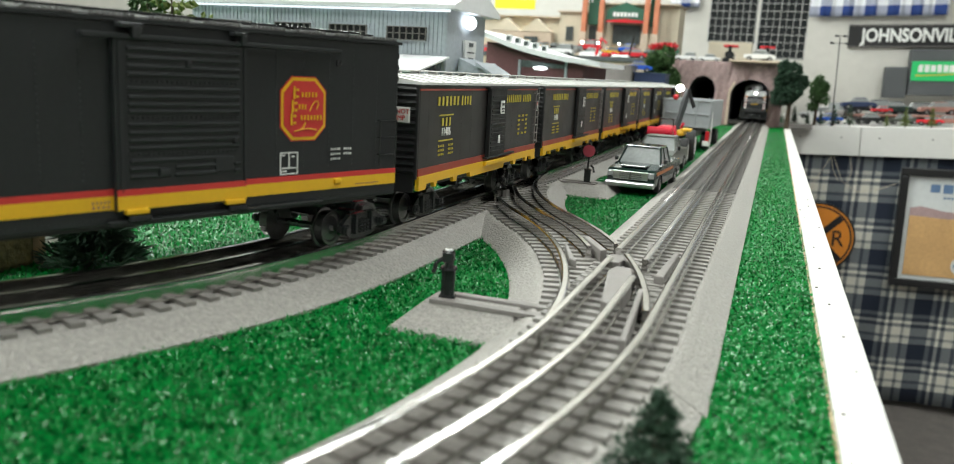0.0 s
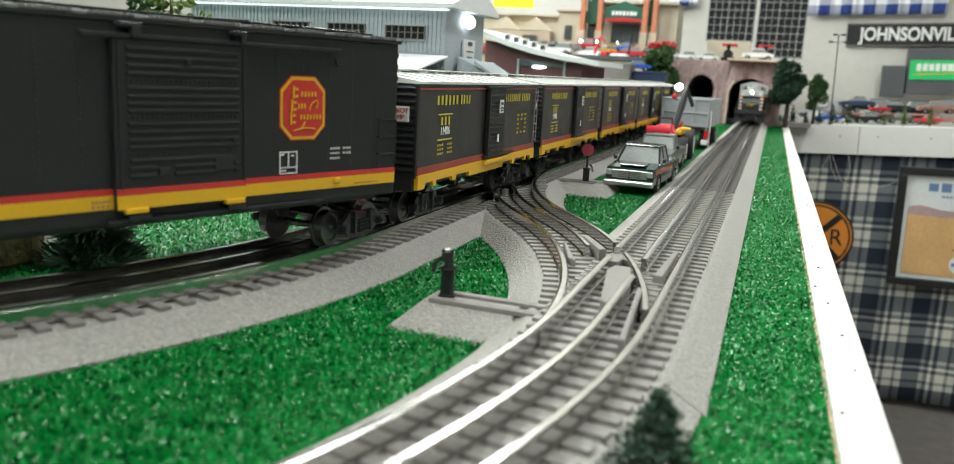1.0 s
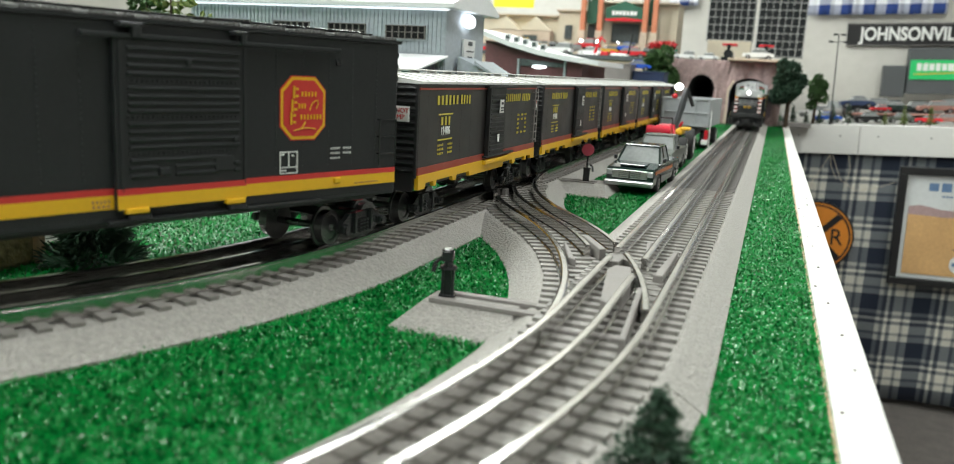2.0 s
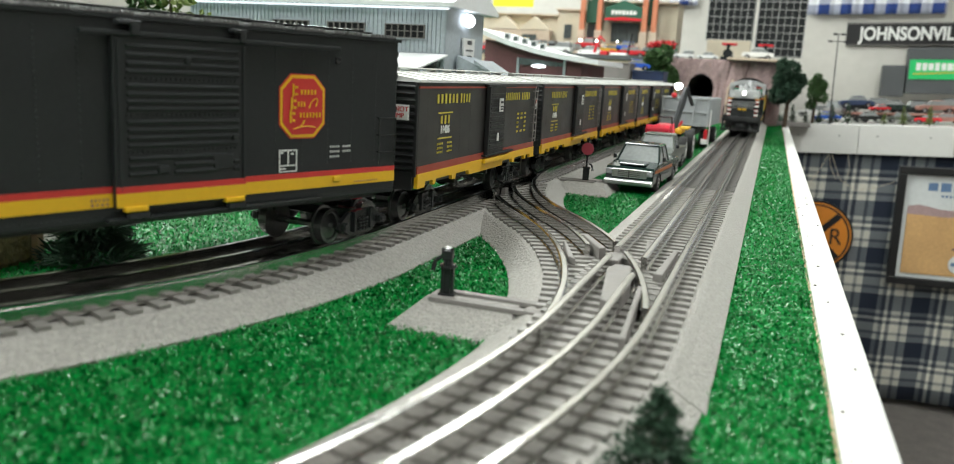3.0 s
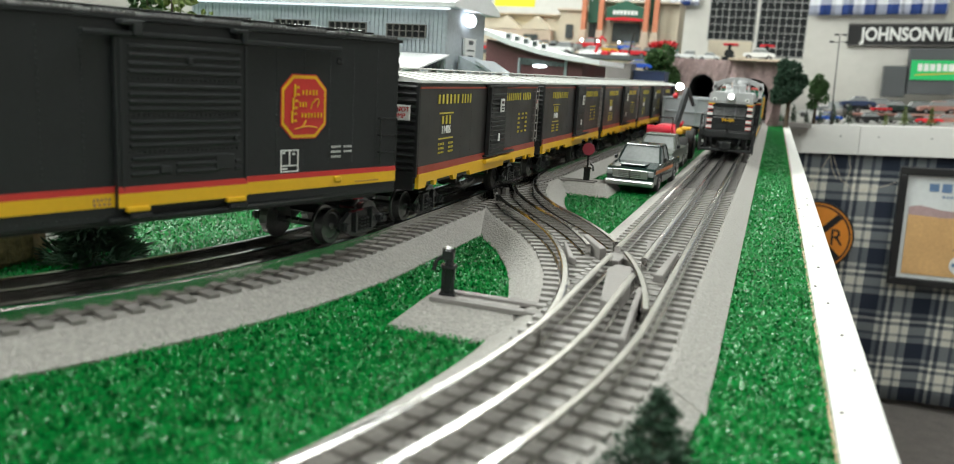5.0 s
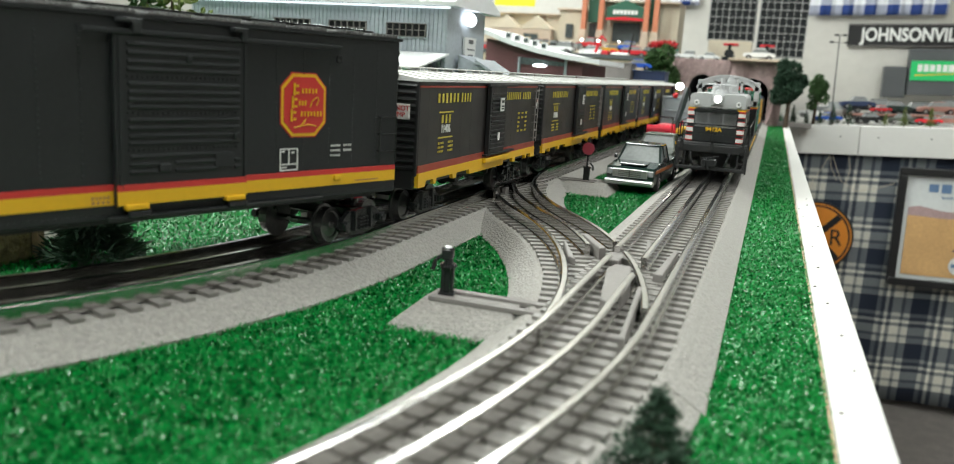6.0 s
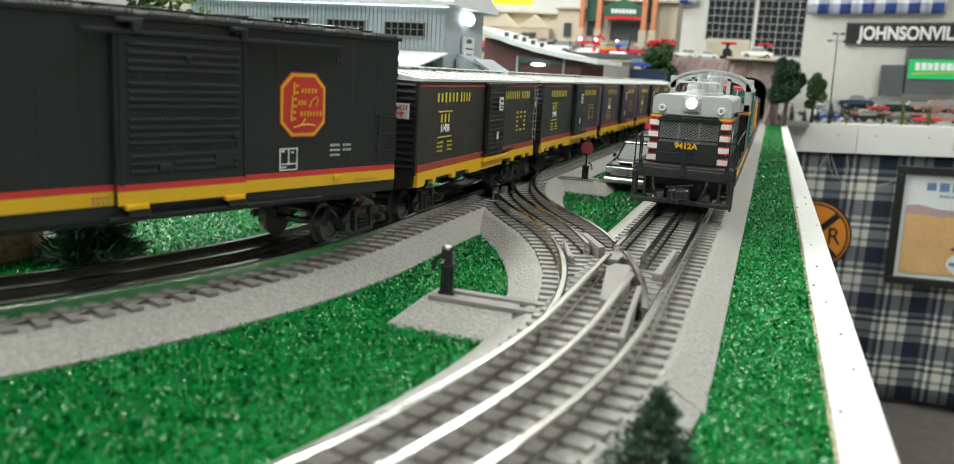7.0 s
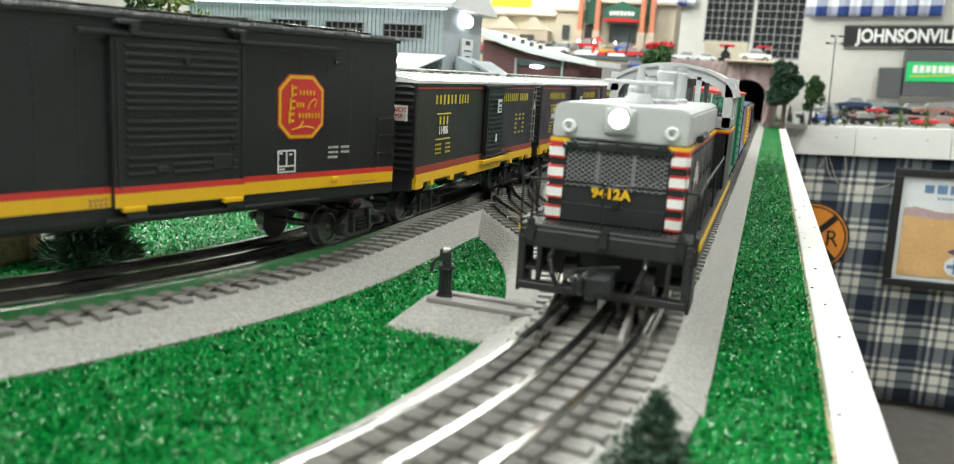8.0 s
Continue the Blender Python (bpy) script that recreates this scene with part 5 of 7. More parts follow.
def switch_stand(label, m, disc):
    t = thing("switch_stand", label, "switch stand", m)
    bm = bmesh.new()
    box(bm, (0, 0, 0.0006), (0.0070, 0.0050, 0.0012), 0.0003)
    for x in (-0.0021, 0.0021):
        box(bm, (x, 0, 0.0066), (0.0014, 0.0030, 0.0118), 0.0003)
    box(bm, (-0.0004, 0.0006, 0.0066), (0.0030, 0.0020, 0.0112), 0.0003)
    cyl(bm, (0, 0, 0.0122), (0, 0, 0.0134), 0.0038, 0.0034, 18)
    part("post", bm, M["black_gloss"], t)
    bm = bmesh.new()
    if disc:
        cyl(bm, (0, 0, 0.0134), (0, 0, 0.0370), 0.0008, seg=8)
        box(bm, (0, 0.0006, 0.0300), (0.0024, 0.0014, 0.0150), 0.0003)
    else:
        cyl(bm, (0, 0, 0.0134), (0, 0, 0.0152), 0.0020, seg=12)
        box(bm, (-0.0004, 0, 0.0174), (0.0050, 0.0042, 0.0046), 0.0008)
        cyl(bm, (-0.0004, 0, 0.0195), (-0.0004, 0, 0.0203), 0.0028, 0.0024, 14)
        # separate chrome disc on top of the lantern
        cap = bmesh.new()
        cyl(cap, (-0.0004, 0, 0.0203), (-0.0004, 0, 0.0208), 0.0020, 0.0016, 14)
        part("cap", cap, M["chrome"], t, "pale chrome cap")
    part("lantern", bm, M["black_gloss"], t)
    if disc:
        bm = bmesh.new()
        cyl(bm, (0, -0.0004, 0.0300), (0, -0.0012, 0.0300), 0.0056, seg=24)
        part("target", bm, M["target"], t, "round dull red target")
    bm = bmesh.new()
    s = 1 if disc else -1
    cyl(bm, (s * 0.0026, 0, 0.0165), (s * 0.0052, -0.001, 0.0150), 0.0008, seg=8)
    cyl(bm, (s * 0.0052, -0.001, 0.0150), (s * 0.0062, -0.002, 0.0105), 0.0008, 0.0010, 8)
    part("lever", bm, M["black_gloss"], t)
    return t


switch_stand("small black toy switch stand with a lever", pose(-0.1208, 0.3058, 0.0080, 0, 0, 12), False)
switch_stand("black toy switch stand with a red disc", pose(-0.1545, 0.7260, 0.0072), True)


def switch_castings():
    """Frog plate, guard rails and blocks of the near switch."""
    t = cross_track
    def slab(name, outline, z0, z1, mm="cast"):
        bm = bmesh.new()
        lo, hi = [bm.verts.new((x, y, z0)) for x, y in outline], [bm.verts.new((x, y, z1)) for x, y in outline]
        bm.faces.new(lo[::-1]), bm.faces.new(hi)
        for k in range(len(lo)):
            bm.faces.new((lo[k], lo[(k + 1) % len(lo)], hi[(k + 1) % len(lo)], hi[k]))
        bmesh.ops.bevel(bm, geom=[e for e in bm.edges if abs(e.verts[0].co.z - z1) < 1e-6 and abs(e.verts[1].co.z - z1) < 1e-6], offset=0.0004, segments=1, affect="EDGES")
        part(name, bm, M[mm], t)
    slab("frog_plate", [(-0.0562, 0.308), (-0.0530, 0.306), (-0.0492, 0.318), (-0.0492, 0.340), (-0.0545, 0.372), (-0.0620, 0.372), (-0.0640, 0.362)], BED_TOP, ZR - 0.0007)
    slab("guard_block", [(-0.0440, 0.372), (-0.0395, 0.372), (-0.0388, 0.432), (-0.0412, 0.434)], BED_TOP, ZR - 0.0030)
    slab("guard_block", [(-0.0885, 0.388), (-0.0838, 0.384), (-0.0985, 0.424), (-0.1000, 0.424)], BED_TOP, ZR - 0.0035)
    slab("frog", [(-0.0700, 0.392), (-0.0640, 0.392), (-0.0625, 0.404), (-0.0660, 0.414), (-0.0720, 0.410)], BED_TOP, ZR - 0.0035)
    slab("guard_rail", [(-0.0405, 0.262), (-0.0382, 0.262), (-0.0432, 0.335), (-0.0455, 0.335)], TIE_TOP - 0.001, ZR - 0.0004, "cast")
    slab("guard_rail", [(-0.0525, 0.402), (-0.0500, 0.402), (-0.0545, 0.440), (-0.0568, 0.440)], TIE_TOP - 0.001, ZR - 0.0010, "cast")
    slab("guard_rail", [(-0.0760, 0.404), (-0.0735, 0.408), (-0.0900, 0.440), (-0.0920, 0.436)], TIE_TOP - 0.001, ZR - 0.0010, "cast")
    slab("throw_bar", [(-0.0760, 0.277), (-0.0310, 0.277), (-0.0310, 0.2815), (-0.0760, 0.2815)], TIE_TOP - 0.001, TIE_TOP + 0.0012)
    slab("guard_block", [(-0.1885, 0.582), (-0.1855, 0.582), (-0.1855, 0.590), (-0.1885, 0.590)], BED_TOP, ZR - 0.0020)


switch_castings()
bm = bmesh.new()
for k, (dx, dy) in enumerate(((0, 0), (0.0012, 0.0006), (-0.0010, 0.0009))):
    box(bm, (-0.0527 + dx, 0.2580 + dy, TIE_TOP + 0.0004), (0.0014, 0.0010, 0.0010), 0.0002)
tagged(part("crumb", bm, M["toy_brown"]), "small rust brown crumb lying between rails", "debris")


def leaf_cloud(seed, count, size, inside, spread, thin=1.0):
    """Many small bent leaves or clumps at places that inside() gives."""
    rng = random.Random(seed)
    bm = bmesh.new()
    for _ in range(count):
        c, out = inside(rng)
        a = Vector((rng.uniform(-1, 1), rng.uniform(-1, 1), rng.uniform(-1, 1))).normalized()
        d = (out + a * spread).normalized()
        side = d.cross(a).normalized() * size * thin * rng.uniform(0.25, 0.5)
        tip = c + d * size * rng.uniform(0.7, 1.5)
        mid = c.lerp(tip, 0.5)
        up = side.cross(d).normalized() * size * 0.12
        v = [bm.verts.new(q) for q in (c, mid + side + up, tip, mid - side + up)]
        bm.faces.new((v[0], v[1], v[2])), bm.faces.new((v[0], v[2], v[3]))
    return bm


def conifer(label, m, h, r, leaves=900, mm="needle", lift=0.12, needle=None, thin=0.6):
    t = thing("toy_conifer", label, "tree", m)
    bm = bmesh.new()
    cyl(bm, (0, 0, -0.002), (0, 0, h * 0.5), h * 0.035, h * 0.02, 8)
    cyl(bm, (0, 0, h * 0.5), (0, 0, h * 0.97), h * 0.02, h * 0.004, 8)
    for k in range(18):
        a, z = k * 2.4, h * (lift + (0.9 - lift) * k / 18)
        rr = r * (1 - (z / h - lift) / (1 - lift)) * 0.9
        cyl(bm, (0, 0, z), (rr * math.cos(a), rr * math.sin(a), z + h * 0.02), h * 0.008, h * 0.002, 5)
    part("trunk", bm, M["bark"], t)
    def inside(rng):
        u = rng.random() ** 0.62
        z = h * (1 - u * (1 - lift))
        rr = r * u * (0.75 + 0.35 * math.sin(u * 26 + 1)) * rng.uniform(0.35, 1.05)
        a = rng.uniform(0, 2 * math.pi)
        return Vector((rr * math.cos(a), rr * math.sin(a), z)), Vector((math.cos(a), math.sin(a), 0.25))
    part("crown", leaf_cloud(int(h * 9999), leaves, needle or h * 0.075, inside, 0.75, thin), M[mm], t)
    return t


def round_tree(label, m, h, r, leaves=1500, mm="leaf"):
    t = thing("toy_tree", label, "tree", m)
    rng = random.Random(int(h * 5555))
    blobs = []
    bm = bmesh.new()
    cyl(bm, (0, 0, -0.002), (0, 0, h * 0.45), h * 0.035, h * 0.022, 8)
    for k in range(13):
        a, z = rng.uniform(0, 6.28), h * rng.uniform(0.34, 0.90)
        wide = r * math.sin(math.pi * min(0.95, 0.22 + 0.75 * (z / h - 0.25))) * rng.uniform(0.3, 0.75)
        c = Vector((wide * math.cos(a), wide * math.sin(a), z))
        blobs.append((c, r * rng.uniform(0.30, 0.52)))
        cyl(bm, (0, 0, h * 0.3), c, h * 0.012, h * 0.004, 5)
    part("trunk", bm, M["bark"], t)
    def inside(g):
        c, q = g.choice(blobs)
        d = Vector((g.gauss(0, 1), g.gauss(0, 1), g.gauss(0, 1))).normalized()
        return c + d * q * g.uniform(0.55, 1.0), d
    part("crown", leaf_cloud(int(h * 7777), leaves, h * 0.045, inside, 0.9), M[mm], t)
    return t


conifer("small dark green toy conifer beside the curve", pose(-0.0180, 0.1900, 0.0), 0.0290, 0.0165, 2600, needle=0.0021, lift=0.05)
conifer("bristly dark green toy conifer behind the train", pose(-0.3050, 0.2980, 0.0), 0.070, 0.019, 5500, "needle", 0.02, needle=0.008, thin=0.16)


def scenic_block():
    t = thing("scenic_block", "olive mossy block beside a white card", "scenery", pose(-0.348, 0.262, 0))
    bm = bmesh.new()
    box(bm, (0, 0, 0.020), (0.040, 0.046, 0.044), 0.003)
    part("block", bm, M["moss"], t)
    bm = bmesh.new()
    box(bm, (0.006, 0.026, 0.018), (0.030, 0.004, 0.040), 0.0006)
    part("edge_strip", bm, M["beige"], t)
    bm = bmesh.new()
    box(bm, (-0.012, 0.062, 0.016), (0.004, 0.060, 0.036), 0.0005)
    part("card", bm, M["white_paint"], t, "plain white card")


scenic_block()


# ---- toy vehicles ----
def toy_wheel(parent, x, y, r, w, rim="chrome"):
    bm = bmesh.new()
    lathe(bm, [(r * 0.55, -w / 2), (r * 0.92, -w / 2), (r, -w * 0.3), (r, w * 0.3), (r * 0.92, w / 2), (r * 0.55, w / 2)], Matrix.Translation((x, y, r)) @ pose(0, 0, 0, 0, 90), 22)
    tyre = part("tyre", bm, M["tyre"], parent)
    bm = bmesh.new()
    s = 1 if x > 0 else -1
    lathe(bm, [(r * 0.56, 0), (r * 0.56, w * 0.54), (r * 0.44, w * 0.50), (r * 0.20, w * 0.40), (r * 0.14, w * 0.56)], Matrix.Translation((x, y, r)) @ pose(0, 0, 0, 0, 90 * s), 18)
    part("rim", bm, M[rim], tyre)


def profile_body(bm, outline, half, tuck=0.0):
    """A car body from its side outline in y, z, given thickness in x."""
    m = pose(0, 0, 0, 0, 0, 90)
    prism(bm, outline, 2 * half, Matrix.Translation((half, 0, 0)) @ m)
    return bm


def pickup(label, m, paint, stripe=None):
    """A toy pickup with its front towards -y."""
    t = thing("toy_pickup", label, "toy truck", m)
    H, L = 0.0275, 0.160
    bm = bmesh.new()
    out = [(0.003, 0.0090), (0.0, 0.0120), (0.0, 0.0225), (0.003, 0.0255), (0.038, 0.0288), (0.094, 0.0288), (0.094, 0.0275), (L, 0.0275), (L, 0.0100), (L - 0.016, 0.0090), (L - 0.018, 0.0160), (L - 0.026, 0.0195), (L - 0.037, 0.0195), (L - 0.045, 0.0160), (L - 0.047, 0.0090),
           (0.048, 0.0080), (0.046, 0.0160), (0.038, 0.0195), (0.027, 0.0195), (0.019, 0.0160), (0.017, 0.0090)]
    profile_body(bm, out, H)
    bmesh.ops.bevel(bm, geom=[e for e in bm.edges], offset=0.0009, segments=2, affect="EDGES", clamp_overlap=True)
    body = part("body", bm, M[paint], t)
    bm = bmesh.new()
    box(bm, (0, 0.022, 0.0283), (0.030, 0.032, 0.0020), 0.0008)
    part("bonnet", bm, M[paint], body)
    # cab: sloped windscreen, pillars, roof
    bm = bmesh.new()
    lo = [(-0.0250, 0.040), (0.0250, 0.040), (0.0250, 0.094), (-0.0250, 0.094)]
    hi = [(-0.0205, 0.056), (0.0205, 0.056), (0.0205, 0.090), (-0.0205, 0.090)]
    a, b = [bm.verts.new((x, y, 0.0285)) for x, y in lo], [bm.verts.new((x, y, 0.0440)) for x, y in hi]
    bm.faces.new(a[::-1]), bm.faces.new(b)
    for k in range(4):
        bm.faces.new((a[k], a[(k + 1) % 4], b[(k + 1) % 4], b[k]))
    part("cab_glass", bm, M["car_glass"], t, "grey glazed cab")
    bm = bmesh.new()
    box(bm, (0, 0.073, 0.0449), (0.0425, 0.036, 0.0026), 0.0010)
    for k in range(4):
        cyl(bm, a_co(lo[k], 0.0285), a_co(hi[k], 0.0442), 0.0013, seg=8)
    for s in (-1, 1):
        cyl(bm, (s * 0.0250, 0.068, 0.0285), (s * 0.0206, 0.068, 0.0440), 0.0011, seg=8)
    part("cab_frame", bm, M[paint], t)
    bm = bmesh.new()
    box(bm, (0, -0.0010, 0.0195), (0.040, 0.0030, 0.0085), 0.0006)
    part("grille", bm, M["chrome"], t, "chrome grille")
    bm = bmesh.new()
    for k in range(4):
        box(bm, (0, -0.0026, 0.0168 + k * 0.0018), (0.026, 0.0006, 0.0007))
    box(bm, (0, -0.0027, 0.0195), (0.0012, 0.0008, 0.0080))
    part("grille_insert", bm, M["wheel"], t)
    bm = bmesh.new()
    box(bm, (0, -0.0030, 0.0105), (0.0570, 0.0060, 0.0058), 0.0016)
    part("bumper", bm, M["chrome"], t, "chrome bumper")
    for s in (-1, 1):
        bm = bmesh.new()
        box(bm, (s * 0.0235, -0.0006, 0.0205), (0.0068, 0.0030, 0.0060), 0.0008)
        part("headlight", bm, M["car_glass"], t)
        bm = bmesh.new()
        box(bm, (s * 0.0295, 0.046, 0.0320), (0.0040, 0.0030, 0.0046), 0.0007)
        part("mirror", bm, M["black_gloss"], t)
        if stripe:
            bm = bmesh.new()
            box(bm, (s * (H + 0.0002), 0.060, 0.0215), (0.0006, 0.100, 0.0032), m=Matrix.Translation((0, 0, 0)))
            part("side_stripe", bm, M[stripe], t)
        for y in (0.0325, L - 0.0315):
            toy_wheel(t, s * 0.0242, y, 0.0092, 0.0072)
    bm = bmesh.new()
    box(bm, (0, L / 2, 0.0100), (0.036, L - 0.012, 0.0050))
    part("chassis", bm, M["black_rough"], t)
    return t


def a_co(p, z):
    return (p[0], p[1], z)


pickup("dark green toy pickup with chrome bumper and copper stripe", pose(-0.1155, 0.730, 0.0005, 0, 0, -3) @ Matrix.Diagonal((0.79, 0.85, 0.90, 1)), "truck_green", "copper")
pickup("grey green toy pickup parked behind another", pose(-0.1215, 0.905, 0.0005, 0, 0, -2) @ Matrix.Diagonal((0.79, 0.78, 0.90, 1)), "truck_grey")


def tractor():
    t = thing("toy_tractor", "red toy tractor with yellow mudguards and loader arm", "toy tractor", pose(-0.1227, 1.046, 0.0) @ Matrix.Diagonal((0.80, 0.78, 1.0, 1)))
    bm = bmesh.new()
    box(bm, (-0.012, 0.055, 0.0390), (0.026, 0.070, 0.0150), 0.004)
    box(bm, (-0.012, 0.015, 0.0380), (0.030, 0.018, 0.0120), 0.004)
    cyl(bm, (-0.034, 0.006, 0.0400), (0.004, 0.006, 0.0400), 0.0062, seg=16)
    part("bonnet", bm, M["tractor_red"], t)
    bm = bmesh.new()
    box(bm, (0.016, 0.040, 0.0400), (0.012, 0.050, 0.0080), 0.003)
    box(bm, (0.024, 0.030, 0.0440), (0.016, 0.030, 0.0035), 0.0014)
    part("mudguard", bm, M["tractor_yellow"], t, "yellow mudguard")
    bm = bmesh.new()
    cyl(bm, (0.006, 0.020, 0.0480), (0.012, 0.012, 0.0260), 0.0022, seg=10)
    cyl(bm, (0.016, 0.020, 0.0470), (0.020, 0.012, 0.0520), 0.0022, seg=10)
    part("loader_arm", bm, M["tractor_red"], t)
    bm = bmesh.new()
    box(bm, (-0.006, 0.060, 0.0240), (0.022, 0.100, 0.0160), 0.002)
    for y in (0.012, 0.100):
        cyl(bm, (-0.026, y, 0.0170), (0.028, y, 0.0170), 0.0024, seg=10)
    cyl(bm, (-0.020, 0.036, 0.0470), (-0.020, 0.036, 0.0560), 0.0010, seg=8), cyl(bm, (0.002, 0.036, 0.0470), (0.002, 0.036, 0.0560), 0.0010, seg=8)
    cyl(bm, (-0.020, 0.036, 0.0560), (0.002, 0.036, 0.0560), 0.0010, seg=8)
    part("chassis", bm, M["black_rough"], t)
    for s in (-1, 1):
        toy_wheel(t, s * 0.0245, 0.012, 0.0170, 0.0130, "toy_white")
        toy_wheel(t, s * 0.0265, 0.100, 0.0210, 0.0150, "toy_white")
    return t


def dump_truck():
    t = thing("toy_dump_truck", "grey toy dump truck with red and white tail", "toy truck", pose(-0.1310, 1.335, 0.0, 0, 0, -2))
    bm = bmesh.new()
    for x in (-0.0370, 0.0370):
        box(bm, (x, 0.080, 0.0560), (0.0030, 0.170, 0.0440), 0.0008)
    for y in (-0.004, 0.164):
        box(bm, (0, y, 0.0560), (0.0740, 0.0030, 0.0440), 0.0008)
    box(bm, (0, 0.080, 0.0350), (0.0740, 0.170, 0.0030), 0.0006)
    for x in (-0.036, -0.012, 0.014, 0.036):
        box(bm, (x, -0.0064, 0.0560), (0.0030, 0.0030, 0.0440), 0.0006)
    for z in (0.0360, 0.0560, 0.0770):
        box(bm, (0, -0.0062, z), (0.0760, 0.0030, 0.0030), 0.0006)
    part("dump_body", bm, M["wagon_grey"], t, "ribbed grey dump body")
    bm = bmesh.new()
    box(bm, (0, 0.090, 0.0230), (0.030, 0.190, 0.0100), 0.001)
    part("chassis", bm, M["black_rough"], t)
    bm = bmesh.new()
    box(bm, (0.0360, -0.008, 0.0220), (0.0060, 0.006, 0.0160), 0.001)
    part("tail_lamp", bm, M["toy_red"], t)
    bm = bmesh.new()
    box(bm, (-0.0360, -0.008, 0.0220), (0.0060, 0.006, 0.0160), 0.001)
    part("tail_lamp", bm, M["toy_red"], t)
    bm = bmesh.new()
    box(bm, (0.0345, -0.010, 0.0110), (0.0100, 0.004, 0.0080), 0.001)
    part("mud_flap", bm, M["toy_white"], t)
    bm = bmesh.new()
    cyl(bm, (0.0405, -0.002, 0.004), (0.0405, -0.002, 0.0600), 0.0009, seg=8)
    part("side_pole", bm, M["toy_white"], t)
    for s in (-1, 1):
        for y in (0.020, 0.150):
            toy_wheel(t, s * 0.0300, y, 0.0140, 0.0120)
    return t


def loader_crane():
    """A jointed grey arm that carries a lit lamp."""
    t = thing("toy_crane", "grey jointed toy crane arm with a lit lamp", "toy crane", pose(-0.1330, 1.238, 0.0))
    bm = bmesh.new()
    box(bm, (0, 0, 0.010), (0.030, 0.040, 0.020), 0.002)
    part("base", bm, M["black_rough"], t)
    bm = bmesh.new()
    for (a, b) in (((-0.006, 0, 0.018), (0.004, 0, 0.062)), ((0.004, 0, 0.062), (0.010, 0, 0.094))):
        cyl(bm, a, b, 0.0050, 0.0042, 4)
    part("arm", bm, M["grey_dark"], t)
    bm = bmesh.new()
    cyl(bm, (0.010, 0, 0.094), (0.021, 0, 0.068), 0.0030, 0.0026, 6)
    part("jib", bm, M["black_rough"], t)
    bm = bmesh.new()
    ball(bm, (-0.001, -0.006, 0.0955), 0.0062, 1, 0.5, 0.9)
    part("lamp", bm, M["lamp_white"], t, "glowing white lamp", smooth=True)
    bm = bmesh.new()
    ball(bm, (-0.006, -0.006, 0.082), 0.0042, 1, 0.6, 1)
    part("red_lamp", bm, M["toy_red"], t, smooth=True)


tractor()
dump_truck()
loader_crane()
# ---- the end of the table: skirt, fascia and what leans on it ----
FARM = pose(0.039, 2.400, 0.006, 0, -2.8, 0)   # x along the fascia, z up; it rises a little to the right


def checks(name, dark, light, size):
    m = plaid(name, light, dark, tuple((a + b) / 2 for a, b in zip(dark, light)), size)
    for node in m.node_tree.nodes:
        if node.type == "VALTORGB" and len(node.color_ramp.elements) > 3:
            els = node.color_ramp.elements
            while len(els) > 2:
                els.remove(els[-1])
            els[0].position, els[1].position = 0.0, 0.5
            els[0].color, els[1].color = (0, 0, 0, 1), (1, 1, 1, 1)
    return m


M["checks"] = checks("blue_and_white_checked_cloth", (0.015, 0.04, 0.17), (0.75, 0.76, 0.80), 0.082)


def far_table():
    t = thing("far_fascia", "white painted board on the far table's edge", "board", FARM, kind="structure")
    x = -0.004
    for w in (0.190, 0.230, 0.900):
        bm = bmesh.new()
        box(bm, (x + w / 2, 0.008, -0.0395), (w - 0.0012, 0.016, 0.079), 0.0012)
        part("board", bm, M["white_paint"], t)
        for k in (0.2, 0.75):
            bm = bmesh.new()
            cyl(bm, (x + w * k, -0.0006, -0.030), (x + w * k, 0.002, -0.030), 0.0022, seg=10)
            part("screw", bm, M["wheel"], t)
        x += w
    bm = bmesh.new()
    box(bm, (0.66, 0.60, -0.012), (1.33, 1.16, 0.022), m=FARM)
    tagged(part("far_table", bm, M["white_paint"]), "white far table top", "table", kind="structure")
    bm = bmesh.new()
    sheet(bm, FARM @ Vector((-0.010, 0.022, -0.076)), FARM.to_3x3() @ Vector((1.35, 0, 0)), Vector((0, 0, -0.690)), 150, 14, 0.0042, 0.19)
    cloth_uv(tagged(part("table_skirt", bm, M["plaid"], smooth=True), "navy and cream plaid cloth hung under the far table", "cloth", kind="structure"))


def crossing_sign():
    t = thing("crossing_sign", "round orange railroad crossing sign with black cross", "sign", FARM @ pose(0.097, -0.020, -0.306, 0, 0, 0))
    bm = bmesh.new()
    cyl(bm, (0, 0.004, 0), (0, 0, 0), 0.098, seg=64)
    part("plate", bm, M["sign_black"], t)
    bm = bmesh.new()
    cyl(bm, (0, 0, 0), (0, -0.0012, 0), 0.0925, seg=64)
    part("face", bm, M["orange_sign"], t, "orange face")
    bm = bmesh.new()
    prism_ring(bm, 0.084, 0.0885)
    part("ring", bm, M["sign_black"], t)
    bm = bmesh.new()
    for a in (45, -45):
        box(bm, (0, -0.0018, 0), (0.166, 0.0010, 0.017), m=pose(0, 0, 0, 0, a))
    part("cross", bm, M["sign_black"], t)
    for x in (-0.052, 0.052):
        words("R", 0.064, M["sign_black"], t, Matrix.Translation((x, -0.0022, -0.002)), "letter", wide=0.9)


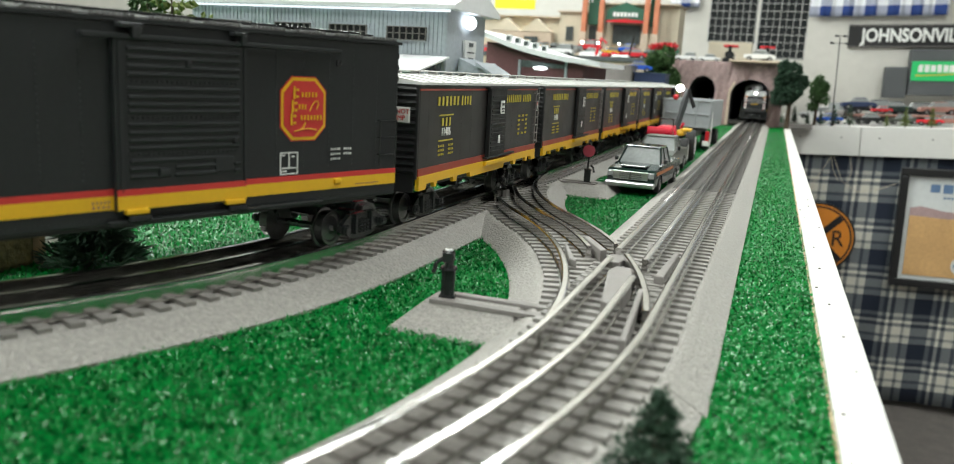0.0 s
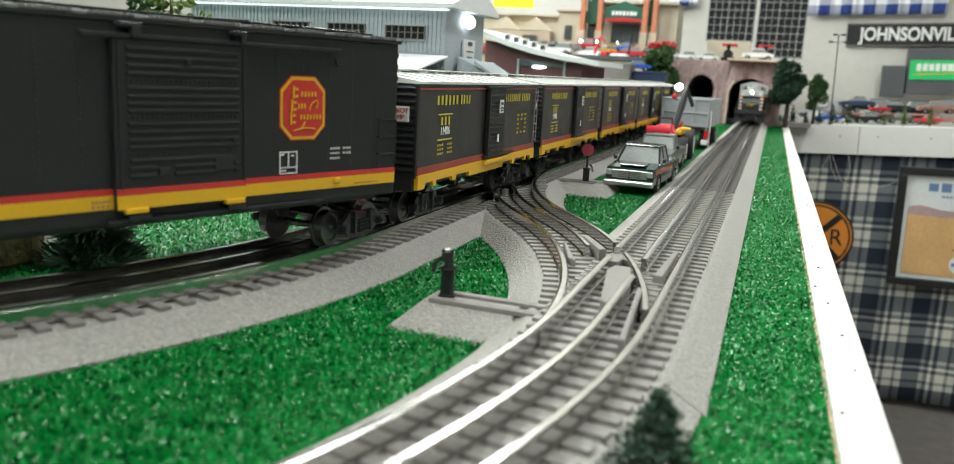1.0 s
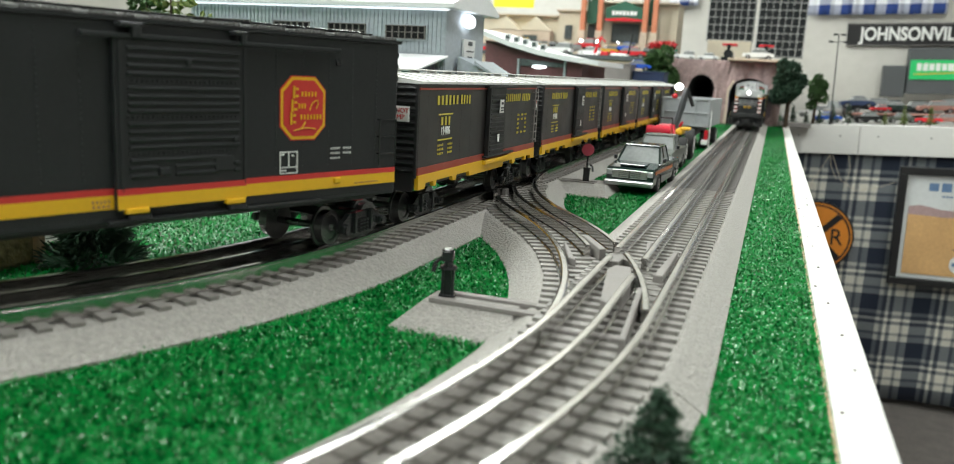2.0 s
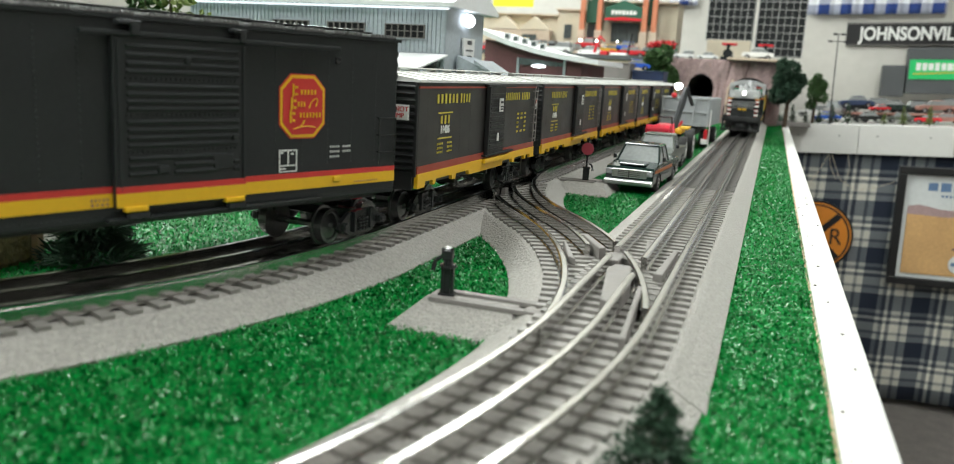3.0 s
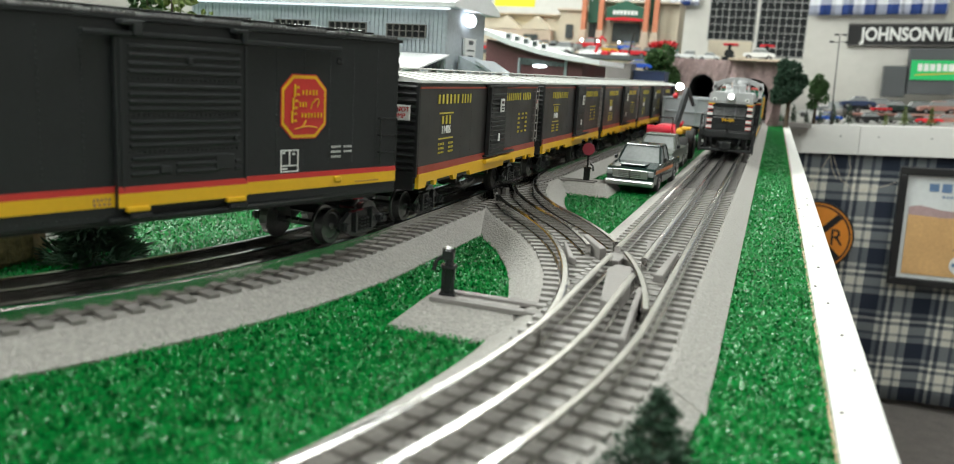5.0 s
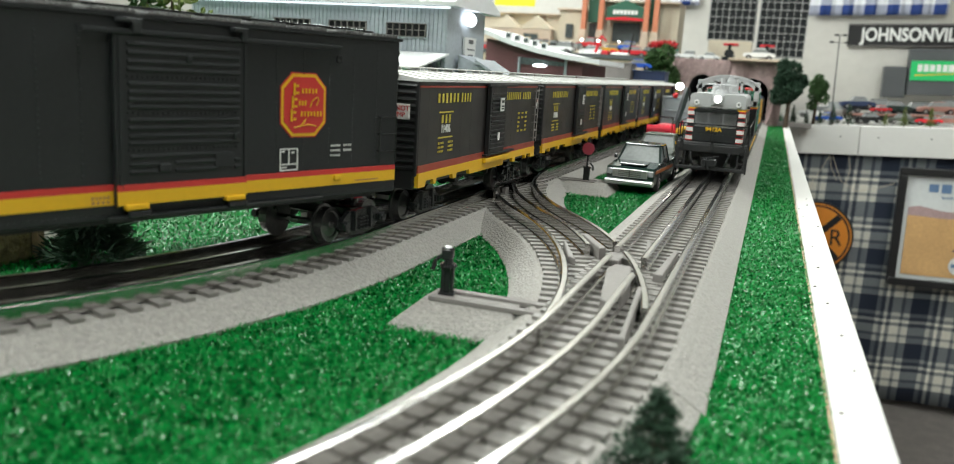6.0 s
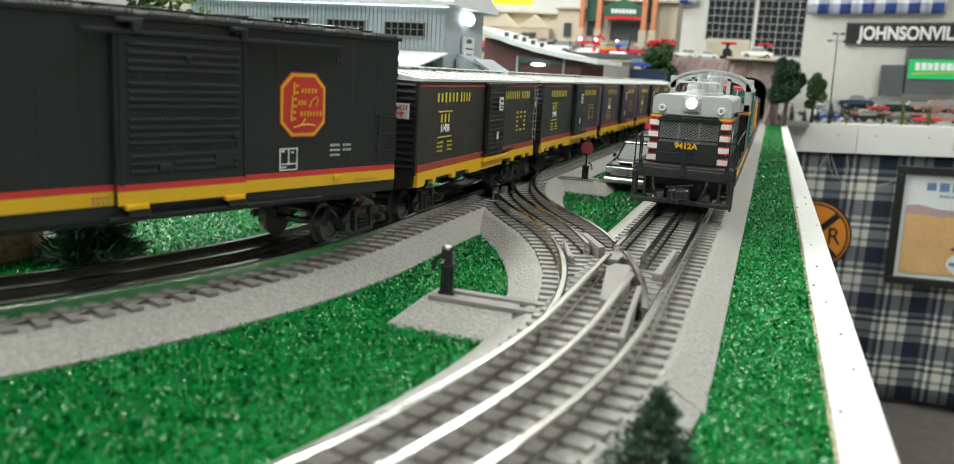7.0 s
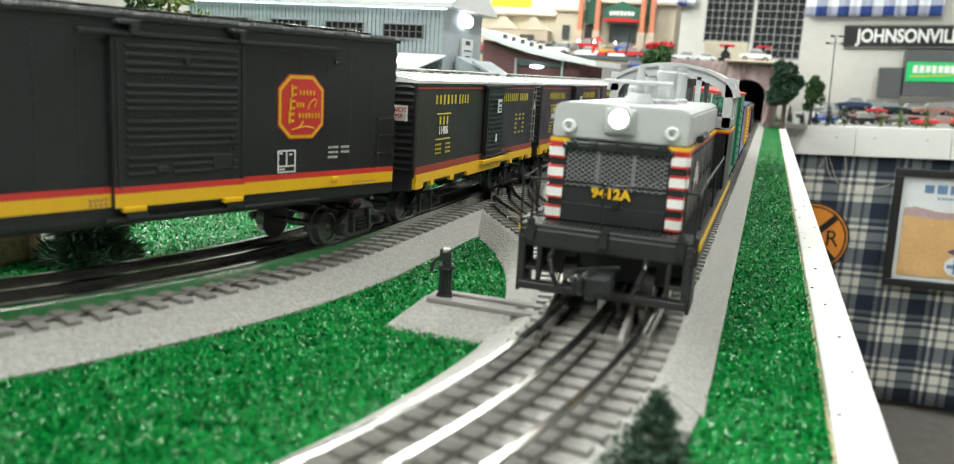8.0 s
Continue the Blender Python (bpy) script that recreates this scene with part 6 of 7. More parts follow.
def prism_ring(bm, r0, r1, seg=56):
    for k in range(seg):
        a, b = 2 * math.pi * k / seg, 2 * math.pi * (k + 1) / seg
        vs = [bm.verts.new((r * math.cos(q), y, r * math.sin(q))) for y in (-0.0022, -0.0010) for r, q in ((r0, a), (r1, a), (r1, b), (r0, b))]
        for f in ((0, 1, 2, 3), (7, 6, 5, 4), (1, 5, 6, 2), (3, 7, 4, 0)):
            bm.faces.new([vs[i] for i in f])


def poster():
    W, H = 0.46, 0.318
    t = thing("framed_poster", "framed desert railway poster in a black frame", "poster", FARM @ pose(0.288 + W / 2, -0.016, -0.267, 0, 1.0, 0))
    bm = bmesh.new()
    for z in (-H / 2 + 0.010, H / 2 - 0.010):
        box(bm, (0, 0, z), (W, 0.018, 0.020), 0.002)
    for x in (-W / 2 + 0.010, W / 2 - 0.010):
        box(bm, (x, 0, 0), (0.020, 0.0182, H - 0.040), 0.002)
    part("frame", bm, M["sign_black"], t, "black picture frame")
    bm = bmesh.new()
    box(bm, (0, 0.004, 0), (W - 0.03, 0.004, H - 0.03))
    part("paper", bm, M["poster_sky"], t)
    w = W - 0.062
    bm = bmesh.new()
    rng = random.Random(2)
    hills = [(-w / 2 + w * k / 16, 0.050 + 0.006 * math.sin(k * 1.1) + rng.uniform(0, 0.004)) for k in range(17)]
    prism(bm, [(w / 2, 0.020), (-w / 2, 0.020)] + hills, 0.001, Matrix.Translation((0, 0.0010, 0)))
    part("hills", bm, M["poster_mauve"], t)
    bm = bmesh.new()
    edge = [(-w / 2 + w * k / 16, 0.032 + rng.uniform(-0.003, 0.004)) for k in range(17)]
    prism(bm, [(w / 2, -H / 2 + 0.031), (-w / 2, -H / 2 + 0.031)] + edge, 0.001, Matrix.Translation((0, -0.0002, 0)))
    part("sand", bm, M["poster_sand"], t)
    bars(word_bars(-0.085, 0.108, 0.150, 0.024, 5, rng, 0.2), M["blue_ink"], t, Matrix.Translation((0, 0.0012, 0)), "heading")
    bars(word_bars(-0.070, 0.084, 0.110, 0.006, 12, rng, 0.3), M["blue_ink"], t, Matrix.Translation((0, 0.0012, 0)), "small_print")
    bm = bmesh.new()
    prism(bm, [(-0.085, -0.055), (-0.050, -0.068), (0.01, -0.055), (0.06, -0.01), (0.02, 0.000), (-0.02, -0.030), (-0.06, -0.040)], 0.001, Matrix.Translation((0, -0.0020, 0)))
    part("violet_shape", bm, M["violet"], t)
    bm = bmesh.new()
    cyl(bm, (-0.062, -0.0012, -0.094), (-0.062, -0.0026, -0.094), 0.026, seg=32)
    part("round_mark", bm, M["poster_sky"], t)
    bars([(-0.062, -0.094, 0.040, 0.010), (-0.062, -0.094, 0.010, 0.040)], M["blue_ink"], t, Matrix.Translation((0, -0.0030, 0)), "mark_cross")


def cords():
    """Thin beige cords hung over the far skirt."""
    t = thing("hanging_cord", "thin beige cords hung over the plaid cloth", "cord", FARM)
    for line in ([(0.118, -0.082), (0.100, -0.118), (0.078, -0.158), (0.070, -0.200)], [(0.118, -0.082), (0.124, -0.116), (0.140, -0.150)], [(0.124, -0.082), (0.150, -0.150), (0.190, -0.178), (0.240, -0.168), (0.285, -0.150)], [(0.165, -0.082), (0.172, -0.120), (0.160, -0.170)]):
        bm = bmesh.new()
        for (x0, z0), (x1, z1) in zip(line, line[1:]):
            cyl(bm, (x0, 0.006, z0), (x1, 0.006, z1), 0.0007, seg=6)
        part("cord", bm, M["cream"], t)


far_table()
cords()
crossing_sign()
poster()


# ---- the mountain with two tunnels ----
def mountain():
    y0, x0, x1, top = 2.300, -0.300, 0.014, 0.166
    arches = [(-0.1930, 0.0350, 0.086), (-0.0670, 0.0495, 0.082)]
    nx, nz = 230, 112
    def hole(x, z):
        for c, half, spring in arches:
            if abs(x - c) < half and (z < spring or math.hypot(x - c, (z - spring) * half / 0.040) < half):
                return True
        return False
    t = thing("mountain", "pinkish plaster mountain with two tunnel mouths", "mountain")
    bm = bmesh.new()
    grid = {}
    def vert(i, j):
        if (i, j) not in grid:
            x, z = x0 + (x1 - x0) * i / nx, -0.004 + (top + 0.004) * j / nz
            d = 0.010 * noise.noise(Vector((x * 30 + z * 5, 3, z * 7))) + 0.007 * abs(noise.noise(Vector((x * 62 - z * 8, 8, z * 13)))) + 0.0012 * noise.noise(Vector((x * 150, 1, z * 60)))
            slope = 0.10 * max(0, (x + 0.008) / 0.03) ** 2
            grid[i, j] = bm.verts.new((x, y0 + d + slope + 0.020 * j / nz, z))
        return grid[i, j]
    for i in range(nx):
        for j in range(nz):
            x, z = x0 + (x1 - x0) * (i + 0.5) / nx, (top + 0.004) * (j + 0.5) / nz - 0.004
            if not hole(x, z):
                bm.faces.new((vert(i, j), vert(i + 1, j), vert(i + 1, j + 1), vert(i, j + 1)))
    face = part("rock_face", bm, M["rock"], t, smooth=True)
    mod = face.modifiers.new("thickness", "SOLIDIFY")
    mod.thickness, mod.offset = 0.006, 0
    # linings get a dark colour that stands in for shade inside the tunnels
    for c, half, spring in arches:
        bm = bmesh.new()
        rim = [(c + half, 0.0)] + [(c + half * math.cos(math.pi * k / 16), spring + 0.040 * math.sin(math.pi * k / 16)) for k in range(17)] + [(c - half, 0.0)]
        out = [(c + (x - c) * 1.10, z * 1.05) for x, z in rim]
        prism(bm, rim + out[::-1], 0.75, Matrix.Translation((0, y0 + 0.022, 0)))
        part("tunnel_lining", bm, M["grey_dark"], t, "tunnel lining coloured dark for the shade inside")
        # added dark panel across the far end; it hides the bright wall behind
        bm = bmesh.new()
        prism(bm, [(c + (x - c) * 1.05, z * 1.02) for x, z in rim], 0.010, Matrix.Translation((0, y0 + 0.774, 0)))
        part("added_tunnel_back", bm, M["grey_dark"], t, "added dark panel closing the tunnel")
    bm = bmesh.new()
    prism(bm, [(-0.1240, 0.000), (-0.1175, 0.000), (-0.1170, 0.086), (-0.1060, 0.112), (-0.1100, 0.117), (-0.1225, 0.090)], 0.020, Matrix.Translation((0, y0 - 0.004, 0)))
    part("portal_edge", bm, M["stone_tan"], t, "tan stone edge of the tunnel mouth")
    bm = bmesh.new()
    box(bm, (-0.06, y0 + 0.012, top + 0.004), (0.14, 0.045, 0.007), 0.002)
    part("ledge", bm, M["stone_tan"], t, "tan ledge on top")


def plateau():
    bm = bmesh.new()
    box(bm, (-0.74, 2.92, 0.160), (1.54, 1.18, 0.012))
    tagged(part("upper_deck", bm, M["grey_dark"]), "grey raised deck over the mountain", "deck", kind="structure")
    bm = bmesh.new()
    box(bm, (-0.91, 2.345, 0.078), (1.20, 0.02, 0.150))
    tagged(part("deck_front", bm, M["stone_tan"]), "tan front wall of the raised deck", "wall", kind="structure")
    bm = bmesh.new()
    box(bm, (-0.055, 2.372, 0.006), (0.31, 0.05, 0.012), 0.001)
    tagged(part("tunnel_sill", bm, M["cast"]), "grey strip across the tunnel mouths", "kerb", kind="structure")


mountain()
plateau()


# ---- buildings ----
def window_part(parent, x, y, z, w, h, cols, rows, frame_mat, glass="dark_glass", bar=0.0012):
    bm = bmesh.new()
    box(bm, (x, y + 0.0012, z), (w, 0.0010, h))
    win = part("window", bm, M[glass], parent)
    bm = bmesh.new()
    for k in range(cols + 1):
        box(bm, (x - w / 2 + w * k / cols, y, z), (bar, 0.0030, h + bar))
    for k in range(rows + 1):
        box(bm, (x, y - 0.0001, z - h / 2 + h * k / rows), (w + bar, 0.0026, bar))
    part("window_frame", bm, M[frame_mat], win)


def shed():
    """A corrugated freight shed lit by strips under its eaves; its long wall faces the viewer."""
    t = thing("freight_shed", "blue grey corrugated freight shed with lit white roof", "building", pose(-0.372, 0.900, 0))
    W, Z = 0.365, 0.172
    bm = bmesh.new()
    box(bm, (-W / 2, 0.065, Z / 2), (W, 0.13, Z))
    part("wall", bm, M["tin"], t)
    n = 66
    bm = bmesh.new()
    for k in range(n):
        x = -W + (k + 0.5) * W / n
        prism(bm, [(x - 0.0019, 0), (x + 0.0019, 0), (x + 0.0019, Z), (x - 0.0019, Z)], -0.0013)
    ribs = part("corrugation", bm, M["tin"], t)
    ribs["kind"] = "stuff"
    for x in (-0.295, -0.208, -0.1295, -0.0505):
        bm = bmesh.new()
        box(bm, (x, -0.0016, 0.1430), (0.056, 0.0030, 0.0190), 0.0004)
        part("window_surround", bm, M["tin"], t)
        window_part(t, x, -0.0052, 0.1430, 0.051, 0.0150, 6, 2, "cast", "dull_black_glass", 0.0009)
    bm = bmesh.new()
    m = Matrix.Translation((-W - 0.015, 0, 0))
    prism(bm, [(-0.016, 0.1720), (-0.016, 0.1765), (0.065, 0.2050), (0.070, 0.2050), (0.146, 0.1765), (0.146, 0.1720)], W + 0.030, m @ pose(0, 0, 0, 0, 0, -90) @ Matrix.Diagonal((-1, 1, 1, 1)))
    part("roof", bm, M["roof_tin"], t, "white tin roof")
    bm = bmesh.new()
    box(bm, (-W / 2, -0.0060, 0.1700), (W + 0.010, 0.0040, 0.0018))
    part("light_strip", bm, M["strip_cool"], t, "glowing strip under the eaves")
    bm = bmesh.new()
    ball(bm, (0.006, 0.060, 0.1610), 0.0105, 0.5, 1.7, 0.8, 14)
    part("lamp", bm, M["lamp_cool"], t, "bright white corner lamp", smooth=True)
    # sign board with plain bars on the end wall
    SIGN = Matrix.Translation((0.004, 0.098, -0.002)) @ pose(0, 0, 0, 0, 0, 90) @ Matrix.Diagonal((1.9, 1, 1, 1))
    bm = bmesh.new()
    prism(bm, [(-0.024, 0.1210), (-0.0205, 0.1150), (-0.0085, 0.1150), (-0.005, 0.1210), (-0.004, 0.1420), (-0.025, 0.1420)], 0.003, SIGN)
    sign = part("sign_board", bm, M["toy_white"], t, "white hanging sign")
    bars([(-0.0145, 0.1370, 0.008, 0.0050), (-0.0145, 0.1275, 0.013, 0.0016), (-0.0145, 0.1205, 0.009, 0.0016)], M["grey_dark"], sign, SIGN @ Matrix.Translation((0, -0.0006, 0)))
    # lean-to in front with pale tin roof
    bm = bmesh.new()
    a = [bm.verts.new(q) for q in ((-0.120, -0.004, 0.116), (0.0060, -0.004, 0.116), (-0.0120, -0.055, 0.0980), (-0.120, -0.055, 0.0980))]
    b = [bm.verts.new(v.co + Vector((0, 0, 0.002))) for v in a]
    bm.faces.new(a[::-1]), bm.faces.new(b)
    for k in range(4):
        bm.faces.new((a[k], a[(k + 1) % 4], b[(k + 1) % 4], b[k]))
    part("porch_roof", bm, M["roof_tin"], t, "pale tin porch roof")
    bm = bmesh.new()
    prism(bm, [(-0.110, 0.0), (-0.006, 0.0), (-0.006, 0.1000), (-0.110, 0.1000)], 0.045, Matrix.Translation((0, -0.048, 0)))
    part("porch_wall", bm, M["tin"], t)
    bm = bmesh.new()
    prism(bm, [(0.004, 0.0), (0.060, 0.0), (0.060, 0.0920), (0.030, 0.1080), (0.004, 0.1180)], 0.060, Matrix.Translation((0, 0.030, 0)))
    part("annex_wall", bm, M["tin"], t)
    bm = bmesh.new()
    prism(bm, [(0.028, 0.1100), (0.064, 0.0900), (0.064, 0.0935), (0.028, 0.1140)], 0.070, Matrix.Translation((0, 0.025, 0)))
    part("annex_roof", bm, M["tin"], t)


def barn():
    t = thing("barn", "maroon barn with a curved white roof", "building", pose(-0.500, 1.400, 0))
    bm = bmesh.new()
    prism(bm, [(0, 0), (0.180, 0), (0.180, 0.1220), (0.10, 0.1320), (0, 0.1580)], 0.20)
    part("wall", bm, M["barn"], t)
    top = [(-0.012, 0.1690), (0.05, 0.1480), (0.10, 0.1360), (0.15, 0.1280), (0.212, 0.1220)]
    bm = bmesh.new()
    prism(bm, top + [(x, z + 0.0085) for x, z in top[::-1]], 0.24, Matrix.Translation((0, -0.020, 0)))
    part("roof", bm, M["roof_tin"], t, "white overhanging roof")
    for k in range(5):
        x = 0.045 + k * 0.0165
        z = 0.1490 - 0.23 * (x - 0.05) + 0.014
        bm = bmesh.new()
        box(bm, (x, -0.010, z), (0.0105, 0.010, 0.0105), 0.0006)
        v = part("roof_light", bm, M["roof_tin"], t)
        bm = bmesh.new()
        box(bm, (x, -0.0156, z), (0.0070, 0.0016, 0.0070))
        part("pane", bm, M["blue_grey_glass"], v)
    for x in (0.065, 0.150):
        bm = bmesh.new()
        box(bm, (x, -0.003, 0.064), (0.004, 0.006, 0.128), 0.0005)
        part("post", bm, M["tin"], t)
    bm = bmesh.new()
    prism(bm, [(0.068, 0.1160), (0.147, 0.1160), (0.147, 0.1225), (0.068, 0.1285)], 0.004, Matrix.Translation((0, -0.004, 0)))
    part("transom", bm, M["blue_grey_glass"], t)
    bm = bmesh.new()
    ball(bm, (0.105, -0.010, 0.1150), 0.009, 1.5, 0.4, 0.35)
    part("lamp_shade", bm, M["lamp_cool"], t, "glowing lamp under the roof", smooth=True)


def store():
    """A model store with green gable, orange columns and stone feet."""
    t = thing("store_building", "cream model store with green gable and orange columns", "building", pose(-0.500, 2.800, 0.166))
    def block(name, x0, x1, z1, y=0.0, mm="cream", depth=0.16):
        bm = bmesh.new()
        box(bm, ((x0 + x1) / 2, y + depth / 2, z1 / 2), (x1 - x0, depth, z1), 0.001)
        return part(name, bm, M[mm], t)
    block("wall", -0.56, -0.235, 0.135)
    block("wall", -0.235, -0.14, 0.155, -0.01)
    block("wall", -0.14, 0.17, 0.185, 0.0)
    for x0, x1 in ((-0.47, -0.36), (-0.36, -0.25)):
        bm = bmesh.new()
        prism(bm, [(x0, 0.085), (x1, 0.085), ((x0 + x1) / 2, 0.130)], 0.05, Matrix.Translation((0, -0.05, 0)))
        part("porch_gable", bm, M["cream"], t)
    bm = bmesh.new()
    box(bm, (-0.36, -0.028, 0.042), (0.22, 0.04, 0.084), 0.001)
    part("porch", bm, M["stone_tan"], t)
    for x0, x1, z in ((-0.56, -0.235, 0.137), (-0.237, -0.138, 0.157), (-0.14, 0.17, 0.187)):
        bm = bmesh.new()
        box(bm, ((x0 + x1) / 2, 0.07, z), (x1 - x0 + 0.006, 0.18, 0.006), 0.001)
        part("cornice", bm, M["stone_tan"], t)
    for x, z in ((-0.32, 0.045), (-0.195, 0.085), (-0.115, 0.09)):
        window_part(t, x, -0.055 if x < -0.25 else -0.014, z, 0.050 if x < -0.25 else 0.024, 0.045, 4, 3, "grey_dark", "blue_grey_glass")
    # gable
    bm = bmesh.new()
    prism(bm, [(-0.063, 0.130), (0.063, 0.130), (0.063, 0.165), (0.0, 0.190), (-0.063, 0.165)], 0.06, Matrix.Translation((0, -0.05, 0)))
    part("gable", bm, M["store_green"], t, "dark green gable")
    bm = bmesh.new()
    prism(bm, [(-0.064, 0.124), (0.064, 0.124), (0.064, 0.131), (0.0, 0.136), (-0.064, 0.131)], 0.003, Matrix.Translation((0, -0.054, 0)))
    part("red_band", bm, M["toy_red"], t)
    bars(word_bars(0, 0.150, 0.085, 0.015, 7, random.Random(1), 0.15), M["letter_white"], t, Matrix.Translation((0, -0.053, 0)), "sign_letters")
    window_part(t, 0, -0.004, 0.088, 0.090, 0.060, 7, 4, "grey_dark", "blue_grey_glass", 0.002)
    for x in (-0.137, -0.079, 0.071, 0.103):
        bm = bmesh.new()
        box(bm, (x, -0.055, 0.150), (0.016, 0.016, 0.120), 0.001)
        col = part("column", bm, M["brick_orange"], t, "orange brick column")
        bm = bmesh.new()
        box(bm, (x, -0.055, 0.045), (0.024, 0.024, 0.090), 0.002)
        part("column_foot", bm, M["stone_tan"], col)
    bm = bmesh.new()
    box(bm, (-0.108, -0.02, 0.165), (0.040, 0.03, 0.10), 0.001)
    part("green_panel", bm, M["store_green"], t)
    bm = bmesh.new()
    box(bm, (0.087, -0.02, 0.165), (0.018, 0.03, 0.10), 0.001)
    part("green_panel", bm, M["store_green"], t)
    bm = bmesh.new()
    box(bm, (0.0, -0.065, 0.022), (0.13, 0.02, 0.044), 0.003)
    part("stone_front", bm, M["stone_tan"], t)
    for x in (-0.115, 0.050, 0.100):
        bm = bmesh.new()
        cyl(bm, (x, -0.05, 0.185), (x, -0.05, 0.250), 0.0016, seg=6)
        pole = part("flag_pole", bm, M["toy_white"], t)
        bm = bmesh.new()
        sheet(bm, (x, -0.052, 0.245), (0.030, 0, 0), (0, 0, -0.035), 8, 4, 0.002, 0.02)
        part("flag", bm, M["navy"], pole)
    bm = bmesh.new()
    box(bm, (-0.375, -0.062, 0.190), (0.145, 0.004, 0.032))
    tagged(part("yellow_card", bm, M["sign_yellow"]), "plain bright yellow card standing over a roof", "card").matrix_basis = pose(-0.508, 2.800, 0.150)


def tower():
    """An office front of pale mullions over dark panes, each pane a piece of its own."""
    t = thing("office_tower", "model office tower with pale grid and dark panes", "building", pose(-0.258, 3.100, 0.166))
    me_bm = bmesh.new()
    box(me_bm, (0, 0, 0), (0.0212, 0.0020, 0.0251), 0.0004)
    pane_me = bpy.data.meshes.new("pane")
    me_bm.to_mesh(pane_me)
    me_bm.free()
    pane_me.materials.append(M["dark_glass"])
    for x0, cols, z0, rows in ((0.0, 7, 0.094, 8), (0.172, 7, 0.044, 10)):
        w, h = cols * 0.0225, rows * 0.0265
        bm = bmesh.new()
        box(bm, (x0 + w / 2, 0.03, z0 + h / 2), (w + 0.004, 0.056, h + 0.004), 0.001)
        wall = part("wall", bm, M["grey_dark"], t)
        bm = bmesh.new()
        for k in range(cols + 1):
            box(bm, (x0 + k * 0.0225, -0.0010, z0 + h / 2), (0.0014 if k % 3 else 0.0024, 0.0080, h))
        for k in range(rows + 1):
            box(bm, (x0 + w / 2, -0.0005, z0 + k * 0.0265), (w, 0.0060, 0.0016))
        part("mullion_grid", bm, M["mullion"], wall, "pale grey mullion grid")
        for i in range(cols):
            for j in range(rows):
                p = new("pane", pane_me)
                p.parent = wall
                p.matrix_basis = Matrix.Translation((x0 + (i + 0.5) * 0.0225, 0.0012, z0 + (j + 0.5) * 0.0265))
    bm = bmesh.new()
    box(bm, (0.082, 0.02, 0.046), (0.150, 0.05, 0.092), 0.002)
    part("ground_floor", bm, M["cream"], t)


def crate(label, c, s, mm, m=None):
    t = thing("model_box", label, "box", m or pose(*c[:2], 0))
    bm = bmesh.new()
    box(bm, (0, 0, c[2] - s[2] / 2), (s[0], s[1], s[2]), 0.0015)
    part("body", bm, M[mm], t)
    bm = bmesh.new()
    box(bm, (0, 0, c[2] + 0.001), (s[0] + 0.003, s[1] + 0.003, 0.003), 0.0006)
    part("lid", bm, M[mm], t)


shed()
barn()
store()
tower()
crate("pale grey model building block", (-0.318, 1.72, 0.131), (0.066, 0.06, 0.131), "cast")
crate("navy blue model container", (-0.250, 1.74, 0.118), (0.064, 0.07, 0.118), "navy")
crate("grey model block with dark front", (-0.375, 1.74, 0.120), (0.042, 0.05, 0.120), "grey_dark")
crate("cream low model building", (-0.345, 1.66, 0.090), (0.060, 0.06, 0.090), "toy_white")
crate("beige wide model building", (-0.262, 1.90, 0.080), (0.110, 0.06, 0.080), "stone_tan")


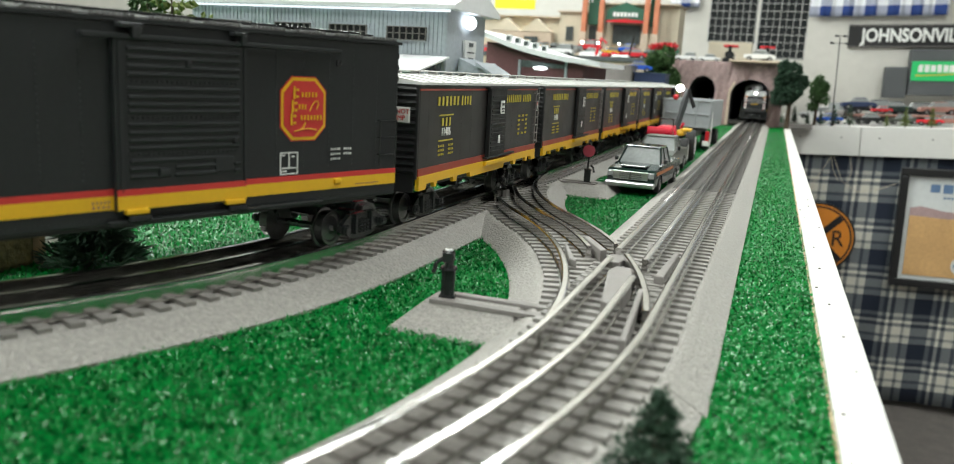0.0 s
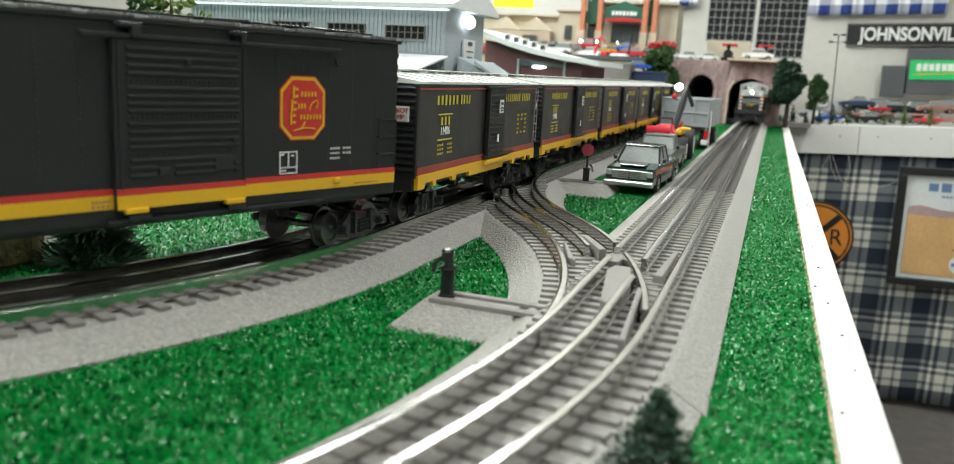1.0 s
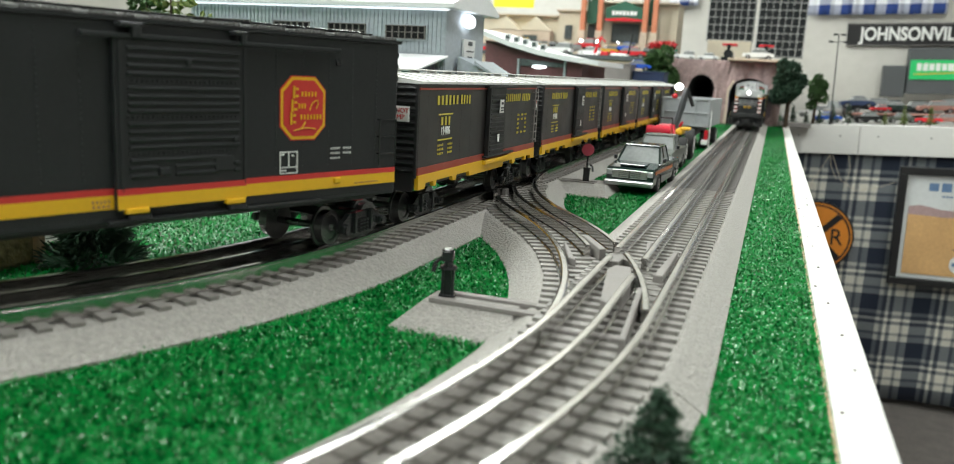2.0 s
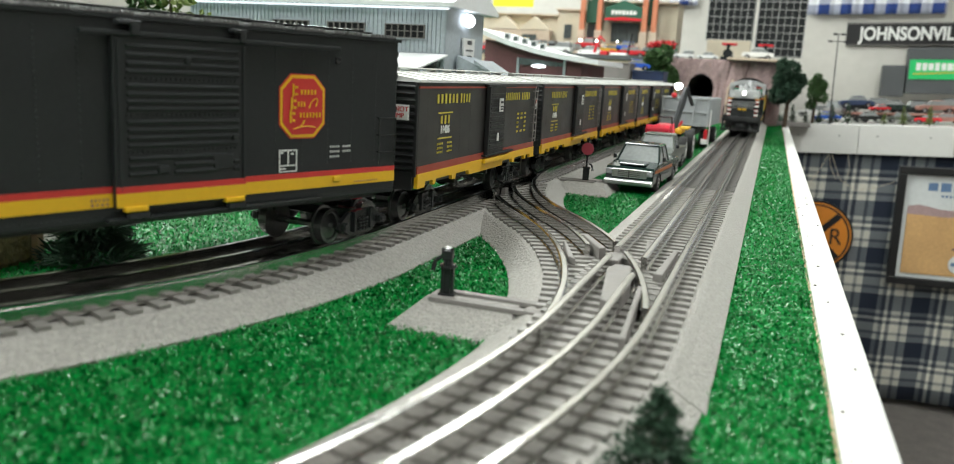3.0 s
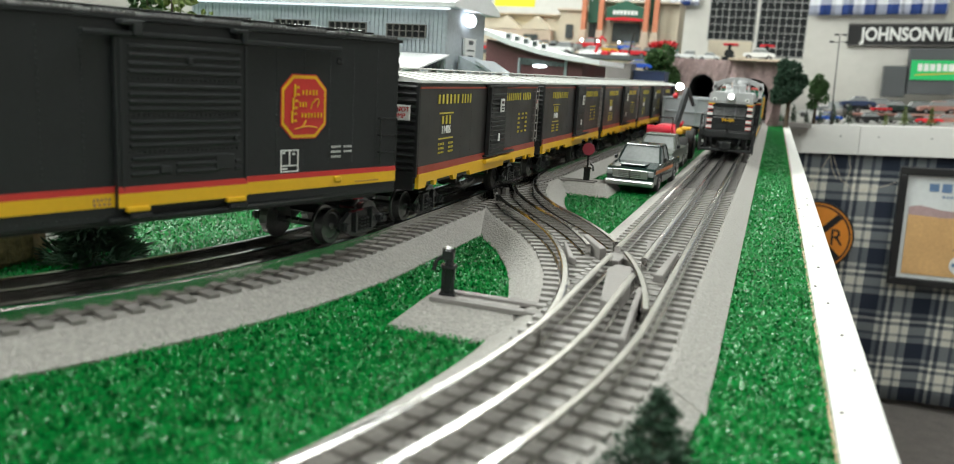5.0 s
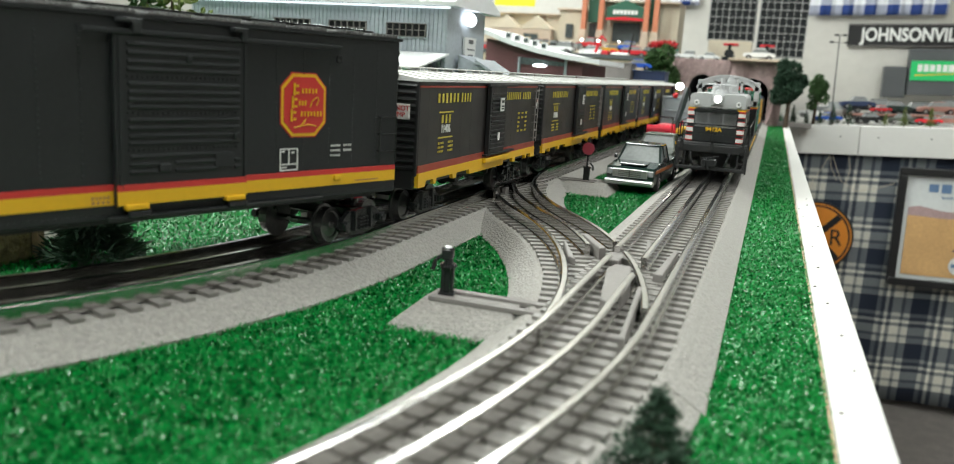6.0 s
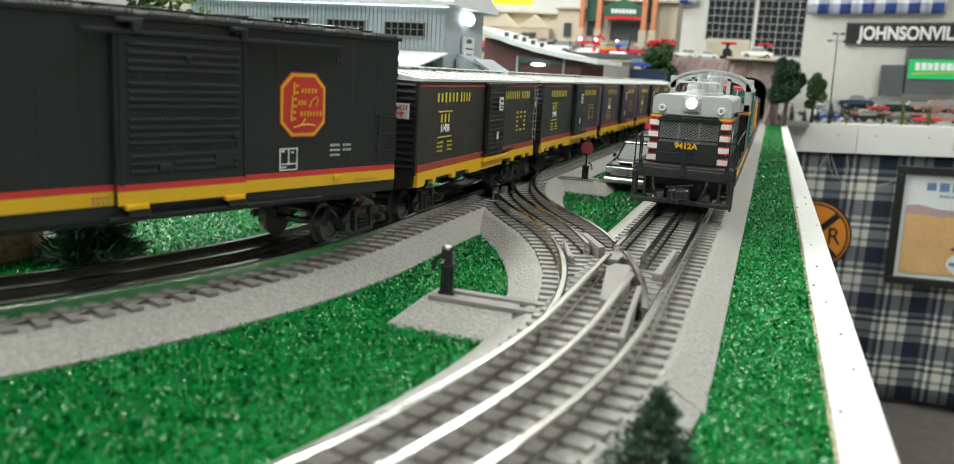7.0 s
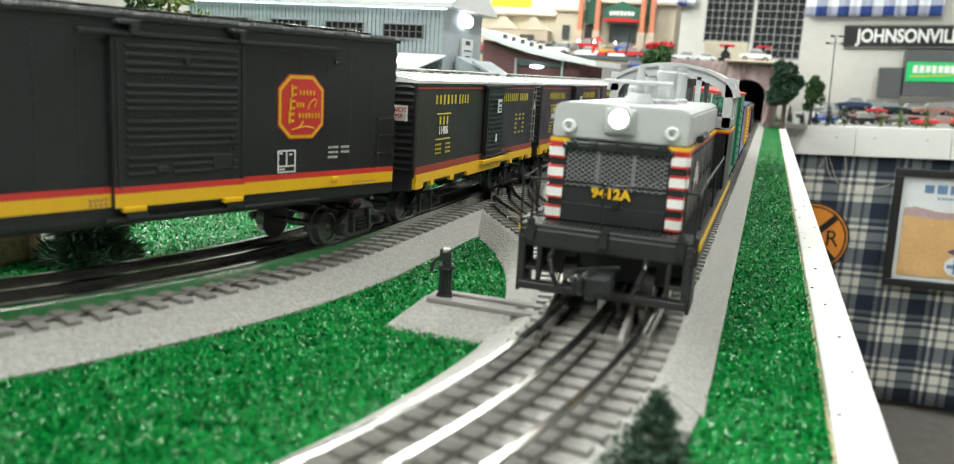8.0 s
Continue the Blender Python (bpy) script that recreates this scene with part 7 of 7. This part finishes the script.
# ---- toys on the upper deck and the far table ----
def toy_car(label, m, paint, size=1.0, kind="car"):
    """A small car seen from its side: body, glazed cabin, bumpers and wheels; it lies along x."""
    t = thing("toy_car", label, "toy car", m)
    k = size
    bm = bmesh.new()
    out = [(-0.048, 0.008), (-0.049, 0.016), (-0.046, 0.020), (-0.022, 0.022), (0.030, 0.022), (0.047, 0.019), (0.049, 0.012), (0.047, 0.008), (0.040, 0.008), (0.036, 0.015), (0.026, 0.015), (0.022, 0.008), (-0.022, 0.008), (-0.026, 0.015), (-0.036, 0.015), (-0.040, 0.008)]
    prism(bm, [(x * k, z * k) for x, z in out], 0.040 * k, Matrix.Translation((0, -0.020 * k, 0)))
    bmesh.ops.bevel(bm, geom=list(bm.edges), offset=0.0012 * k, segments=2, affect="EDGES")
    part("body", bm, M[paint], t)
    bm = bmesh.new()
    cab = [(-0.024, 0.0215), (0.030, 0.0215), (0.018, 0.0335), (-0.012, 0.0335)] if kind == "car" else [(-0.006, 0.0215), (0.044, 0.0215), (0.042, 0.0370), (0.002, 0.0370)]
    prism(bm, [(x * k, z * k) for x, z in cab], 0.034 * k, Matrix.Translation((0, -0.017 * k, 0)))
    part("cabin_glass", bm, M["car_glass"], t)
    bm = bmesh.new()
    xs = [c[0] for c in cab[2:]]
    box(bm, (sum(xs) / 2 * k, 0, (cab[2][1] + 0.0006) * k), (abs(xs[0] - xs[1]) * k, 0.034 * k, 0.0022 * k), 0.0007 * k)
    part("roof", bm, M[paint], t)
    for x in (-0.031, 0.031):
        for s in (-1, 1):
            bm = bmesh.new()
            cyl(bm, (x * k, s * 0.0150 * k, 0.0072 * k), (x * k, s * 0.0205 * k, 0.0072 * k), 0.0072 * k, seg=16)
            w = part("wheel", bm, M["tyre"], t)
            bm = bmesh.new()
            cyl(bm, (x * k, s * 0.0200 * k, 0.0072 * k), (x * k, s * 0.0212 * k, 0.0072 * k), 0.0038 * k, seg=12)
            part("rim", bm, M["chrome"], w)
    return t


D = 0.1665
toy_car("white toy estate car on the upper deck", pose(-0.255, 2.400, D), "toy_white", 0.62, "van")
toy_car("white toy convertible on the upper deck", pose(-0.190, 2.410, D), "toy_white", 0.62)
toy_car("white toy saloon car on the stone ledge", pose(-0.055, 2.345, D + 0.006), "toy_white", 0.85)
for x, z in ((-0.142, D), (-0.040, D)):
    t = thing("toy_engine", "black toy steam engine with red top", "toy engine", pose(x, 2.52, z))
    bm = bmesh.new()
    cyl(bm, (0, -0.03, 0.024), (0, 0.04, 0.024), 0.013, seg=16)
    box(bm, (0, 0, 0.010), (0.034, 0.08, 0.010), 0.001)
    cyl(bm, (0, -0.022, 0.034), (0, -0.022, 0.050), 0.004, 0.006, 10)
    part("boiler", bm, M["black_gloss"], t)
    bm = bmesh.new()
    box(bm, (0, 0.03, 0.052), (0.042, 0.04, 0.007), 0.001)
    part("roof", bm, M["toy_red"], t)
    bm = bmesh.new()
    for s in (-1, 1):
        for y in (-0.02, 0.0, 0.02):
            cyl(bm, (s * 0.016, y, 0.008), (s * 0.019, y, 0.008), 0.008, seg=14)
    part("wheel_set", bm, M["wheel"], t)
bm = bmesh.new()
t = thing("toy_loader", "red and white toy machines crowded on the deck", "toy machine", pose(-0.500, 2.420, D - 0.02))
box(bm, (0.012, 0, 0.026), (0.022, 0.03, 0.014), 0.003)
box(bm, (0.030, 0, 0.038), (0.020, 0.02, 0.010), 0.003, pose(0, 0, 0, 0, 12))
cyl(bm, (-0.02, 0, 0.02), (-0.005, 0, 0.075), 0.005, 0.0035, 8)
cyl(bm, (-0.005, 0, 0.075), (0.012, 0, 0.060), 0.0035, 0.003, 8)
part("arm", bm, M["toy_red"], t)
for x, r, mm in ((-0.060, 0.010, "lamp_white"), (-0.012, 0.009, "lamp_white"), (0.050, 0.006, "lamp_white")):
    bm = bmesh.new()
    ball(bm, (x, -0.01, 0.060), r * 0.42)
    part("lamp", bm, M[mm], t, "small glowing lamp", smooth=True)
bm = bmesh.new()
box(bm, (-0.03, -0.03, 0.012), (0.060, 0.03, 0.024), 0.004)
part("white_body", bm, M["toy_white"], t)
bm = bmesh.new()
box(bm, (0.06, -0.02, 0.020), (0.05, 0.03, 0.016), 0.004)
part("white_body", bm, M["toy_white"], t)
bm = bmesh.new()
box(bm, (0.10, -0.02, 0.015), (0.07, 0.03, 0.012), 0.003), cyl(bm, (0.08, 0, 0.02), (0.09, 0, 0.085), 0.003, 0.002, 6)
part("dark_hull", bm, M["black_gloss"], t)
toy_car("bright blue toy car on a model roof", pose(-0.285, 1.760, 0.1215, 0, 0, 15), "toy_blue", 0.62)
toy_car("red toy car before the store", pose(-0.420, 2.500, D), "toy_red", 0.9)
toy_car("white toy van before the store", pose(-0.640, 2.460, D), "toy_white", 0.9, "van")
toy_car("yellow toy car before the store", pose(-0.720, 2.560, D), "tractor_yellow", 0.9)


rng = random.Random(21)
for k in range(16):
    paint = ("toy_red", "toy_white", "tractor_yellow", "toy_blue", "toy_brown", "black_gloss", "toy_green", "cast")[k % 8]
    toy_car("small bright toy vehicle in the store's yard", pose(-0.92 + k * 0.040 + rng.uniform(-0.01, 0.01), 2.58 + 0.05 * (k % 3), D + 0.012 * (k % 3), 0, 0, rng.uniform(-40, 40)), paint, rng.uniform(0.55, 0.95), "van" if k % 3 else "car")


def far_spot(x, y, z=0.0, turn=0.0):
    return FARM @ pose(x, y, z, 0, 0, turn)


toy_car("blue toy car among small conifers", far_spot(0.110, 0.120, 0.004, 30), "toy_blue", 0.75)
toy_car("dark blue toy car on the far table", far_spot(0.190, 0.200, 0.042, 5), "navy", 0.95)
toy_car("silver toy van beside a lamp post", far_spot(0.135, 0.230, 0.010, 80), "cast", 1.3, "van")
toy_car("small red toy car on the far table", far_spot(0.245, 0.130, 0.034, 20), "toy_red", 0.55)
toy_car("dark green toy car on the far table", far_spot(0.285, 0.200, 0.030, -4), "truck_green", 1.0)
toy_car("black toy van on the far table", far_spot(0.340, 0.290, 0.020, 5), "black_gloss", 1.1, "van")
toy_car("rust brown toy car on the far table", far_spot(0.395, 0.200, 0.030, 3), "toy_brown", 1.0)
toy_car("brown toy van on the far table", far_spot(0.485, 0.260, 0.018, 8), "toy_brown", 1.1, "van")
toy_car("red and yellow toy fire engine", far_spot(0.455, 0.100, 0.004, 75), "toy_red", 1.1, "van")
toy_car("red toy car on the far table", far_spot(0.570, 0.180, 0.018, 8), "toy_red", 1.0)
toy_car("dark toy car on the far table", far_spot(0.215, 0.110, 0.004, 8), "black_gloss", 0.8)
for k, (x, y, z, paint, size, kind, name) in enumerate((
        (0.075, 0.250, 0.012, "toy_white", 0.9, "van", "white toy van behind small conifers"), (0.160, 0.330, 0.022, "navy", 1.0, "car", "navy toy car in a crowded row"), (0.235, 0.330, 0.026, "black_gloss", 1.1, "van", "black toy van in a crowded row"),
        (0.300, 0.120, 0.004, "truck_grey", 0.8, "car", "grey green toy car in a crowded row"), (0.365, 0.110, 0.004, "toy_red", 0.7, "car", "red toy car in a crowded row"), (0.430, 0.340, 0.026, "grey_dark", 1.1, "van", "dark grey toy van in a crowded row"),
        (0.410, 0.120, 0.004, "toy_brown", 0.8, "car", "brown toy car in a crowded row"), (0.500, 0.140, 0.004, "tractor_yellow", 0.8, "van", "yellow toy van in a crowded row"), (0.560, 0.330, 0.020, "toy_blue", 1.0, "car", "blue toy car in a crowded row"))):
    toy_car(name, far_spot(x, y, z, -8 + 5 * (k % 4)), paint, size, kind)
t = thing("toy_flat_car", "brown toy flat car carrying small cars", "freight car", far_spot(0.285, 0.190, 0.0))
bm = bmesh.new()
box(bm, (0, 0, 0.026), (0.250, 0.050, 0.006), 0.001)
part("deck", bm, M["toy_brown"], t)
bm = bmesh.new()
for x in (-0.09, -0.07, 0.07, 0.09):
    cyl(bm, (x, -0.022, 0.009), (x, 0.022, 0.009), 0.009, seg=14)
box(bm, (0, 0, 0.019), (0.22, 0.03, 0.010))
part("running_gear", bm, M["black_rough"], t)


def lamp_post():
    t = thing("yard_lamp_post", "tall dark model yard lamp with four heads", "lamp post", pose(0.150, 2.410, 0.010))
    bm = bmesh.new()
    cyl(bm, (0, 0, 0), (-0.008, 0, 0.238), 0.0016, 0.0012, 8)
    cyl(bm, (0, 0, 0), (0, 0, 0.006), 0.004, seg=10)
    part("pole", bm, M["black_rough"], t)
    for x, z in ((-0.026, 0.221), (0.012, 0.221), (-0.016, 0.240), (0.004, 0.240)):
        bm = bmesh.new()
        cyl(bm, (-0.0075, 0, z), (x, 0, z), 0.0008, seg=6)
        box(bm, (x, -0.002, z), (0.011, 0.006, 0.005), 0.001)
        part("lamp_head", bm, M["black_rough"], t)


lamp_post()
round_tree("tall dark green model tree beside the tunnel", pose(0.034, 2.262, 0.0), 0.188, 0.044, 6500, "needle")
round_tree("mid green model tree beside the tunnel", pose(0.108, 2.450, 0.010), 0.140, 0.026, 3000, "leaf")
round_tree("green model tree under red blossom", pose(-0.290, 2.260, 0.0), 0.190, 0.050, 6000, "leaf")
t = thing("blossom", "bright red paper blossom on a model tree", "flowers", pose(-0.300, 2.262, 0.192))
rng = random.Random(9)
part("petals", leaf_cloud(77, 240, 0.010, lambda g: (Vector((g.uniform(-0.035, 0.035), g.uniform(-0.02, 0.02), g.uniform(-0.006, 0.008))), Vector((0, 0, 1))), 1.0), M["toy_red"], t)
for x, y, h, mm in ((0.016, 0.040, 0.050, "needle"), (0.050, 0.036, 0.036, "needle"), (0.084, 0.032, 0.040, "needle"), (0.118, 0.040, 0.055, "needle"), (0.158, 0.036, 0.058, "needle"),
                    (0.248, 0.034, 0.034, "conifer_light"), (0.294, 0.034, 0.050, "conifer_light"), (0.357, 0.034, 0.052, "conifer_light"), (0.430, 0.034, 0.050, "conifer_light")):
    conifer("tiny model conifer along the table's edge", far_spot(x, y, 0.001), h, h * 0.22, 500, mm, 0.05)
round_tree("olive model bush behind the train", pose(-0.560, 0.640, 0.0), 0.188, 0.030, 900, "leaf")
round_tree("olive model tree behind the train", pose(-0.520, 0.610, 0.0), 0.172, 0.040, 900, "conifer_light")


# ---- on the far wall ----
WALL = pose(0.247, 3.650, 0.283, 0, -2.2, 0)


def wall_things():
    t = thing("name_sign", "black wooden sign with white raised letters", "sign", WALL)
    bm = bmesh.new()
    box(bm, (0.245, 0, 0.044), (0.490, 0.014, 0.090), 0.002)
    part("board", bm, M["sign_black"], t)
    bm = bmesh.new()
    for z in (0.003, 0.085):
        box(bm, (0.245, -0.0075, z), (0.482, 0.002, 0.003))
    part("border", bm, M["cast"], t)
    words("JOHNSONVILLE", 0.070, M["letter_white"], t, Matrix.Translation((0.243, -0.0085, 0.044)), "letters", 0.001, 0.80, bold=0.0022)
    t = thing("sign_box", "dark grey box with a lit green sign", "sign", pose(0.392, 3.560, 0.090, 0, -2.2, 0))
    bm = bmesh.new()
    box(bm, (0.04, 0.03, 0.06), (0.080, 0.06, 0.120), 0.003)
    part("low_wing", bm, M["grey_dark"], t)
    bm = bmesh.new()
    box(bm, (0.24, 0.03, 0.100), (0.310, 0.07, 0.175), 0.003)
    part("housing", bm, M["grey_dark"], t)
    bm = bmesh.new()
    box(bm, (0.230, -0.008, 0.105), (0.280, 0.006, 0.074), 0.001)
    face = part("sign_face", bm, M["sign_green"], t, "glowing green sign face")
    bars(word_bars(0.185, 0.115, 0.150, 0.030, 7, random.Random(3), 0.12), M["letter_white"], face, Matrix.Translation((0, -0.012, 0)), "sign_bars")
    bm = bmesh.new()
    prism(bm, [(0.105, 0.085), (0.30, 0.096), (0.30, 0.099), (0.105, 0.089)], 0.002, Matrix.Translation((0, -0.013, 0)))
    part("swoosh", bm, M["tractor_yellow"], face)
    bm = bmesh.new()
    sheet(bm, (0.085, 3.630, 0.560), (0.500, 0, 0.020), (0, 0, -0.163), 90, 8, 0.006, 0.085)
    cloth_uv(tagged(part("valance", bm, M["checks"], smooth=True), "blue and white checked cloth valance on the wall", "curtain"))
    bm = bmesh.new()
    sheet(bm, (-0.470, 3.630, 0.560), (0.120, 0, 0.004), (0, 0, -0.140), 24, 8, 0.006, 0.085)
    cloth_uv(tagged(part("valance", bm, M["checks"], smooth=True), "blue and white checked cloth valance on the wall", "curtain"))


wall_things()
ties(right_track, RIGHT_PATH, 0.02, 2.55)
ties(left_track, LEFT_PATH, 0.02, 2.40)
ties(cross_track, CROSS_PATH, 0.06, LC - 0.06, 0.0005, 0.97)
grass()
motions()
